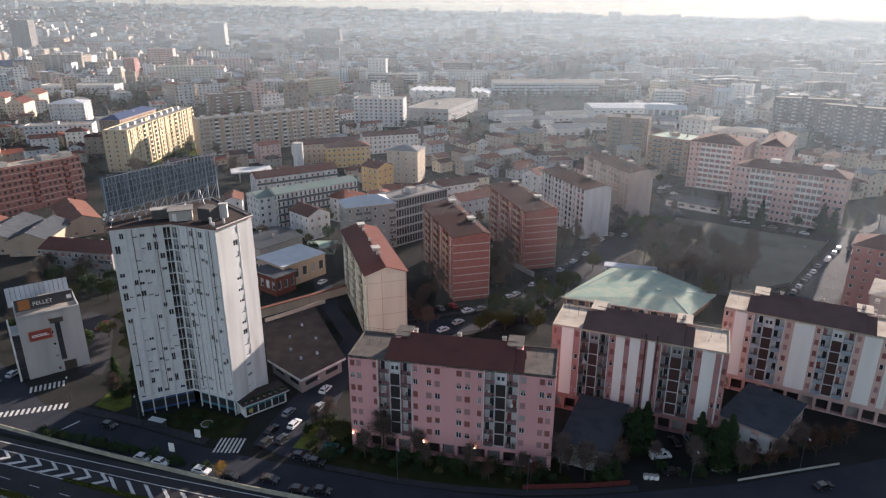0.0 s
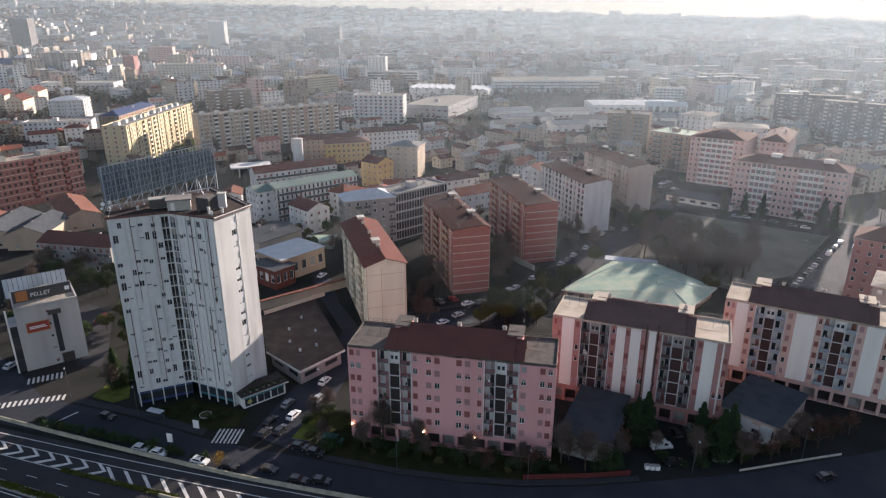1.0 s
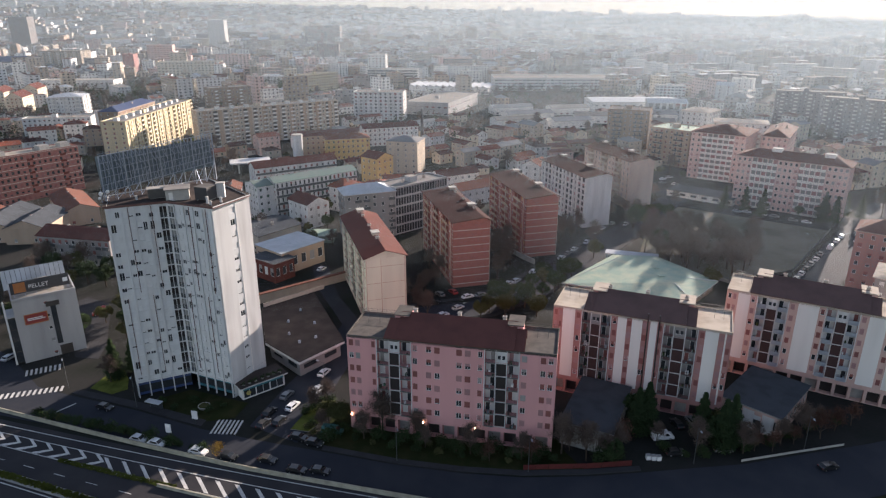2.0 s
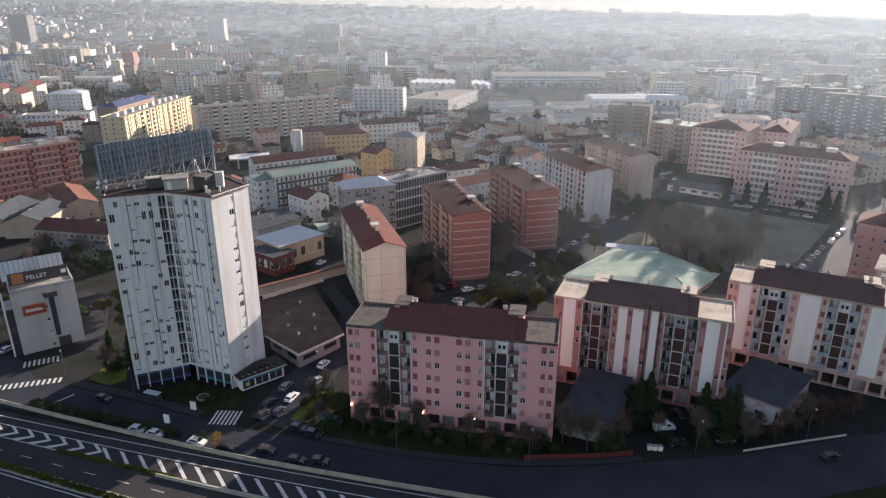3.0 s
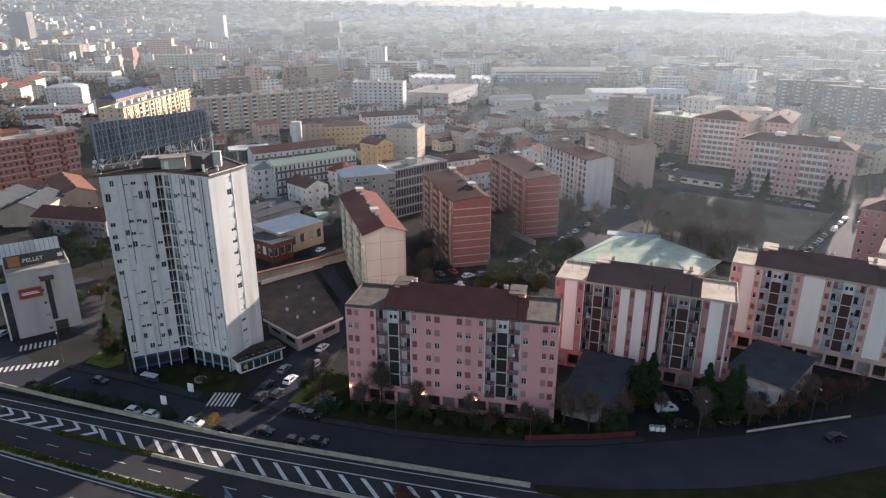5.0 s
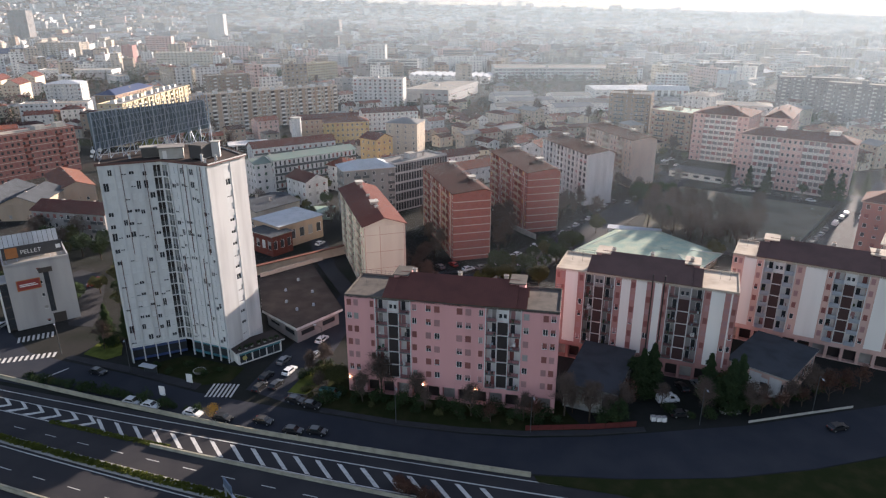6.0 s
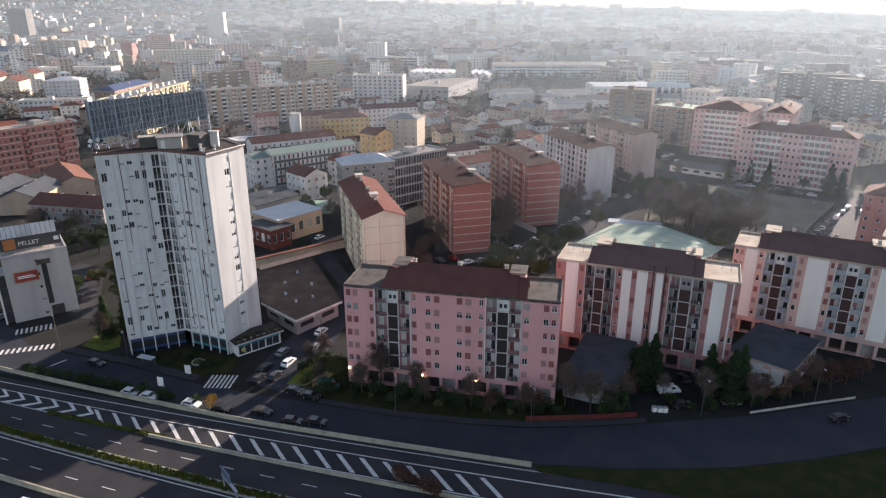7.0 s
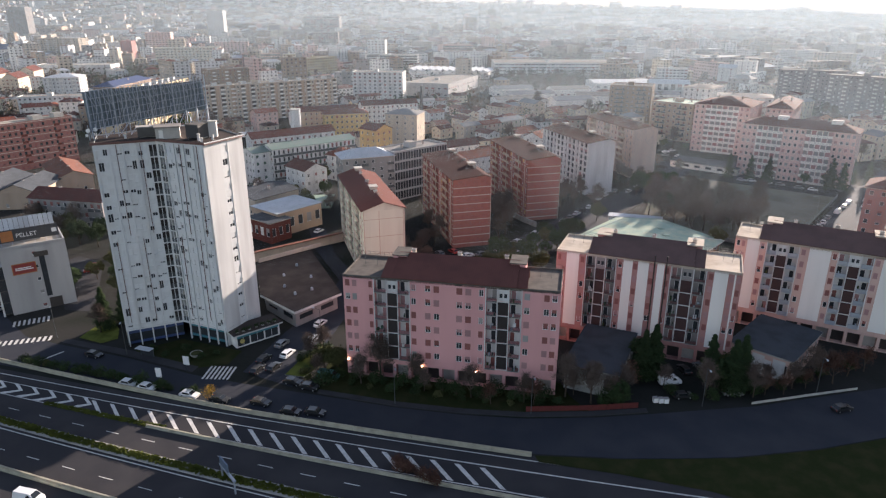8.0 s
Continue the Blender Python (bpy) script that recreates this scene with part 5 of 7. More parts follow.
    chimney(t, w * 0.3, d_ * 0.5, zt, 1.0, 0.8)
    chimney(t, w * 0.72, d_ * 0.52, zt, 1.0, 0.8)
    if H > 9:
        antenna(t, w * 0.55, d_ * 0.5, zt, 2.4)
    cx, cy = x + math.cos(a) * w / 2 - math.sin(a) * d_ / 2, y + math.sin(a) * w / 2 + math.cos(a) * d_ / 2
    n = max(1, int(max(w, d_) / 14))
    for i in range(n):
        f = (i + 0.5) / n
        u, v = (f * w, d_ / 2) if w > d_ else (w / 2, f * d_)
        CLEAR.append((x + math.cos(a) * u - math.sin(a) * v, y + math.sin(a) * u + math.cos(a) * v, min(w, d_) / 2 + max(w, d_) / n / 2 + 3))
    return t


town_block("apartment_block", -219, 420.5, 0, 16, 117, 27, 9, "long cream apartment block with stacked loggias, sunlit side", "sand_plaster", "terrace_grey", "flat", 4.4, ("shutter_brown",), style="stacks", trim="cream_plaster")
town_block("apartment_block", -174.6, 469.3, 36.6, 112, 13, 26.5, 9, "long beige apartment slab with pale balconies", "beige_plaster", "terrace_grey", "flat", 3.7, ("shutter_brown", "shutter_white"), style="stacks", trim="pale_panel")
town_block("apartment_block", -236, 452, 0, 14, 60, 29, 9, "brown apartment block with dark blue roof", "brown_plaster", "blue_sheet", "hip", 4.5, rise=3)
RED = town_block("apartment_block", -238.1, 297.3, 57, 70, 14, 24.0, 7, "red brick block with pale floor bands and flat roof", "pale_brick", "terrace_pale", "flat", 2.7, ("shutter_brown", "dark_panel"), ww=1.3, wh=1.6, frame_mat="frame_dark")
for f in range(1, 8):
    part("floor_band", Mesh().box(-0.05, -0.06, f * 24.0 / 7 - 0.12, 70.06, -0.004, f * 24.0 / 7 + 0.1, "band_concrete"), RED)
for x in (9.0, 30.0, 52.0, 63.0):
    part("roof_housing", Mesh().box(x, 4.0, 24.0, x + 5.0, 9.5, 26.2, "pale_concrete", "terrace_grey"), RED)
for x in (22.0, 44.0, 61.0):
    for f in range(1, 7):
        part("balcony", balcony_mesh(3.2, 0.8, "panel", "band_concrete", "dark_brick"), RED, pose(x, 0, f * 24.0 / 7 + 0.12))
town_block("office_block", -116.0, 160.6, 36, 15.4, 14, 18.6, 5, "pale grey office block with dark corner glazing", "office_grey", "terrace_pale", "flat", 30, ww=0.9, wh=1.0, category="office building")
town_block("apartment_house", -78, 296.5, 38.5, 44, 12, 17.5, 5, "white courtyard house with grey-green roof and balconies", "white_plaster", "verdigris", "gable", 2.3, ("shutter_green", "shutter_brown"), ww=1.1, wh=2.2, style="galleries", rise=1.8)
town_block("apartment_house", -94, 303, -50, 13, 24, 16.5, 5, "white gabled courtyard wing with grey-green roof", "white_plaster", "verdigris", "gable", 3.2, ("shutter_green",), rise=1.6)
town_block("apartment_house", -100, 342, 33, 47, 11, 14, 4, "pale house row with brown tiled roof", "white_plaster", "brown_roof", "gable", 3.2, ("shutter_brown",), style="galleries")
town_block("house", -71.7, 293, -46, 16, 11.6, 11, 3, "white rendered house with brown tiled roof", "white_plaster", "brown_roof", "gable", 3.6, category="house")
town_block("house", -61.9, 317.2, -36.5, 17.6, 15, 12, 4, "white house with dark red roof", "pale_panel", "terracotta", "hip", 3.6, category="house")
town_block("apartment_house", -41, 264.8, 21, 22, 13, 20, 6, "grey apartment house with pale metal mansard roof", "grey_plaster", "pale_sheet", "hip", 3.2, ("shutter_grey",), style="balconies", rise=3)
town_block("office_block", -20.4, 273.2, 42, 30, 13, 21, 5, "grey office block with ribbon windows and flat roof", "office_grey", "terrace_grey", "flat", 1.5, ("shutter_grey",), style="ribbon", category="office building", frame_mat="frame_grey")
town_block("apartment_house", -77.1, 431, 16, 29, 14, 13.5, 4, "yellow rendered house with brown tiled roof", "yellow_plaster", "old_tiles", "hip", 3.2, ("shutter_brown", "shutter_green"), category="house")
town_block("apartment_house", -98, 446, 18, 40, 12, 13, 4, "tan house row with tiled roof", "tan_plaster", "brown_roof", "gable", 3.4, ("shutter_brown",), category="house")
town_block("apartment_house", -58, 478, 20, 42, 12, 13, 4, "pale house row with tiled roof", "pale_panel", "brown_roof", "gable", 3.4, ("shutter_brown",), category="house")
town_block("house", -47.2, 372.5, -40, 13, 13, 14.5, 4, "sunlit yellow house with brown roof", "ochre_plaster", "brown_roof", "gable", 3.4, ("shutter_brown",), category="house")
town_block("apartment_house", -34.2, 393.5, -14, 19.5, 17, 19.5, 6, "grey apartment house with blue-grey roof", "beige_plaster", "grey_sheet", "hip", 4.5, ("shutter_grey",), rise=2.4)
town_block("house", 9, 316, 35, 24, 11, 8.5, 2, "low house with red tiled roof", "white_plaster", "terracotta", "gable", 4, category="house")
town_block("house", -2, 352, 30, 26, 10, 7, 2, "low house with brown tiled roof", "pale_panel", "brown_roof", "gable", 4, category="house")
town_block("house", 22, 340, 30, 20, 9, 7, 2, "low house with brown tiled roof", "beige_plaster", "old_tiles", "gable", 4, category="house")
town_block("house", 46, 372, -35, 11, 13, 10, 3, "white rendered house with brown roof", "white_plaster", "old_tiles", "gable", 4, category="house")
town_block("apartment_block", 145.4, 382.4, -36.4, 30, 30, 27, 9, "pink apartment block with pale balconies and hipped roof", "far_pink", "brown_roof", "hip", 2.9, ("shutter_mauve",), zones=((0.24, 0.80),), trim="pale_panel", rise=4)
town_block("apartment_house", -335, 524, 14, 50, 15, 13.5, 4, "long white apartment house with sunlit side", "white_plaster", "terrace_pale", "flat", 3.4, ww=1.6, category="apartment house")
town_block("apartment_house", -364, 612, 14, 30, 26, 20, 6, "white apartment house with pale blue hipped roof", "white_plaster", "pale_sheet", "hip", 3.2, style="loggia", trim="pale_panel", category="apartment house")
for x, y in ((-446, 640), (-432, 676), (-478, 720), (-464, 756)):
    town_block("apartment_house", x, y, -76, 32, 15, 16, 5, "cream gabled apartment house with dark red roof", "cream_plaster", "brown_roof", "gable", 3.2, rise=5, category="apartment house")
town_block("factory", -525, 868, 4, 96, 30, 12, 2, "long low white works hall with flat roof", "white_plaster", "terrace_pale", "flat", 6, ww=3, category="factory")
for q in ((-395, 700, 24, 16, 15, 5), (-404, 810, 40, 14, 12, 4), (-300, 575, 34, 13, 12, 4), (-280, 610, 30, 13, 12, 4), (-440, 690, 26, 14, 12, 4), (-250, 575, 24, 12, 9, 3), (-310, 700, 36, 14, 12, 4)):
    town_block("apartment_house", q[0], q[1], random.choice((-50, 40, -62)), q[2], q[3], q[4], q[5], "white rendered apartment house with sunlit side", "white_plaster", random.choice(("terrace_pale", "old_tiles", "pale_sheet")), random.choice(("flat", "hip")), 3.4, category="apartment house")
PINK_LONG = town_block("apartment_block", 147.2, 322.6, -38.6, 49, 15, 25.3, 8, "long pink apartment block with pale balconies and hipped roof", "far_pink", "brown_roof", "hip", 2.3, ("shutter_mauve", "shutter_grey"), zones=((0.14, 0.36), (0.58, 0.79)), trim="pale_panel", rise=3.2)
for x in (14.0, 37.0):
    part("stair_head", Mesh().box(x, 5.5, 27.0, x + 4.5, 9.5, 29.6, "pale_panel", "pale_concrete"), PINK_LONG)
town_block("apartment_block", 184.7, 378.5, -33, 14, 46, 25, 8, "pink apartment block with brown hipped roof", "far_pink", "brown_roof", "hip", 2.6, ("shutter_mauve",), rise=3.5)
town_block("apartment_block", 119.4, 478, -22, 29, 22, 27, 9, "brown brick tower with stacked balconies", "brown_plaster", "bitumen_roof", "flat", 3.6, ("shutter_grey",), style="balconies", trim="tan_plaster")
town_block("apartment_block", 133.9, 425, -47, 28, 24, 23, 7, "tan apartment block with roof garden and banded balconies", "tan_plaster", "green_roof", "flat", 3.4, ("shutter_brown",), style="balconies")
town_block("apartment_block", 172, 478, -40, 20, 26, 26, 8, "white apartment block with wide eaves", "white_plaster", "terrace_pale", "hip", 3.4, rise=1.5)
town_block("apartment_block", 175.4, 425, -22, 32, 20, 26, 8, "white apartment block with wide eaves and balconies", "pale_panel", "terrace_pale", "hip", 3.4, style="loggia", rise=1.4)
town_block("apartment_block", 139.7, 209.8, -38, 34, 14, 22.5, 7, "rose rendered apartment block with hipped brown roof", "rose_plaster", "brown_roof", "hip", 3.2, ("shutter_mauve", "shutter_brown"), rise=3.5)
town_block("apartment_block", 124.6, 174.6, -38, 26, 14, 19.8, 6, "grey-green apartment block with pale flat roof", "grey_plaster", "terrace_pale", "hip", 3.4, ("shutter_white",), rise=1.0)
town_block("apartment_block", 286, 572, -24, 52, 16, 30, 10, "dark apartment slab with pale balcony strips", "grey_plaster", "terrace_pale", "flat", 3.4, ("shutter_white",), style="loggia", trim="pale_panel")
town_block("apartment_block", 300, 528, -48, 62, 16, 30, 10, "dark apartment slab with pale balcony strips", "grey_plaster", "terrace_pale", "flat", 3.4, ("shutter_white",), style="loggia", trim="pale_panel")
town_block("factory", 149, 658, 0, 88, 42, 10, 2, "wide factory hall with blue-grey sheet roof", "pale_panel", "pale_sheet", "gable", 7, ww=3, category="factory", rise=1.5)
town_block("factory", -36, 648, -20, 44, 95, 12, 2, "pale flat-roofed factory hall", "office_grey", "terrace_pale", "flat", 6, ww=3, category="factory")
town_block("office_block", -82, 611, -6, 46, 20, 25, 8, "white apartment house with rows of small windows", "white_plaster", "terrace_pale", "flat", 4.2, ww=2.0, wh=1.7)
town_block("office_block", 66, 858, 0, 168, 60, 15, 4, "wide pale green office complex", "pale_panel", "terrace_pale", "flat", 5, ww=4, category="office building")
town_block("office_block", -424, 1004, 14, 92, 24, 26, 7, "grey office slab with sunlit end wall", "cream_plaster", "terrace_pale", "flat", 5, ww=2.6, category="office building")
town_block("apartment_block", -546, 1117, 6, 18, 22, 29, 9, "pale apartment tower beside a red one", "white_plaster", "terrace_grey", "flat", 5)
town_block("apartment_block", -527, 1119, 6, 17, 22, 31, 9, "orange-red apartment tower with flat roof", "rose_plaster", "terrace_grey", "flat", 5)
town_block("office_block", -541, 1248, 10, 44, 26, 40, 11, "pinkish office tower with dark window strips", "far_pink", "terrace_pale", "flat", 5, ww=3.4, category="office building")
town_block("office_block", -736, 1236, -6, 84, 30, 31, 9, "long beige housing block with stepped roof", "beige_plaster", "terrace_pale", "flat", 5, ww=2.4, style="loggia", trim="pale_panel")
town_block("factory", -830, 1240, 4, 82, 60, 12, 2, "low works hall with a wide blue-grey roof", "grey_plaster", "blue_sheet", "gable", 8, ww=4, category="factory", rise=8)
town_block("office_block", -262, 1390, 4, 50, 24, 36, 10, "dark office block with pale upright strips", "grey_plaster", "bitumen_roof", "flat", 5, ww=2.6, wh=2.4, category="office building")
town_block("apartment_block", -176, 812, -38, 16, 52, 24, 8, "long beige slab with a sunlit flank", "sand_plaster", "terrace_pale", "flat", 4, ww=2.4)
town_block("office_block", -285, 970, 22, 52, 16, 19, 5, "long red office block with pale window bands", "rose_plaster", "terrace_pale", "flat", 4, ww=3.2, style="ribbon", category="office building")
town_block("office_block", -108, 968, -3, 72, 26, 18, 5, "long white office block with ribbon windows", "white_plaster", "terrace_pale", "flat", 6, style="ribbon", category="office building")
town_block("office_block", -110, 996, -3, 26, 22, 37, 10, "white office tower beside a long wing", "white_plaster", "terrace_pale", "flat", 5, ww=2.4, category="office building")
town_block("office_block", 0, 1134, 0, 50, 20, 23, 6, "red office block with white floor bands", "rose_plaster", "terrace_pale", "flat", 5, style="ribbon", trim="white_plaster", category="office building")
town_block("apartment_house", 294, 721, -30, 17, 16, 20, 6, "white gabled house with a blank wall", "white_plaster", "pale_sheet", "gable", 6, rise=3)
town_block("apartment_house", 314, 730, -30, 22, 18, 26, 8, "pale apartment house with flat roof", "pale_panel", "terrace_pale", "flat", 5)
town_block("apartment_house", 242, 759, -12, 32, 18, 16, 5, "white framed house with dark windows", "white_plaster", "terrace_pale", "flat", 4, ww=2.6)
town_block("factory", 194, 628, -10, 36, 22, 13, 2, "white hall with a row of tall arched bays", "white_plaster", "pale_sheet", "gable", 6, ww=4, wh=6, category="factory", rise=3)
town_block("apartment_block", -1256, 2000, 5, 52, 40, 88, 20, "dark grey apartment tower at the town's edge", "grey_plaster", "bitumen_roof", "flat", 9, ww=4)
town_block("apartment_block", -230, 660, 38, 42, 18, 23, 7, "brown apartment block with pale balconies", "brown_plaster", "terrace_grey", "flat", 4, style="loggia", trim="pale_panel")
town_block("office_block", -412, 2050, 0, 105, 50, 62, 12, "dark glass office slab", "grey_plaster", "bitumen_roof", "flat", 9, ww=6, wh=3, category="office building")
town_block("apartment_block", -681, 2000, 0, 47, 30, 78, 18, "pale apartment tower seen far off", "white_plaster", "terrace_pale", "flat", 9, ww=3)
town_block("office_block", 282, 2650, 0, 17, 17, 122, 24, "slim dark tower block in the haze", "grey_plaster", "bitumen_roof", "flat", 7, ww=3, category="office building")
for q in ((46, 560, 15, 40, 18), (95, 556, 12, 34, 20), (60, 596, 15, 44, 20), (118, 590, -8, 36, 22), (105, 636, 10, 38, 20), (50, 640, 15, 40, 18), (165, 556, -12, 30, 18), (168, 600, -8, 44, 20)):
    town_block("shed", q[0], q[1], q[2], q[3], q[4], 6.5, 1, "works shed with pale sheet roof", "pale_panel", random.choice(("pale_sheet", "grey_sheet", "terrace_pale")), "gable", 6, category="workshop", rise=2.4, ww=2.5)
t = thing("sawtooth_factory", pose(-42, 835, 0, 0, 0, -14), "long factory hall with a white sawtooth roof", "factory")
part("wall", Mesh().box(0, 0, 0, 100, 46, 8, "pale_panel", "grey_sheet"), t)
for i in range(12):
    part("roof_tooth", Mesh().poly([(i * 8.3, 0, 8), (i * 8.3 + 8, 0, 8), (i * 8.3 + 1, 0, 10.8)], "white_plaster").poly([(i * 8.3, 46, 8), (i * 8.3 + 1, 46, 10.8), (i * 8.3 + 8, 46, 8)], "white_plaster").poly([(i * 8.3, 0, 8), (i * 8.3 + 1, 0, 10.8), (i * 8.3 + 1, 46, 10.8), (i * 8.3, 46, 8)], "window_glass").poly([(i * 8.3 + 1, 0, 10.8), (i * 8.3 + 8, 0, 8), (i * 8.3 + 8, 46, 8), (i * 8.3 + 1, 46, 10.8)], "pale_sheet"), t)
for q in ((-20, 850, 40), (40, 840, 40), (-1400, 1880, 60), (-1300, 1880, 60), (-1200, 1880, 60)):
    CLEAR.append(q)
# sheds on the left
town_block("shed", -168, 262, 96, 26, 16, 7, 1, "workshop shed with weathered grey sheet roof", "tan_plaster", "slate_roof", "gable", 6, category="workshop", rise=3.4)
town_block("shed", -184.5, 263.5, 96, 30, 16, 7, 1, "workshop shed with weathered grey sheet roof", "tan_plaster", "slate_roof", "gable", 6, category="workshop", rise=3.4)
town_block("shed", -201, 265, 96, 30, 16, 6.5, 1, "workshop shed with tan and grey roof", "brown_plaster", "old_tiles", "gable", 6, category="workshop", rise=3)
town_block("shed", -160, 293, 128, 38, 15, 7, 1, "workshop shed with red tiled roof", "tan_plaster", "old_tiles", "gable", 6, category="workshop", rise=3)
town_block("apartment_house", -158, 241, -12, 32, 13, 10.5, 3, "grey apartment house with balconies and brown tiled roof", "grey_plaster", "brown_roof", "gable", 2.9, style="balconies", ww=1.3, wh=1.7)
town_block("shed", -128, 272, 10, 30, 24, 7, 1, "long workshop with blue-grey sheet roof", "grey_plaster", "slate_roof", "gable", 6, category="workshop", rise=2.5)
town_block("shed", -90, 262, -38, 20, 22, 7, 1, "workshop with slate roof", "beige_plaster", "slate_roof", "gable", 6, category="workshop", rise=2)
low_hall("workshop", -71.5, 235.6, -40, 16, 20, 8.6, "tan workshop hall with pale sheet roof", "tan_plaster", "pale_sheet", 4, cat="workshop")
low_hall("workshop", -70.5, 225.8, -38, 13, 9, 7.4, "dark red brick workshop with slate roof", "dark_brick", "slate_roof", 4, cat="workshop")
for q in ((-60, 236, 18), (-60, 220, 12), (-118, 172, 14), (-45, 175, 24), (68, 212, 32), (45, 290, 10), (70, 300, 26), (98, 335, 26), (10, 235, 26), (40, 265, 26), (-30, 205, 24)):
    CLEAR.append(q)

# the market hall with the wide dark roof
t = thing("market_hall", pose(0, 0, 0), "low market hall with a wide dark brown roof and white fascia", "hall")
pts = [(-49.5, 162.9), (-37.8, 151.9), (-27.6, 163.9), (-42.5, 198), (-56.5, 185.5)]
c = Vector((-42, 172))
inn = [tuple(Vector(p) + (c - Vector(p)).normalized() * 1.6) for p in pts]
for i in range(5):
    a, b = Vector(inn[i]), Vector(inn[(i + 1) % 5])
    w = (b - a).length
    k = max(2, int(w / 5))
    hs = [hole(w * (j + 0.5) / k, 1.6, w / k * 0.62, 1.4) for j in range(k)]
    mm = pose(a.x, a.y, 0, 0, 0, deg_of(b.x - a.x, b.y - a.y))
    wall(t, mm, w, 0, 4.4, hs, "grey_plaster")
    windows_on(t, mm, [((q[0] + q[2]) / 2, 1.6, q[2] - q[0], 1.4) for q in hs], "frame_dark", ["shutter_grey"], [("open", 3), ("half", 1)], near=False)
part("roof", Mesh().prism(pts, 4.4, 5.1, "white_plaster", "market_roof"), t)
for x, y in ((-44, 168), (-40, 163), (-46, 176), (-36, 166), (-44, 184), (-38, 175)):
    part("roof_cowl", Mesh().tube((x, y, 5.1), (x, y, 5.8), 0.4, 0.34, "pale_metal", 10), t)
part("ridge_wall", Mesh().box(0, -0.2, 5.3, 22, 0.2, 6.5, "band_concrete"), t, pose(-56, 186.2, 0, 0, 0, 42))
t = thing("boundary_wall", pose(-62, 200, 0, 0, 0, 38), "long tan boundary wall with a tiled coping", "wall")
part("wall_face", Mesh().box(0, 0, 0, 36, 0.5, 3.2, "beige_plaster"), t)
part("coping", Mesh().box(-0.2, -0.5, 3.2, 36.2, 1.0, 3.45, "old_tiles"), t)

# the school with the green sheet roof
t = thing("school_hall", pose(0, 0, 0), "low school hall with a folded pale green sheet roof", "school")
out = [(41, 209.5), (80.9, 194.2), (96, 210.8), (82, 236), (66, 238)]
for i in range(5):
    a, b = Vector(out[i]), Vector(out[(i + 1) % 5])
    cen = Vector((70, 216))
    a, b = a + (cen - a).normalized() * 1.5, b + (cen - b).normalized() * 1.5
    w = (b - a).length
    k = int(w / 4)
    hs = [hole(w * (j + 0.5) / k, 1.0, 2.4, 1.8) for j in range(k)]
    mm = pose(a.x, a.y, 0, 0, 0, deg_of(b.x - a.x, b.y - a.y))
    wall(t, mm, w, 0, 3.6, hs, "brown_plaster")
    windows_on(t, mm, [((q[0] + q[2]) / 2, 1.0, 2.4, 1.8) for q in hs], "frame_white", ["shutter_white"], [("open", 3), ("half", 1)], near=False)
top = [(66, 231), (79, 206), (85, 211), (79, 230), (71, 233)]
m = Mesh()
for i in range(5):
    j = (i + 1) % 5
    m.poly([(*out[i], 3.7), (*out[j], 3.7), (*top[j], 5.0), (*top[i], 5.0)], "green_roof")
    m.poly([(*out[i], 3.4), (*out[j], 3.4), (*out[j], 3.7), (*out[i], 3.7)], "pale_panel")
m.poly([(*p, 5.0) for p in top], "green_roof").poly([(*p, 3.4) for p in out[::-1]], "pale_panel")
part("roof", m, t, None, "pale green folded metal roof")
for i in range(5):
    part("roof_ridge", Mesh().tube((*out[i], 3.75), (*top[i], 5.05), 0.1, 0.1, "pale_sheet", 4), t)
for x, y in ((76.5, 212.5), (77, 220)):
    part("skylight", Mesh().prism([(x - 1, y - 1), (x + 1, y - 1), (x + 1, y + 1), (x - 1, y + 1)], 4.8, 5.3, "green_roof"), t)
t = low_hall("annex", 64, 240.5, -18, 19, 4, 3.2, "low annex with a pale metal roof", "pale_panel", "pale_sheet", 6, cat="school")
low_hall("garage", 120, 340, -40, 34, 14, 3.2, "low garage row with slate roof", "pale_panel", "slate_roof", 6, cat="garage")

# the office block's dressing
OF = flat(-116.0, 160.6, 36)
t = thing("glass_corner", OF @ pose(-0.25, -0.25, 0), "dark glazed stair corner of the office block", "facade")
part("glass", Mesh().box(-1.5, 0.6, 0.4, 0.24, 7, 14.0, "window_glass"), t)
part("pillar", Mesh().box(-1.95, 0.3, 0, -1.5, 0.8, 18.9, "white_plaster"), t)
for j in range(5):
    part("mullion", Mesh().box(-1.5, 0.5, 0.4 + j * 3.3, 0.2, 0.6, 0.56 + j * 3.3, "frame_dark"), t)
part("roof", Mesh().box(-1.95, 0.3, 14.0, 0.24, 7, 14.3, "office_grey"), t)
t = thing("window_strip", OF @ pose(8.6, -0.12, 0), "tall dark window strip with a wide head", "window")
part("pane", Mesh().box(0, 0, 3.6, 1.3, 0.11, 15.2, "window_glass"), t)
part("head", Mesh().box(-1.0, -0.02, 15.2, 2.3, 0.11, 16.6, "frame_dark"), t)
part("doorway", Mesh().box(0.3, 0, 0, 3.4, 0.11, 2.9, "frame_dark"), t)
t = thing("wall_sign", OF @ pose(2.2, -0.3, 11.4), "framed red wall sign on the pale facade", "sign")
part("board", Mesh().box(0, 0, 0, 5.2, 0.2, 2.6, "sign_red"), t)
part("border", Mesh().box(-0.2, -0.06, -0.2, 5.4, -0.003, 0.0, "sign_orange").box(-0.2, -0.06, 2.6, 5.4, -0.003, 2.8, "sign_orange").box(-0.2, -0.06, 0, 0, -0.003, 2.6, "sign_orange").box(5.2, -0.06, 0, 5.4, -0.003, 2.6, "sign_orange"), t)
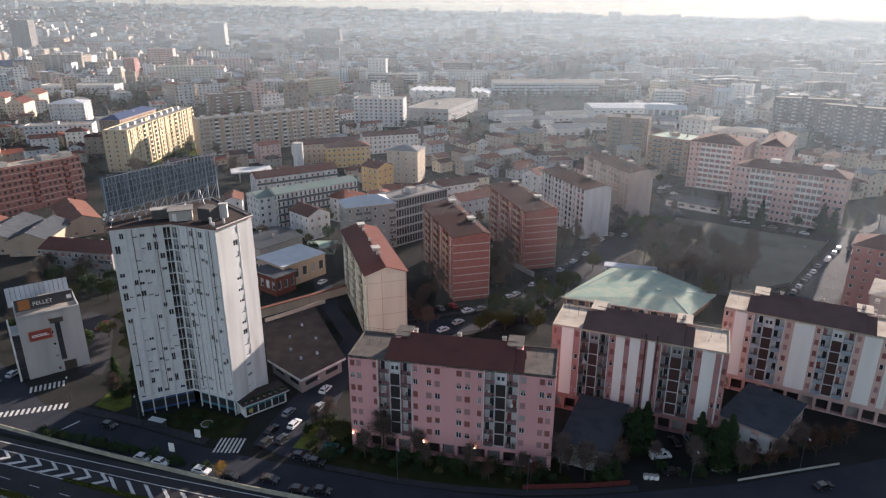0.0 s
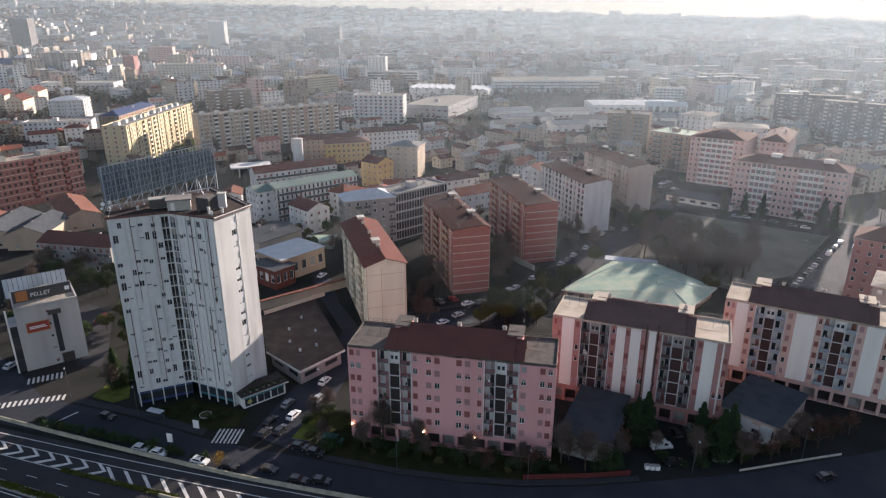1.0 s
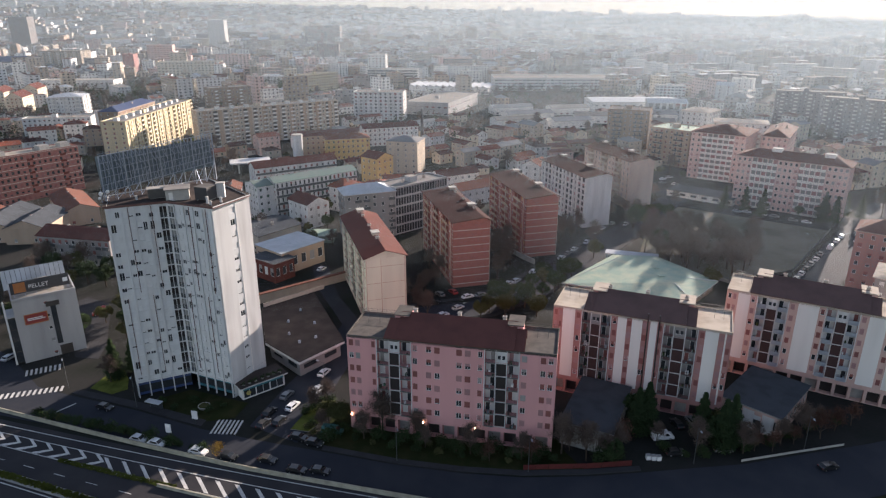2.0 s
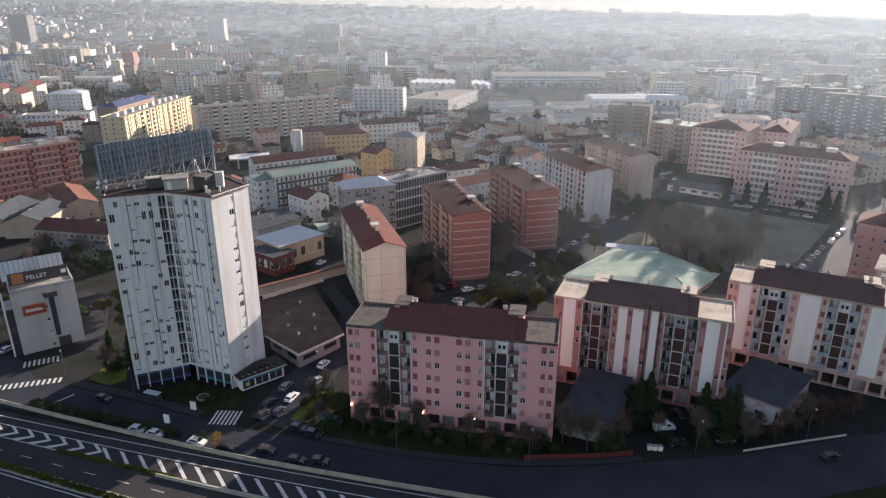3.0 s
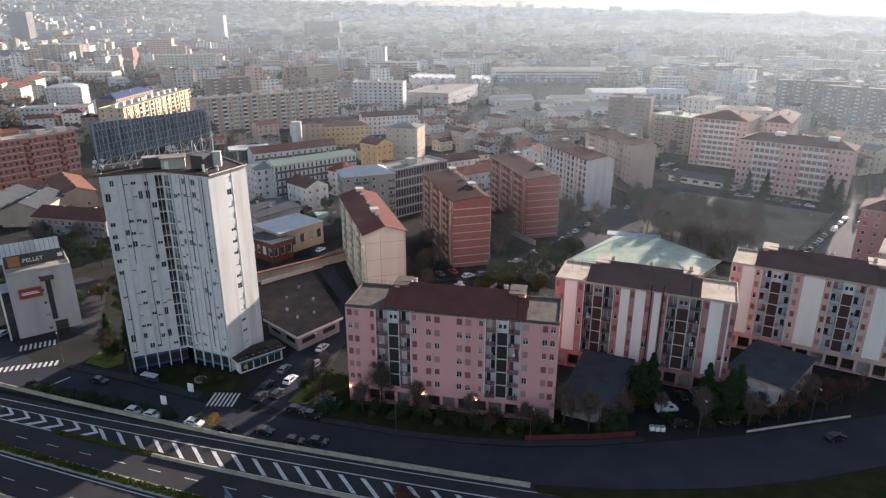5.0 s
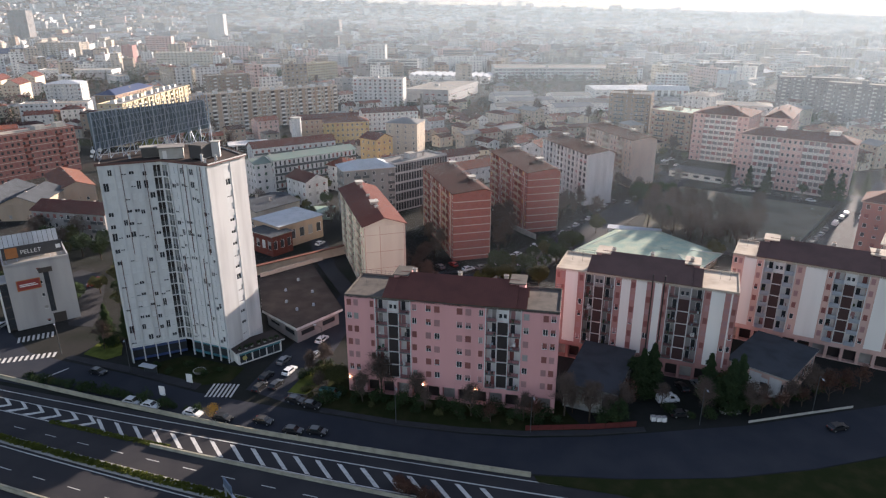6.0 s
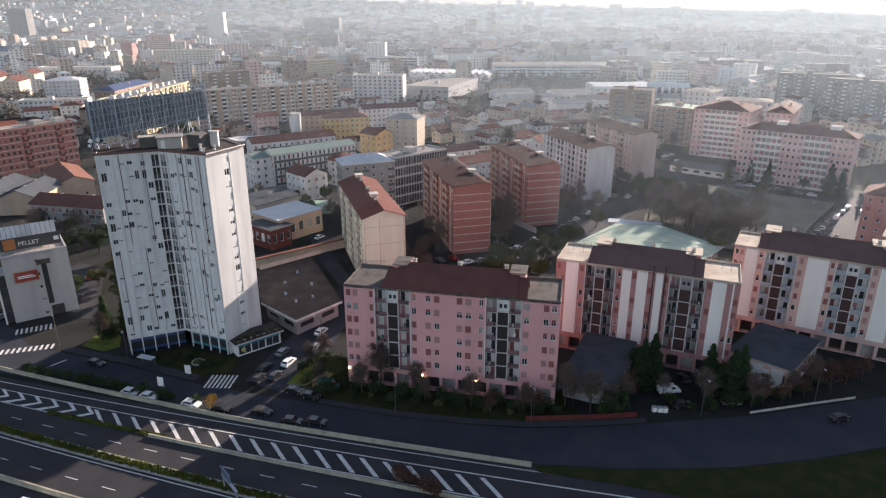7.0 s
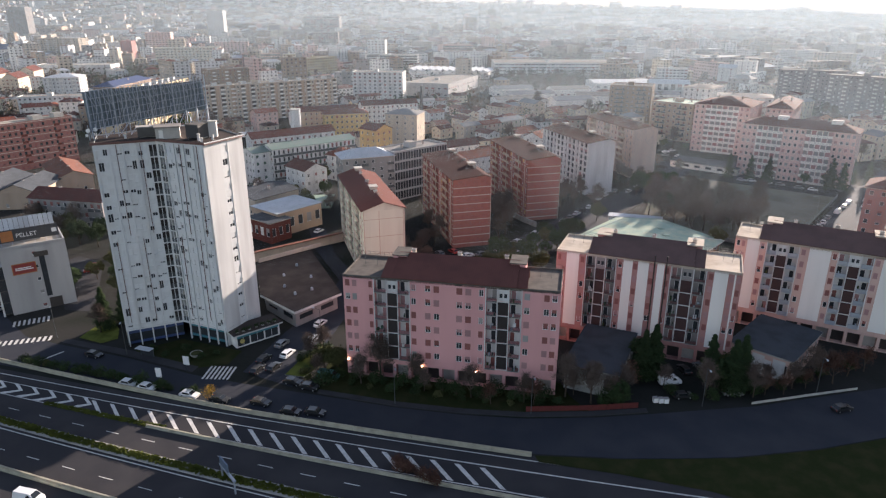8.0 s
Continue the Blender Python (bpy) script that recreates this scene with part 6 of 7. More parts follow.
part("bar", Mesh().box(0.5, -0.06, 0.9, 4.7, -0.003, 1.15, "sign_white"), t)
part("bar", Mesh().box(0.5, -0.06, 1.35, 4.2, -0.003, 1.6, "sign_white"), t)
t = thing("roof_sign", OF @ pose(0.4, 2.6, 18.65), "long dark roof banner with pale letters and orange shape", "sign")
part("board", Mesh().box(0, 0, 0.9, 14.2, 0.2, 4.3, "sign_dark"), t)
part("emblem", Mesh().box(0.8, -0.05, 1.2, 3.6, -0.003, 4.0, "sign_orange"), t)
part("emblem", Mesh().box(12.6, -0.05, 2.0, 13.8, -0.003, 3.1, "sign_white"), t)
for i in range(6):
    part("strut", Mesh().tube((0.6 + i * 2.6, 0.25, 0.0), (0.6 + i * 2.6, 0.2, 4.2), 0.07, 0.07, "pale_metal", 5).tube((0.6 + i * 2.6, 3.0, 0.0), (0.6 + i * 2.6, 0.25, 3.6), 0.06, 0.06, "pale_metal", 5), t)
cu = bpy.data.curves.new("letters", "FONT")
cu.body, cu.size, cu.extrude = "PELLET", 1.6, 0.02
cu.materials.append(MATS["sign_white"])
ob = new("letters", cu)
ob.parent = t
ob.matrix_basis = pose(4.2, -0.03, 1.9, 90, 0, 0)
t = thing("roof_screen", OF @ pose(-1.0, 10.0, 18.65), "leaning pale ribbed roof screen", "roof structure")
for i in range(13):
    part("panel", Mesh().poly([(i * 1.2, 0, 0), (i * 1.2 + 1.1, 0, 0), (i * 1.2 + 1.1, 1.6, 5.2), (i * 1.2, 1.6, 5.2)], "pale_sheet").poly([(i * 1.2, 0.1, 0), (i * 1.2, 1.7, 5.2), (i * 1.2 + 1.1, 1.7, 5.2), (i * 1.2 + 1.1, 0.1, 0)], "pale_sheet"), t)


# ---- small houses between, laid out by seed ----
rnd = random.Random(11)
walls = ["pale_panel", "cream_plaster", "beige_plaster", "beige_plaster", "white_plaster", "tan_plaster", "cream_plaster", "far_pink", "white_plaster"]
roofs = ["old_tiles", "brown_roof", "terracotta", "brown_roof", "brown_roof", "dark_brown_roof", "grey_sheet"]
words = {"pale_panel": "pale", "cream_plaster": "cream", "ochre_plaster": "ochre", "beige_plaster": "beige", "white_plaster": "white", "tan_plaster": "tan", "yellow_plaster": "yellow", "far_pink": "pinkish"}


def small_house(x, y, deg, w, d_, fl, wm, rm, hip):
    """A town house with its walls in one piece; x, y is its middle."""
    a, H = math.radians(deg), fl * 3.1
    t = thing("house", flat(x - math.cos(a) * w / 2 + math.sin(a) * d_ / 2, y - math.sin(a) * w / 2 - math.cos(a) * d_ / 2, deg), words[wm] + " rendered town house with pitched roof", "house")
    body, wins = Mesh(), Mesh()
    for sx, sy, sd, sw in ((0, 0, 0, w), (w, 0, 90, d_), (w, d_, 180, w), (0, d_, 270, d_)):
        m = pose(sx, sy, 0, 0, 0, sd)
        n = max(1, int(sw / 3.6))
        spots = [(sw * (i + 0.5) / n, f * 3.1 + 0.95, 1.15, 1.5) for i in range(n) for f in range(fl)]
        body.add(wall_mesh(sw, 0, H, [hole(*q) for q in spots], wm), m)
        wins.add(joined_windows(None, None, spots, "frame_white", ("shutter_brown", "shutter_grey", "shutter_green"), NEAR), m)
    rise = min(w, d_) * 0.21
    if not hip:
        for gx in (0, w):
            body.poly([(gx, 0, H), (gx, d_, H), (gx, d_ / 2, H + rise)], wm)
    part("wall", body, t)
    tagged(part("windows", wins, t), kind="stuff")
    part("roof", hipped(w, d_, H + 0.2, rise, rm, 0.5) if hip else gable(w, d_, H + 0.2, rise, d_ / 2, rm, 0.5), t)
    chimney(t, w * 0.35, d_ * 0.5, H + rise, 0.6, 0.7)
    CLEAR.append((x, y, max(w, d_) * 0.42))


SPOTS = 0
for k in range(6000):
    y = rnd.uniform(262, 650)
    x = rnd.uniform(-0.72, 0.74) * y
    if (y < 340 and 75 < x < 215) or (y < 300 and x > -120) or (118 < x < 225 and y < 400) or (-225 < x < -112 and y < 425):
        continue
    w, d_ = rnd.uniform(9, 21), rnd.uniform(8, 11.5)
    if SPOTS >= 215 or any(math.hypot(x - a, y - b) < r * 0.92 + max(w, d_) * 0.45 for a, b, r in CLEAR):
        continue
    zone = noise.noise((x * 0.01, y * 0.01, 2.0))
    deg = (18 if zone > 0 else 36) + (90 if rnd.random() < 0.4 else 0) + rnd.uniform(-5, 5)
    wm, rm = rnd.choice(walls), rnd.choice(roofs)
    small_house(x, y, deg, w, d_, rnd.choice((1, 2, 2, 3, 3, 4 if abs(x) > 100 else 2)), wm, rm, rnd.random() < 0.35)
    SPOTS += 1


# ---- the far town: thousands of blocks, joined ----
def far_town(name, y0, y1, grid, seed, label, windows, spread=0.80, skip=0.12):
    rnd = random.Random(seed)
    m = Mesh()
    wl = ["white_plaster", "tower_white", "cream_plaster", "beige_plaster", "grey_plaster", "tan_plaster", "brown_plaster", "far_pink", "pale_panel", "tower_white", "grey_plaster", "beige_plaster"]
    rf = ["old_tiles", "brown_roof", "terrace_grey", "terrace_pale", "brown_roof", "grey_sheet", "pale_sheet", "bitumen_roof", "dark_brown_roof"]
    y = y0
    row = 0
    while y < y1:
        g = grid * (1 + 0.35 * (y - y0) / (y1 - y0))
        x = -spread * y
        while x < spread * y:
            px, py = x + rnd.uniform(-0.3, 0.3) * g, y + rnd.uniform(-0.3, 0.3) * g
            x += g
            zone = noise.noise((px * 0.0022, py * 0.0022, 3.1))
            if rnd.random() < skip + 0.08 or any(math.hypot(px - a, py - b) < r + g * 0.5 for a, b, r in CLEAR):
                continue
            if noise.noise((px * 0.004, py * 0.004, 9.0)) > 0.34:
                continue
            a = radians((16 if zone > 0 else 40) + rnd.choice((0, 90)) + rnd.uniform(-4, 4))
            w, d_ = g * rnd.uniform(0.45, 0.95), g * rnd.uniform(0.3, 0.55)
            h = rnd.choice((6, 7, 9, 9, 12, 15, 18)) * (1.25 if zone > 0.1 else 1.0)
            if rnd.random() < 0.06:
                h = rnd.uniform(22, 34) * (1 if y < 2000 else rnd.choice((0.8, 1.0, 1.5)))
            if rnd.random() < 0.08:  # a long slab of flats
                w, d_, h = g * rnd.uniform(1.2, 1.8), g * 0.4, rnd.uniform(18, 27)
            elif rnd.random() < 0.12:  # a low works hall
                w, d_, h = g * 1.0, g * 0.8, rnd.uniform(5, 8)
            ca, sa, base = math.cos(a), math.sin(a), lie(px, py) - (0.5 if y > 1900 else 0)

            def P(u, v, z):
                return (px + ca * u - sa * v, py + sa * u + ca * v, z + base)

            wm, rm = rnd.choice(wl), rnd.choice(rf)
            c = [(-w / 2, -d_ / 2), (w / 2, -d_ / 2), (w / 2, d_ / 2), (-w / 2, d_ / 2)]
            for i in range(4):
                p, q = c[i], c[(i + 1) % 4]
                m.poly([P(*p, 0), P(*q, 0), P(*q, h), P(*p, h)], wm)
                if windows:
                    ex, ey = q[0] - p[0], q[1] - p[1]
                    ln = math.hypot(ex, ey)
                    nx, ny = ey / ln, -ex / ln
                    if (ca * nx - sa * ny) * -px + (sa * nx + ca * ny) * -py < 0:
                        continue
                    k, fl = max(2, int(ln / (4.2 if windows > 1 else 6))), max(1, int(h / 3.1))
                    for f in range(fl):
                        for j in range(k):
                            s0, s1 = (j + 0.3) / k, (j + 0.7) / k
                            z0 = h * (f + 0.3) / fl
                            z1 = z0 + 1.45
                            o = 0.06
                            m.poly([P(p[0] + ex * s0 + nx * o, p[1] + ey * s0 + ny * o, z0), P(p[0] + ex * s1 + nx * o, p[1] + ey * s1 + ny * o, z0), P(p[0] + ex * s1 + nx * o, p[1] + ey * s1 + ny * o, z1), P(p[0] + ex * s0 + nx * o, p[1] + ey * s0 + ny * o, z1)], "window_glass" if rnd.random() < 0.7 else "shutter_grey")
            if h < 16 and rm in ("old_tiles", "brown_roof", "terracotta", "pale_sheet", "grey_sheet"):
                r = d_ * 0.22
                if rnd.random() < 0.5:
                    e = 0.4
                    u0, u1, v0, v1 = -w / 2 - e, w / 2 + e, -d_ / 2 - e, d_ / 2 + e
                    m.poly([P(u0, v0, h), P(u1, v0, h), P(u1, 0, h + r), P(u0, 0, h + r)], rm).poly([P(u0, 0, h + r), P(u1, 0, h + r), P(u1, v1, h), P(u0, v1, h)], rm)
                    m.poly([P(-w / 2, -d_ / 2, h), P(-w / 2, 0, h + r), P(-w / 2, d_ / 2, h)], wm).poly([P(w / 2, -d_ / 2, h), P(w / 2, d_ / 2, h), P(w / 2, 0, h + r)], wm)
                else:
                    e, q = 0.4, d_ / 2
                    k = [P(-w / 2 - e, -q - e, h), P(w / 2 + e, -q - e, h), P(w / 2 + e, q + e, h), P(-w / 2 - e, q + e, h)]
                    i, j = P(-w / 2 + q, 0, h + r), P(w / 2 - q, 0, h + r)
                    m.poly([k[0], k[1], j, i], rm).poly([k[1], k[2], j], rm).poly([k[2], k[3], i, j], rm).poly([k[3], k[0], i], rm)
            else:
                m.poly([P(*q, h) for q in c], rm)
                if windows:
                    u, v, s = rnd.uniform(-0.2, 0.2) * w, rnd.uniform(-0.2, 0.2) * d_, rnd.uniform(1.2, 2.6)
                    b = [(u - s, v - s), (u + s, v - s), (u + s, v + s), (u - s, v + s)]
                    for i in range(4):
                        m.poly([P(*b[i], h), P(*b[(i + 1) % 4], h), P(*b[(i + 1) % 4], h + 2.5), P(*b[i], h + 2.5)], wm)
                    m.poly([P(*q, h + 2.5) for q in b], "terrace_pale")
        y += g * 0.78
        row += 1
    me = Mesh.mesh_plain(m, name)
    return solid(name, me, label=label, category="buildings", kind="stuff")


def mesh_plain(self, name):
    """The mesh without welding, so that each face group keeps its own island."""
    me = bpy.data.meshes.new(name)
    me.from_pydata(self.v, [], self.f)
    for nm in self.names:
        me.materials.append(MATS[nm])
    me.polygons.foreach_set("material_index", self.m)
    me.update()
    return me


Mesh.mesh_plain = mesh_plain
far_town("town_blocks", 640, 1150, 27, 21, "dense town of pale and brown blocks under tiled roofs", 2)
far_town("town_blocks", 1150, 2000, 32, 22, "hazy dense town of low and tall blocks", 1)
far_town("distant_town", 2000, 4850, 46, 23, "faint distant town blocks near the horizon", 0, 0.78)
# ---- trees ----
def leaf_cloud(m, rnd, centres, n, size, mat):
    for i in range(n):
        c, r = centres[i % len(centres)]
        d_ = Vector((rnd.gauss(0, 1), rnd.gauss(0, 1), rnd.gauss(0, 1))).normalized() * r * rnd.uniform(0.35, 1.0)
        p = Vector(c) + d_
        a, b = Vector((rnd.gauss(0, 1), rnd.gauss(0, 1), rnd.gauss(0, 1))).normalized(), Vector((rnd.gauss(0, 1), rnd.gauss(0, 1), rnd.gauss(0, 1))).normalized()
        s = size * rnd.uniform(0.5, 1.2)
        m.poly([tuple(p - a * s), tuple(p + b * s * 0.6), tuple(p + a * s), tuple(p - b * s * 0.6)], mat)


def branches(m, rnd, p, d_, length, r, depth, mat, tips):
    q = p + d_ * length
    m.tube(tuple(p), tuple(q), r, r * 0.62, mat, 5 if depth > 1 else 3)
    if depth == 0:
        tips.append(q)
        return
    for i in range(3 if depth > 1 else 4):
        nd = (d_ + Vector((rnd.uniform(-0.8, 0.8), rnd.uniform(-0.8, 0.8), rnd.uniform(-0.15, 0.5)))).normalized()
        branches(m, rnd, p + d_ * length * rnd.uniform(0.65, 1.0), nd, length * rnd.uniform(0.58, 0.78), r * 0.55, depth - 1, mat, tips)


def bare_tree(seed, h, label, leaf=None, fuzz=3400):
    rnd = random.Random(seed)
    t = thing("tree", pose(0, 0, 0), label, "tree", "trees")
    m, tips = Mesh(), []
    trunk = Mesh().tube((0, 0, -0.2), (0.1, 0.05, h * 0.2), h * 0.022, h * 0.017, "bark", 8)
    part("trunk", trunk, t)
    lead = [Vector((0.1, 0.05, h * 0.19)), Vector((0.25, -0.1, h * 0.46)), Vector((0.1, 0.1, h * 0.72))]
    for p, q, r in zip(lead, lead[1:], (0.016, 0.011)):
        m.tube(tuple(p), tuple(q), h * r, h * r * 0.7, "bark", 6)
    for i in range(11):
        a = i * 2.4 + rnd.uniform(-0.3, 0.3)
        f = i / 10
        p = lead[0].lerp(lead[1], f * 2) if f < 0.5 else lead[1].lerp(lead[2], f * 2 - 1)
        d_ = Vector((math.cos(a) * 0.6, math.sin(a) * 0.6, rnd.uniform(0.6, 0.95) + 0.4 * f)).normalized()
        branches(m, rnd, p, d_, h * (0.235 - 0.10 * f), h * 0.008 * (1.1 - 0.5 * f), 2, "twigs", tips)
    tips += [lead[1].lerp(q, 0.55) for q in tips[::2]]
    for i in range(fuzz):
        p = rnd.choice(tips)
        d_ = Vector((rnd.uniform(-1, 1), rnd.uniform(-1, 1), rnd.uniform(-0.2, 1))).normalized() * rnd.uniform(0.6, 1.9)
        s = Vector((rnd.uniform(-1, 1), rnd.uniform(-1, 1), rnd.uniform(-1, 1))) * 0.085
        o = Vector((rnd.uniform(-0.8, 0.8), rnd.uniform(-0.8, 0.8), rnd.uniform(-0.9, 0.5)))
        m.poly([tuple(p + o), tuple(p + o + s), tuple(p + o + d_)], leaf or "twigs")
    if leaf:
        leaf_cloud(m, rnd, [(q, 0.9) for q in tips], 700, 0.22, leaf)
    part("crown", Mesh.mesh_plain(m, "crown"), t)
    return t


def conifer(seed, h, label, mat="evergreen"):
    rnd = random.Random(seed)
    t = thing("tree", pose(0, 0, 0), label, "tree", "trees")
    part("trunk", Mesh().tube((0, 0, -0.2), (0, 0, h * 0.9), h * 0.02, 0.05, "bark", 7), t)
    m = Mesh()
    n = 5200
    for i in range(n):
        f = rnd.random() ** 1.3
        z = h * (0.08 + 0.92 * f)
        r = h * 0.27 * (1 - f) ** 0.8 * rnd.uniform(0.35, 1.0) * (0.8 + 0.25 * math.sin(z * 2.6) + 0.2 * noise.noise((z, i % 7, seed)))
        a = rnd.uniform(0, math.tau)
        p = Vector((math.cos(a) * r, math.sin(a) * r, z))
        o = Vector((math.cos(a), math.sin(a), rnd.uniform(-0.6, 0.1))).normalized() * rnd.uniform(0.25, 0.6)
        s = Vector((-math.sin(a), math.cos(a), rnd.uniform(-0.3, 0.3))) * rnd.uniform(0.12, 0.3)
        m.poly([tuple(p - s), tuple(p + s), tuple(p + o)], mat)
    part("crown", Mesh.mesh_plain(m, "crown"), t)
    return t


def leafy(seed, h, label, mat):
    rnd = random.Random(seed)
    t = thing("tree", pose(0, 0, 0), label, "tree", "trees")
    m, tips = Mesh(), []
    part("trunk", Mesh().tube((0, 0, -0.2), (0, 0, h * 0.35), h * 0.025, h * 0.018, "bark", 8), t)
    for i in range(6):
        a = i * math.tau / 6 + rnd.uniform(-0.4, 0.4)
        d_ = Vector((math.cos(a) * 0.7, math.sin(a) * 0.7, rnd.uniform(0.5, 1.1))).normalized()
        branches(m, rnd, Vector((0, 0, h * 0.3)), d_, h * 0.24, h * 0.012, 2, "bark", tips)
    cs = [(q, h * 0.10) for q in tips]
    for i in range(26):
        d_ = Vector((rnd.gauss(0, 1), rnd.gauss(0, 1), rnd.gauss(0, 1))).normalized()
        cs.append((Vector((d_.x * h * 0.27, d_.y * h * 0.27, h * (0.60 + 0.26 * d_.z))), h * rnd.uniform(0.09, 0.15)))
    leaf_cloud(m, rnd, cs, 6200, 0.27, mat)
    part("crown", Mesh.mesh_plain(m, "crown"), t)
    return t


def shrub(seed, r, label, mat):
    rnd = random.Random(seed)
    t = thing("shrub", pose(0, 0, 0), label, "shrub", "shrubs")
    m = Mesh()
    for i in range(5):
        a = rnd.uniform(0, math.tau)
        m.tube((0, 0, -0.1), (math.cos(a) * r * 0.6, math.sin(a) * r * 0.6, r), 0.05, 0.02, "bark", 4)
    part("stem_cluster", m, t)
    m = Mesh()
    cs = [((rnd.uniform(-0.5, 0.5) * r, rnd.uniform(-0.5, 0.5) * r, r * rnd.uniform(0.5, 0.9)), r * rnd.uniform(0.45, 0.7)) for _ in range(6)]
    leaf_cloud(m, rnd, cs, 900, 0.14, mat)
    part("leaves", Mesh.mesh_plain(m, "leaves"), t)
    return t


def plant(kinds, spots, seed, lo=0.85, hi=1.15):
    rnd = random.Random(seed)
    for i, (x, y) in enumerate(spots):
        k = kinds[i % len(kinds)]
        s = rnd.uniform(lo, hi)
        ob = copy_thing(k, pose(x, y, 0, 0, 0, rnd.uniform(0, 360)) @ Matrix.Diagonal((s, s, s, 1)))


BARE = [bare_tree(i, 12.0, "leafless winter tree with fine brown twigs") for i in (1, 2, 3)]
RUSSET = [bare_tree(i, 7.5, "small russet-leaved winter tree", "russet_leaf", 300) for i in (4, 5)]
CONIFER = [conifer(i, 13.0, "tall dark green conifer tree") for i in (6, 7)]
OLIVE = [leafy(8, 10.0, "dense dark evergreen tree", "evergreen"), leafy(9, 9.0, "olive green leafy tree", "olive_leaf")]
BUSH = [shrub(10, 1.5, "dark clipped evergreen bush", "evergreen"), shrub(11, 1.3, "low dark green garden bush", "olive_leaf")]
RUST = [shrub(13, 1.6, "leafless russet bush on the divider", "russet_leaf")]
GOLD = [shrub(12, 2.1, "bright golden bush by the barrier", "yellow_leaf")]
for i, (k, p) in enumerate(zip(BARE + RUSSET + CONIFER + OLIVE + BUSH + GOLD + RUST, [(102, 244), (88, 262), (121, 240), (86, 126), (40, 122.5), (47, 129), (64.5, 124), (27, 197), (20, 191), (-98, 135.8), (-92, 133.8), (-49.6, 120.6), (-8.2, 98.4)])):
    k.matrix_basis = flat(*p, i * 47)
plant(BARE, [(84, 242), (87, 235), (94, 238), (97, 232), (104, 235), (108, 232), (93, 257), (101, 261), (106, 253), (112, 249), (117, 246), (91, 270), (98, 247), (110, 240), (125, 250), (100, 272)], 1)
plant(BARE, [(-14, 128), (-6, 126), (26, 120.5), (31, 118.2), (-8, 193), (-5, 189), (-7, 206), (20, 240), (24, 243), (52, 270), (55, 266), (60, 274), (87, 300), (92, 298), (-87.5, 150.5), (-139, 226), (-154, 239), (8, 262)], 2, 0.6, 0.95)
plant(BARE, [(-60, 330), (-20, 340), (40, 400), (90, 420), (60, 450), (20, 480), (-130, 400), (-190, 400), (-160, 395), (115, 520), (160, 540), (80, 560), (-20, 580), (210, 300), (225, 320), (215, 270)], 3, 0.8, 1.3)
plant(RUSSET, [(69, 121.5), (73, 121.5), (79, 124), (91, 129), (96, 131), (39, 124.5), (62, 147), (57, 148), (84, 128), (19, 117.5), (10, 118)], 4, 0.6, 0.9)
plant(RUST, [(-6.8, 97.4), (-5.4, 96.4), (-4.0, 95.2), (-2.6, 94.0), (-7.4, 96.4), (-1.4, 93.0)], 51, 0.8, 1.3)
plant([BARE[0], OLIVE[0], BARE[1], OLIVE[1], BARE[2]], [(-136, 190), (-130, 182), (-140, 204), (-132, 214), (-145, 214), (-150, 222), (-140, 180)], 61, 0.7, 1.1)
plant(CONIFER, [(44.5, 128), (61.8, 122.2), (148, 309), (150.5, 299), (187, 303), (181, 289), (59, 127), (-87, 152.5), (-84, 156.5)], 5, 0.75, 1.05)
plant(OLIVE, [(18, 198), (22, 201), (31, 212), (36, 214), (39, 210), (15, 193), (44, 219), (95, 214), (102, 299), (96, 294), (89, 289), (-184, 436), (-176, 445), (-138, 229), (-100, 190), (30, 190), (88, 250), (0, 565), (-65, 310), (-57, 303)], 6, 0.7, 1.15)
plant([BUSH[0]], [(-96, 134.4), (-93.5, 133.8), (-89.5, 132.7), (-86.5, 131.8), (-83, 130.8), (-81, 130.2), (-77, 129), (-73.4, 128), (-71, 127.2), (-66.4, 125.8), (-62, 124.3), (-60.6, 123.8), (-53.4, 121.9)], 31, 1.0, 1.5)
plant([BUSH[0]], [(-79, 129.6), (-75, 128.4), (-68.5, 126.4), (-59, 123.4), (-56, 122.4), (-84, 131), (-71.5, 127.4), (-64, 124.8), (-70, 141), (-66, 138), (-62, 141), (-57, 137), (-54, 139), (-60, 136)], 7, 0.6, 1.0)
plant([BUSH[0], BUSH[0], BUSH[1]], [(-24, 127), (-20, 125.5), (-16, 124), (-11, 122.6), (-6, 121.6), (-1, 120.6), (4, 119.4), (9, 118.4), (14, 117.6), (20, 117.2), (24, 118), (-27, 130), (-31, 131), (-13, 126), (-3, 123.5), (7, 121.5), (17, 119), (-30, 128), (-29, 134), (53, 119.5), (70, 124), (76, 128)], 8, 0.7, 1.2)
plant(BARE, [(-28, 129), (-18, 126), (-4, 122.8), (6, 120.4), (17, 118.4), (28, 121.5), (35, 118), (38, 120), (48, 124), (56, 121), (66, 120.5), (71, 125), (76, 124), (82, 127), (88, 131)], 21, 0.42, 0.72)
plant([BUSH[0]], [(-26, 125.6), (-23, 129), (-19, 128), (-15, 126.4), (-9, 124.9), (-5, 124.4), (0, 123), (3, 121.4), (8, 120.2), (11, 121), (15, 119.6), (21, 119.2), (-28, 138), (34, 117.6), (37, 117.9), (49, 121.5), (57, 119.6), (67, 122), (73, 123.5), (79, 126), (85, 129), (93, 132)], 22, 1.1, 1.8)
plant(OLIVE, [(45.5, 131), (63, 126), (60, 124), (-24, 131), (36, 116.9), (-95, 176), (-99, 184), (-103, 193), (-106, 202), (-110, 210), (-120, 215)], 23, 0.6, 1.0)
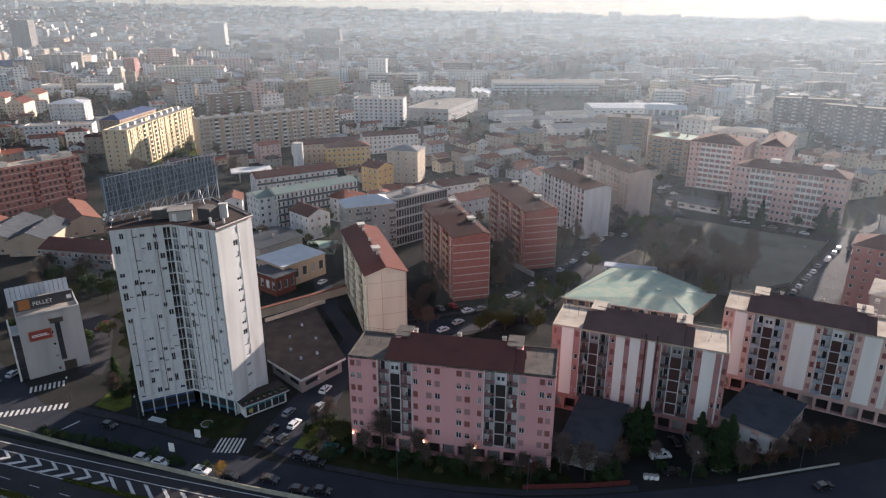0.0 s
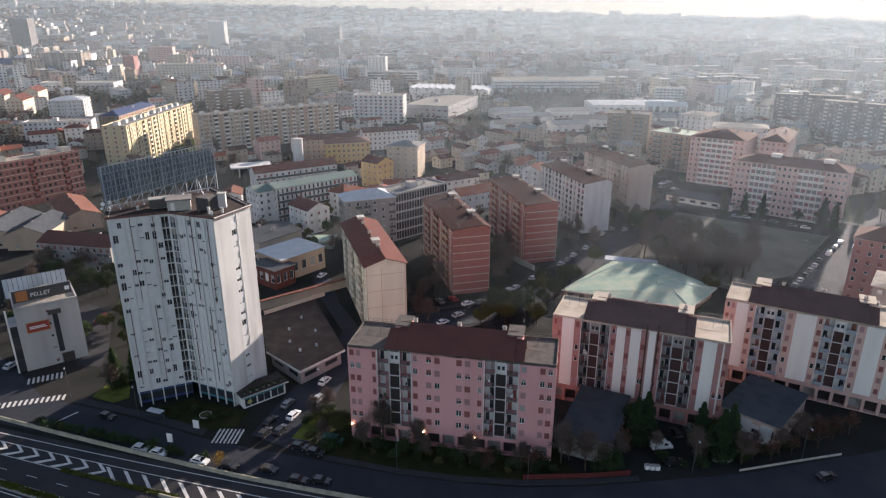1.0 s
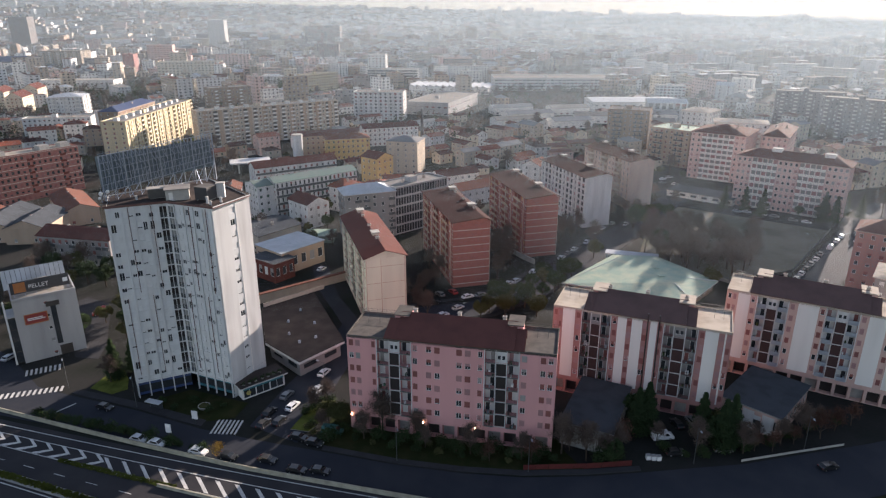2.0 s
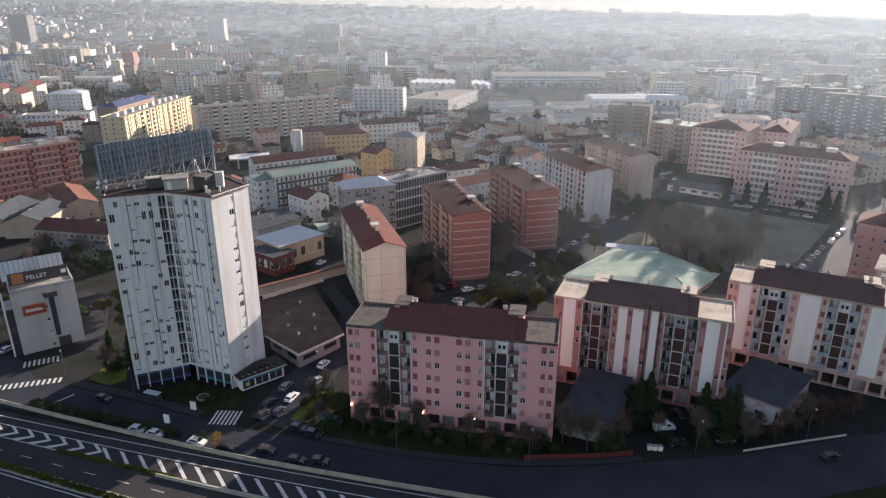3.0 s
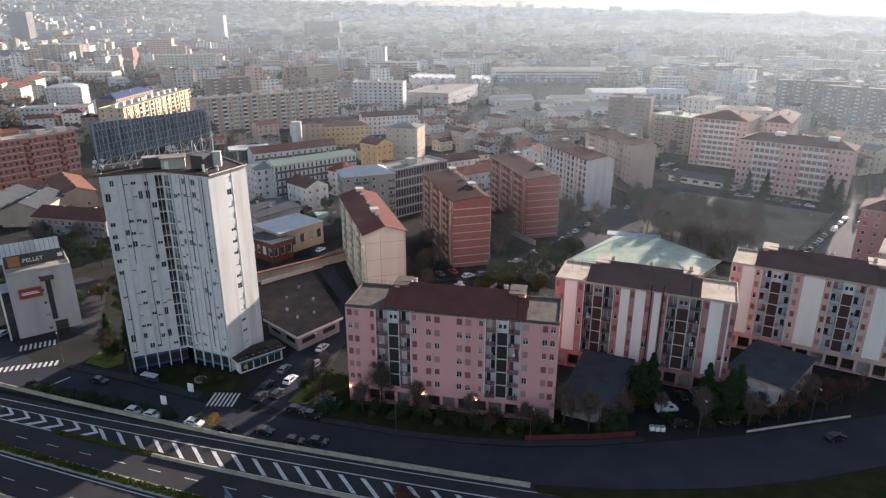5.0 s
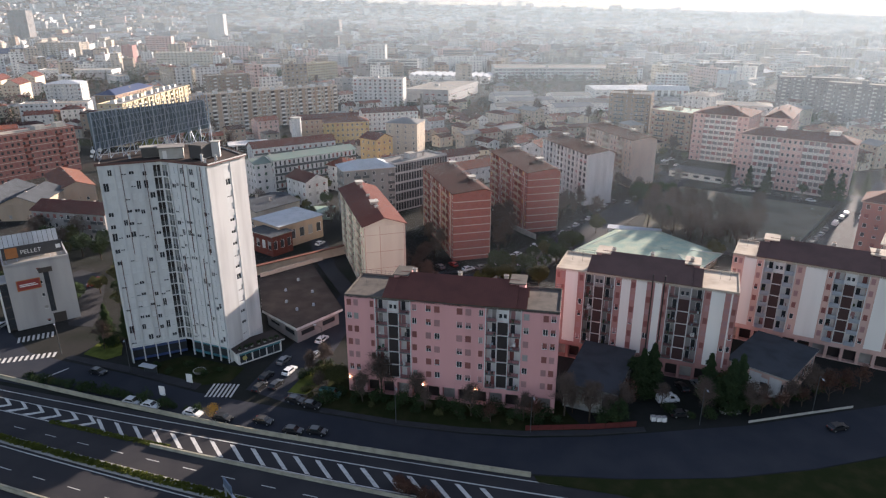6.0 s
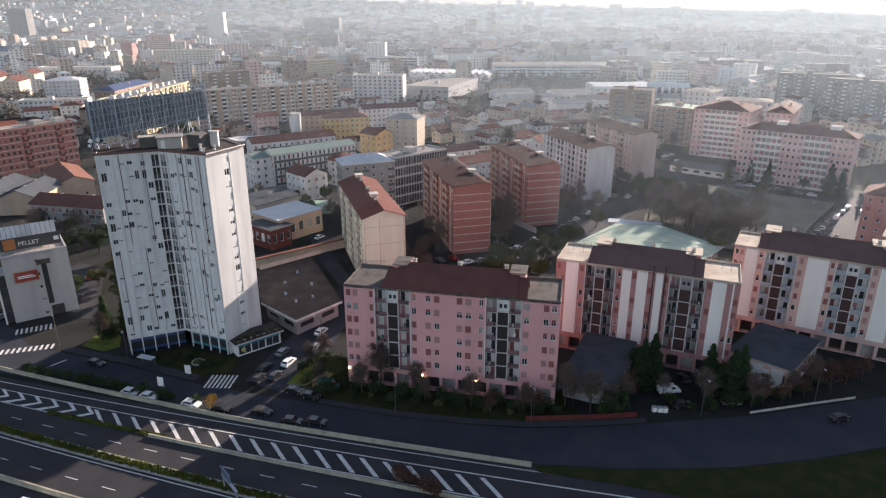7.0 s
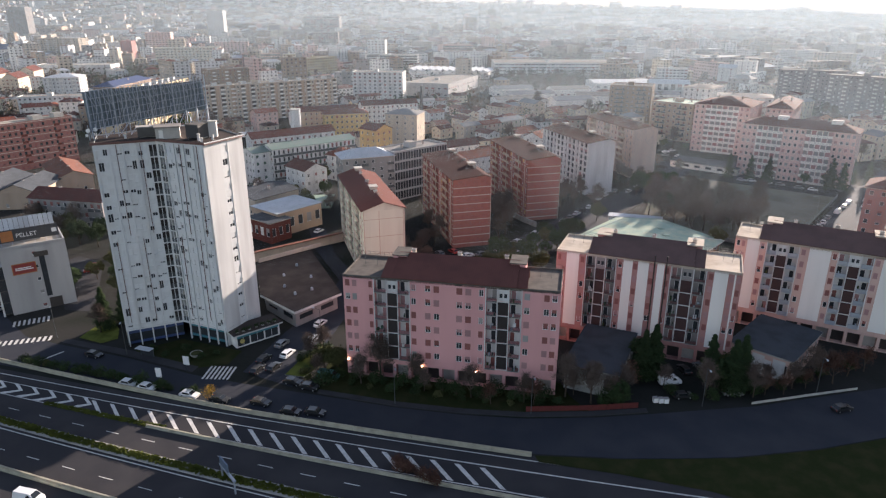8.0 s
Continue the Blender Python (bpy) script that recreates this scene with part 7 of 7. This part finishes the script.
plant(BARE, [(-6, 211), (-3, 216), (-1, 223), (-5, 230), (20, 222), (23, 229), (26, 236), (18, 246), (22, 252), (27, 258), (29, 264), (46, 256), (49, 262), (53, 272), (57, 279), (80, 300), (84, 306), (76, 296), (-13, 200), (-16, 206), (48, 282), (46, 276), (62, 286), (110, 330), (88, 312)], 41, 0.55, 0.95)
plant(BARE, [(82, 250), (86, 246), (90, 252), (95, 244), (99, 254), (103, 247), (108, 258), (113, 256), (118, 252), (104, 266), (96, 264), (110, 268), (92, 230), (100, 226), (107, 225), (113, 229), (118, 235), (122, 244), (128, 256)], 42, 0.8, 1.2)
plant(OLIVE, [(34, 205), (41, 214), (47, 222), (28, 202), (23, 195), (12, 189), (36, 219), (92, 286), (86, 282), (98, 290), (106, 296), (60, 244), (-108, 176), (-106, 186), (170, 300), (178, 294)], 43, 0.6, 1.05)
plant(CONIFER, [(154, 303), (176, 290), (192, 300), (197, 296), (140, 314)], 44, 0.9, 1.2)
plant(BARE, [(-330, 700), (-260, 760), (-150, 800), (60, 760), (130, 770), (200, 740), (280, 720), (340, 760), (-90, 900), (100, 960), (190, 980)], 9, 1.0, 1.5)


def far_trees(name, seed, n, y0, y1, mat, label):
    """Woods and street trees too far off to tell apart."""
    rnd = random.Random(seed)
    m = Mesh()
    for i in range(n):
        y = y0 + (y1 - y0) * rnd.random() ** 0.8
        x = rnd.uniform(-0.78, 0.78) * y
        if noise.noise((x * 0.004, y * 0.004, 9.0)) < 0.22 and rnd.random() < 0.62:
            continue
        if any(math.hypot(x - a, y - b) < r + 2 for a, b, r in CLEAR):
            continue
        h = rnd.uniform(6, 13)
        for k in range(34):
            f = rnd.uniform(0.25, 1.0)
            p = Vector((x + rnd.gauss(0, 2.2 - 1.1 * f), y + rnd.gauss(0, 2.2 - 1.1 * f), h * f))
            a, b = Vector((rnd.gauss(0, 1), rnd.gauss(0, 1), rnd.gauss(0, 1))).normalized(), Vector((rnd.gauss(0, 1), rnd.gauss(0, 1), rnd.gauss(0, 1))).normalized()
            m.poly([tuple(p - a * 0.7), tuple(p + b * 0.7), tuple(p + a * 0.9), tuple(p - b * 0.7)], mat)
    return solid(name, Mesh.mesh_plain(m, name), label=label, category="trees", kind="stuff")


far_trees("far_woods", 31, 15000, 480, 1900, "twigs", "brown leafless woods and street trees in the haze")
far_trees("far_woods", 32, 7000, 480, 2000, "evergreen", "dark evergreen trees scattered through the far town")


plant([OLIVE[0]], [(-190, 800)], 81, 2.1, 2.1)
plant([OLIVE[0]], [(-160, 415), (-174, 430)], 82, 1.3, 1.6)
plant([OLIVE[0], BARE[1], OLIVE[1]], [(-52, 281), (-46, 258), (-60, 276), (-84, 281), (-79, 272), (-66, 283), (-55, 256), (-36, 255), (2, 300), (-14, 310), (18, 305), (-92, 322), (-70, 345), (-58, 352)], 83, 0.6, 0.95)
plant([OLIVE[0], BARE[0], OLIVE[0]], [(-93, 181), (-98, 190), (-104, 214), (-124, 226), (-136, 232), (-128, 218), (-144, 226), (-152, 232)], 84, 0.75, 1.1)
rt = random.Random(77)
spots = []
while len(spots) < 70:
    y = rt.uniform(230, 560)
    x = rt.uniform(-0.62, 0.66) * y
    if not any(math.hypot(x - a, y - b) < r * 0.8 for a, b, r in CLEAR) and not (118 < x < 200 and y < 345) and not (105 < x < 175 and 215 < y < 300):
        spots.append((x, y))
plant(BARE + [OLIVE[0]] + BARE + [OLIVE[1], CONIFER[0]], spots, 12, 0.55, 1.1)


# ---- vehicles ----
def car(colour, label, van=False):
    t = thing("van" if van else "car", pose(0, 0, 0), label, "van" if van else "car", "parked cars")
    L, W = (4.9, 1.95) if van else (4.2, 1.75)
    prof = [(-L / 2, 0.35), (-L / 2, 0.95), (-L / 2 + 0.15, 1.95), (L / 2 - 1.3, 1.98), (L / 2 - 0.55, 1.15), (L / 2, 0.95), (L / 2, 0.35)] if van else [(-L / 2, 0.35), (-L / 2, 0.85), (-L / 2 + 0.25, 0.98), (-L / 2 + 0.75, 1.42), (0.35, 1.46), (1.15, 0.98), (L / 2 - 0.1, 0.82), (L / 2, 0.6), (L / 2, 0.35)]

    def width(z):
        return W / 2 - max(0, z - 0.9) * 0.28

    m = Mesh()
    n = len(prof)
    for i in range(n):
        a, b = prof[i], prof[(i + 1) % n]
        m.poly([(a[0], -width(a[1]), a[1]), (a[0], width(a[1]), a[1]), (b[0], width(b[1]), b[1]), (b[0], -width(b[1]), b[1])], colour)
    for s in (-1, 1):
        pts = [(x, s * width(z), z) for x, z in prof]
        m.poly(pts if s > 0 else pts[::-1], colour)
    body = part("body", m, t)
    body.data.polygons.foreach_set("use_smooth", [False] * len(body.data.polygons))
    g = []
    if van:
        g.append([(L / 2 - 1.26, 1.9), (L / 2 - 0.6, 1.22)])
    else:
        g += [[(0.42, 1.42), (1.10, 1.02)], [(-L / 2 + 0.70, 1.36), (-L / 2 + 0.30, 1.02)]]
    for (x0, z0), (x1, z1) in g:
        o = 0.02 if x1 > x0 else -0.02
        part("windscreen", Mesh().poly([(x0 + o, -width(z0) + 0.08, z0 + 0.02), (x1 + o, -width(z1) + 0.08, z1 + 0.02), (x1 + o, width(z1) - 0.08, z1 + 0.02), (x0 + o, width(z0) - 0.08, z0 + 0.02)], "car_glass"), t)
    for s in (-1, 1):
        xs = (L / 2 - 2.2, L / 2 - 1.0) if van else (-L / 2 + 0.75, 0.95)
        z0, z1 = (1.2, 1.75) if van else (1.0, 1.36)
        pts = [(xs[0], s * (width(z0) + 0.012), z0), (xs[1], s * (width(z0) + 0.012), z0), (xs[1] - 0.5, s * (width(z1) + 0.012), z1), (xs[0] + 0.2, s * (width(z1) + 0.012), z1)]
        part("side_window", Mesh().poly(pts if s < 0 else pts[::-1], "car_glass"), t)
        for x in (-L * 0.3, L * 0.31):
            wh = part("wheel", Mesh().tube((x, s * (W / 2 - 0.2), 0.32), (x, s * (W / 2 + 0.01), 0.32), 0.32, 0.32, "tyre", 14), t)
            part("rim", Mesh().tube((x, s * (W / 2 + 0.012), 0.32), (x, s * (W / 2 + 0.03), 0.32), 0.19, 0.17, "rim", 10), wh)
        part("headlight", Mesh().box(L / 2 - 0.03, s * 0.6 - 0.18, 0.62, L / 2 + 0.015, s * 0.6 + 0.18, 0.78, "lamp_glass"), t)
        part("tail_light", Mesh().box(-L / 2 - 0.015, s * 0.65 - 0.12, 0.7, -L / 2 + 0.03, s * 0.65 + 0.12, 0.9, "sign_red"), t)
    return t


CARS = {c: car("paint_" + c, c + " parked car on asphalt") for c in ("white", "black", "grey", "silver", "red")}
CARS["van"] = car("paint_white", "white parked van on asphalt", True)
first = {c: False for c in CARS}


def park(c, x, y, deg, z=0.0):
    if not first[c]:
        CARS[c].matrix_basis, first[c] = pose(x, y, z, 0, 0, deg), True
    else:
        copy_thing(CARS[c], pose(x, y, z, 0, 0, deg))


for c, x, y, d_ in (("white", -32, 154.5, 68), ("silver", -32.2, 146, 68), ("white", -37, 138.5, 68), ("grey", -39.5, 143.5, 68), ("black", -42, 136, 68), ("black", -42.3, 131.3, 70), ("black", -38.8, 132.3, 70), ("black", -33, 126, -18), ("black", -29, 123.9, -18), ("black", -38, 118, -18), ("black", -50, 147, 40), ("black", -83, 138.2, -20), ("silver", -69, 125.4, -18), ("white", -64.3, 123.8, -18), ("white", -54, 120.9, -18), ("black", -46.9, 119.1, -18)):
    park(c, x, y, d_)
for c, x, y, d_ in (("black", -31, 114.6, -14), ("black", -26, 114.3, -14), ("black", 82, 115.5, 15), ("van", 50, 126, 8), ("black", 51, 120.4, 5), ("grey", 59, 132, 100), ("black", 55, 131, 100), ("grey", 62, 121.5, 0), ("white", 0, 190.5, 40), ("silver", 5, 196, 40), ("white", 8.5, 205, 30), ("grey", 13, 206.5, 35), ("silver", 19, 211, 48), ("white", 23.5, 216.5, 50), ("white", 26.5, 219, 50), ("white", 34, 228, 52)):
    park(c, x, y, d_)
for c, x, y, d_ in (("black", -3, 200, 30), ("red", 3.5, 209, 120), ("grey", -1, 207, 120), ("white", 68, 275, 57), ("white", 72, 281, 57), ("grey", 78, 288, 57), ("silver", 144, 308, -38), ("white", 148.3, 306.5, -38), ("silver", 154, 302.5, -38), ("grey", 158.3, 299, -38), ("grey", 164, 293, -38), ("white", 168.6, 289.5, -38), ("white", 129, 375, 20), ("silver", 134, 379, 20), ("grey", 126, 366, 20), ("white", 132, 362, -30)):
    park(c, x, y, d_)
for c, x, y, d_ in (("van", 160, 254.5, 49), ("white", 173, 269, 49), ("silver", 167.5, 263, 49), ("grey", 152, 247, 49), ("silver", 147, 241, 49), ("grey", 142.4, 236, 49), ("black", 138, 231, 49), ("silver", 133.5, 226, 49), ("grey", 129, 221, 49), ("white", 176, 263, 49), ("silver", 182, 272, 49), ("red", -111, 192, 30), ("white", -46, 231, 65), ("silver", -52, 238, 62), ("silver", -122, 163, 75)):
    park(c, x, y, d_)
park("van", -69.5, 89.5, -15)
for c, x, y, d_ in (("silver", 47, 243, 55), ("grey", 50.5, 248, 55), ("white", 54, 253, 55), ("black", 57.5, 257.5, 55), ("white", 61, 262, 55), ("silver", 84, 287, 57), ("white", 90, 297, 57), ("grey", -125, 158, 50), ("white", 38, 232, 52), ("black", 30, 213, 48), ("silver", 27, 210, 48), ("grey", 40, 225, 52)):
    park(c, x, y, d_)


# ---- street furniture ----
def lamp_post(x, y, deg, h=9):
    t = thing("street_lamp", flat(x, y, deg), "tall grey street lamp with a curved arm", "street lamp", "street lamps")
    part("pole", Mesh().tube((0, 0, 0), (0, 0, h), 0.09, 0.06, "rail_metal", 7), t)
    part("arm", Mesh().tube((0, 0, h - 0.1), (1.6, 0, h + 0.3), 0.05, 0.04, "rail_metal", 6), t)
    part("lamp_head", Mesh().box(1.4, -0.14, h + 0.2, 2.1, 0.14, h + 0.36, "pale_metal"), t)


for x, y, d_ in ((-97, 147.5, -60), (-75.5, 138.8, -70), (-10, 118, -75), (18, 114.4, -85), (54, 117.2, -95), (80, 121.5, -100), (-30, 145, 160), (45, 247, 150), (146, 245, 140)):
    lamp_post(x, y, d_)


def board(x, y, deg, h, w, q, label):
    t = thing("street_sign", flat(x, y, deg), label, "sign", "poster boards")
    part("pole", Mesh().tube((0, 0, 0), (0, 0, h), 0.07, 0.07, "rail_metal", 6), t)
    part("panel", Mesh().box(-w / 2, -0.1, h - q, w / 2, 0.1, h, "sign_white"), t)


board(-58.5, 131.8, -15, 3.6, 1.5, 2.1, "white poster board on a pole")
board(-62.5, 126.3, -15, 3.8, 1.4, 2.2, "white poster board on a pole")
t = thing("bus_shelter", flat(-70.5, 137.6, -19), "small pale bus shelter on the pavement", "bus shelter")
part("roof", Mesh().box(-2.1, -0.8, 2.4, 2.1, 0.8, 2.55, "pale_sheet"), t)
for x in (-1.9, 1.9):
    part("post", Mesh().box(x - 0.05, 0.6, 0, x + 0.05, 0.7, 2.4, "rail_metal"), t)
part("back_pane", Mesh().box(-1.85, 0.63, 0.3, 1.85, 0.66, 2.3, "dim_glass"), t)
t = thing("fountain_base", flat(-58.8, 138.6, 0), "small round pale planter in the tower garden", "planter")
part("bowl", Mesh().tube((0, 0, 0), (0, 0, 0.7), 1.2, 1.5, "pale_concrete", 14), t)
part("soil", Mesh().tube((0, 0, 0.7), (0, 0, 0.8), 1.3, 1.0, "olive_leaf", 14), t)


def fence(name, pts, h, mat, label, step=2.6):
    t = thing(name, label=label, category="fence", kind="structure")
    for (x0, y0), (x1, y1) in zip(pts, pts[1:]):
        ln = math.hypot(x1 - x0, y1 - y0)
        n = max(1, int(ln / step))
        for i in range(n):
            a, b = i / n, (i + 1) / n
            m = Mesh().box(0.04, -0.05, 0, ln / n - 0.04, 0.05, h, mat)
            part("panel", m, t, pose(x0 + (x1 - x0) * a, y0 + (y1 - y0) * a, 0, 0, 0, deg_of(x1 - x0, y1 - y0)))


fence("site_fence", [(17, 115.1), (30.5, 115.6), (40.5, 116.6)], 1.3, "fence_red", "red sheet fence beside the service road")
fence("guard_rail", [(64.5, 117.8), (78.8, 121.0), (90, 123.4)], 0.55, "pale_concrete", "low pale guard rail along the road")
fence("park_fence", [(78, 238), (104, 217.5), (131, 228), (174, 279)], 1.4, "rail_metal", "dark metal park fence", 4)
for x, y in ((44.6, 118.6), (45.7, 118.4), (46.8, 118.3)):
    t = thing("waste_bin", flat(x, y, 5), "white plastic wheeled waste bin", "bin", "bins")
    part("body", Mesh().box(-0.45, -0.4, 0.1, 0.45, 0.4, 1.15, "sign_white"), t)
    part("lid", Mesh().box(-0.48, -0.43, 1.15, 0.48, 0.43, 1.25, "shutter_grey"), t)
t = thing("playground_ball", pose(-110, 193, 0), "large red round play shape", "play equipment")
part("ball", Mesh.mesh_plain((lambda q: ([q.poly([(1.3 * math.cos(a) * math.cos(b), 1.3 * math.sin(a) * math.cos(b), 1.5 + 1.3 * math.sin(b)) for a, b in ((i * 0.628, j * 0.393), ((i + 1) * 0.628, j * 0.393), ((i + 1) * 0.628, (j + 1) * 0.393), (i * 0.628, (j + 1) * 0.393))], "sign_red") for i in range(10) for j in range(-4, 4)], q)[1])(Mesh()), "ball"), t)
part("stand", Mesh().tube((0, 0, 0), (0, 0, 0.4), 0.6, 0.4, "concrete", 8), t)
t = thing("water_tower", pose(-96, 430, 0), "slim white water tower", "tower")
part("shaft", Mesh().tube((0, 0, 0), (0, 0, 17), 3.4, 3.4, "white_plaster", 16), t)
part("cap", Mesh().tube((0, 0, 17), (0, 0, 17.6), 3.7, 3.6, "pale_concrete", 16), t)
t = thing("chimney_stack", pose(-16, 505, 0), "tall slim dark brick chimney stack", "chimney")
part("shaft", Mesh().tube((0, 0, 0), (0, 0, 24), 1.5, 0.9, "sign_dark", 12), t)
part("rim", Mesh().tube((0, 0, 24), (0, 0, 24.6), 1.1, 1.1, "concrete", 12), t)
t = thing("fuel_canopy", pose(-118, 395, 0, 0, 0, 20), "white flat canopy on a slim column", "canopy")
part("roof", Mesh().box(-12, -7, 7, 12, 7, 7.8, "white_plaster"), t)
for x in (-7, 7):
    part("column", Mesh().box(x - 0.4, -0.4, 0, x + 0.4, 0.4, 7, "white_plaster"), t)

t = thing("road_sign_frame", pose(*hw(27.5, 19.2), 0, 0, 0, 40), "pale steel sign frame with a blue panel over the median", "road sign")
part("beam", Mesh().box(-0.2, -3.2, 2.6, 0.2, 3.0, 3.0, "pale_metal"), t)
part("panel", Mesh().box(-0.12, -0.5, 3.0, 0.12, 2.8, 4.6, "blue_metal"), t)
for q in (-2.8, 2.6):
    part("post", Mesh().box(-0.12, q - 0.12, 0, 0.12, q + 0.12, 2.6, "pale_metal"), t)

t = thing("garden_wall", pose(0, 0, 0), "curved pale retaining wall beside the brick blocks", "wall")
for a, b in (((21.5, 272), (24.5, 261)), ((24.5, 261), (27.7, 250.8)), ((27.7, 250.8), (31, 244)), ((31, 244), (35.5, 237))):
    ln = math.hypot(b[0] - a[0], b[1] - a[1])
    part("wall_face", Mesh().box(0.02, -0.2, 0, ln - 0.02, 0.2, 2.0, "pale_concrete"), t, flat(*a, deg_of(b[0] - a[0], b[1] - a[1])))
low_hall("garden_shed", -58.5, 262, 2, 12, 9, 3.0, "low dark green sheet-walled shed", "verdigris", "green_roof", 4, cat="shed")

# warm lamps by the pink block's doors
m = bpy.data.materials.new("lamp_glow")
m.use_nodes = True
b = m.node_tree.nodes["Principled BSDF"]
b.inputs["Base Color"].default_value = b.inputs["Emission Color"].default_value = (1.0, 0.74, 0.42, 1)
b.inputs["Emission Strength"].default_value = 4
MATS["lamp_glow"] = m
PB = flat(-21.5, 130.6, math.degrees(math.atan2(121.2 - 130.6, 24 + 21.5)))
for x in (0.4, 17.4, 29.3):
    t = thing("wall_lamp", PB @ pose(x, -0.03, 3.9), "small lit wall lamp on the pink block", "lamp", "wall lamps")
    part("bracket", Mesh().box(-0.06, -0.12, -0.05, 0.06, 0.03, 0.05, "rail_metal"), t)
    part("globe", Mesh().tube((0, -0.3, -0.16), (0, -0.3, 0.16), 0.15, 0.15, "lamp_glow", 8), t)
CARS["teal"] = car("paint_teal", "teal van under a dull cover by the hedge", True)
first["teal"] = False
park("teal", -25.6, 128.3, -14)
plant(BUSH, [(-33.2, 136), (-31.5, 130.2), (-30.6, 137.5), (-29.6, 134), (-30, 141)], 71, 1.0, 1.6)
plant([BARE[1], OLIVE[1], BARE[2]], [(-31.2, 137), (-27.2, 133), (-28.4, 139.5)], 72, 0.55, 0.7)

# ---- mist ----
# Sheets that stand in for haze. Near banks are made of many fine level streaks with clear air between them, far ones of
# one thin veil each.
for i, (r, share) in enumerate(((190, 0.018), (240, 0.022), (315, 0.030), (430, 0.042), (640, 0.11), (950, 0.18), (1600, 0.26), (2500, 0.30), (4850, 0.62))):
    thin, thick = (0.32, 2.4) if r < 500 else (0.50, 2.1) if r < 800 else (0.78, 1.4)  # thicker to the right, where it stands in for the sun's glare
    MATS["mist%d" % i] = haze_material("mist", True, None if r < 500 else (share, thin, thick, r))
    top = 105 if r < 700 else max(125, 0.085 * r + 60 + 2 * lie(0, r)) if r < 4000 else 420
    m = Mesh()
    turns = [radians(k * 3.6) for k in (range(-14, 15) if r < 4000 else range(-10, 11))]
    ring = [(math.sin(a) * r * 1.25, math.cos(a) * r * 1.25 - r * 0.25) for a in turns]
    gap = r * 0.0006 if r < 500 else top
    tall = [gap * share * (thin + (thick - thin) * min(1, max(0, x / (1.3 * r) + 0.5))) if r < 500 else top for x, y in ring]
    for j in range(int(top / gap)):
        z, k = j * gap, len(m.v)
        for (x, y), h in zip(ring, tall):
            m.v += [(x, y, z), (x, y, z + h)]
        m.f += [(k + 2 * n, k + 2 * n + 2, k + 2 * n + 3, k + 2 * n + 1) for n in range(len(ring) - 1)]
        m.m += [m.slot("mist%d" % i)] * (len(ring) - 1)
    ob = solid("mist", Mesh.mesh_plain(m, "mist"), label="thin sheets standing in for winter haze over the town", category="mist", kind="stuff")
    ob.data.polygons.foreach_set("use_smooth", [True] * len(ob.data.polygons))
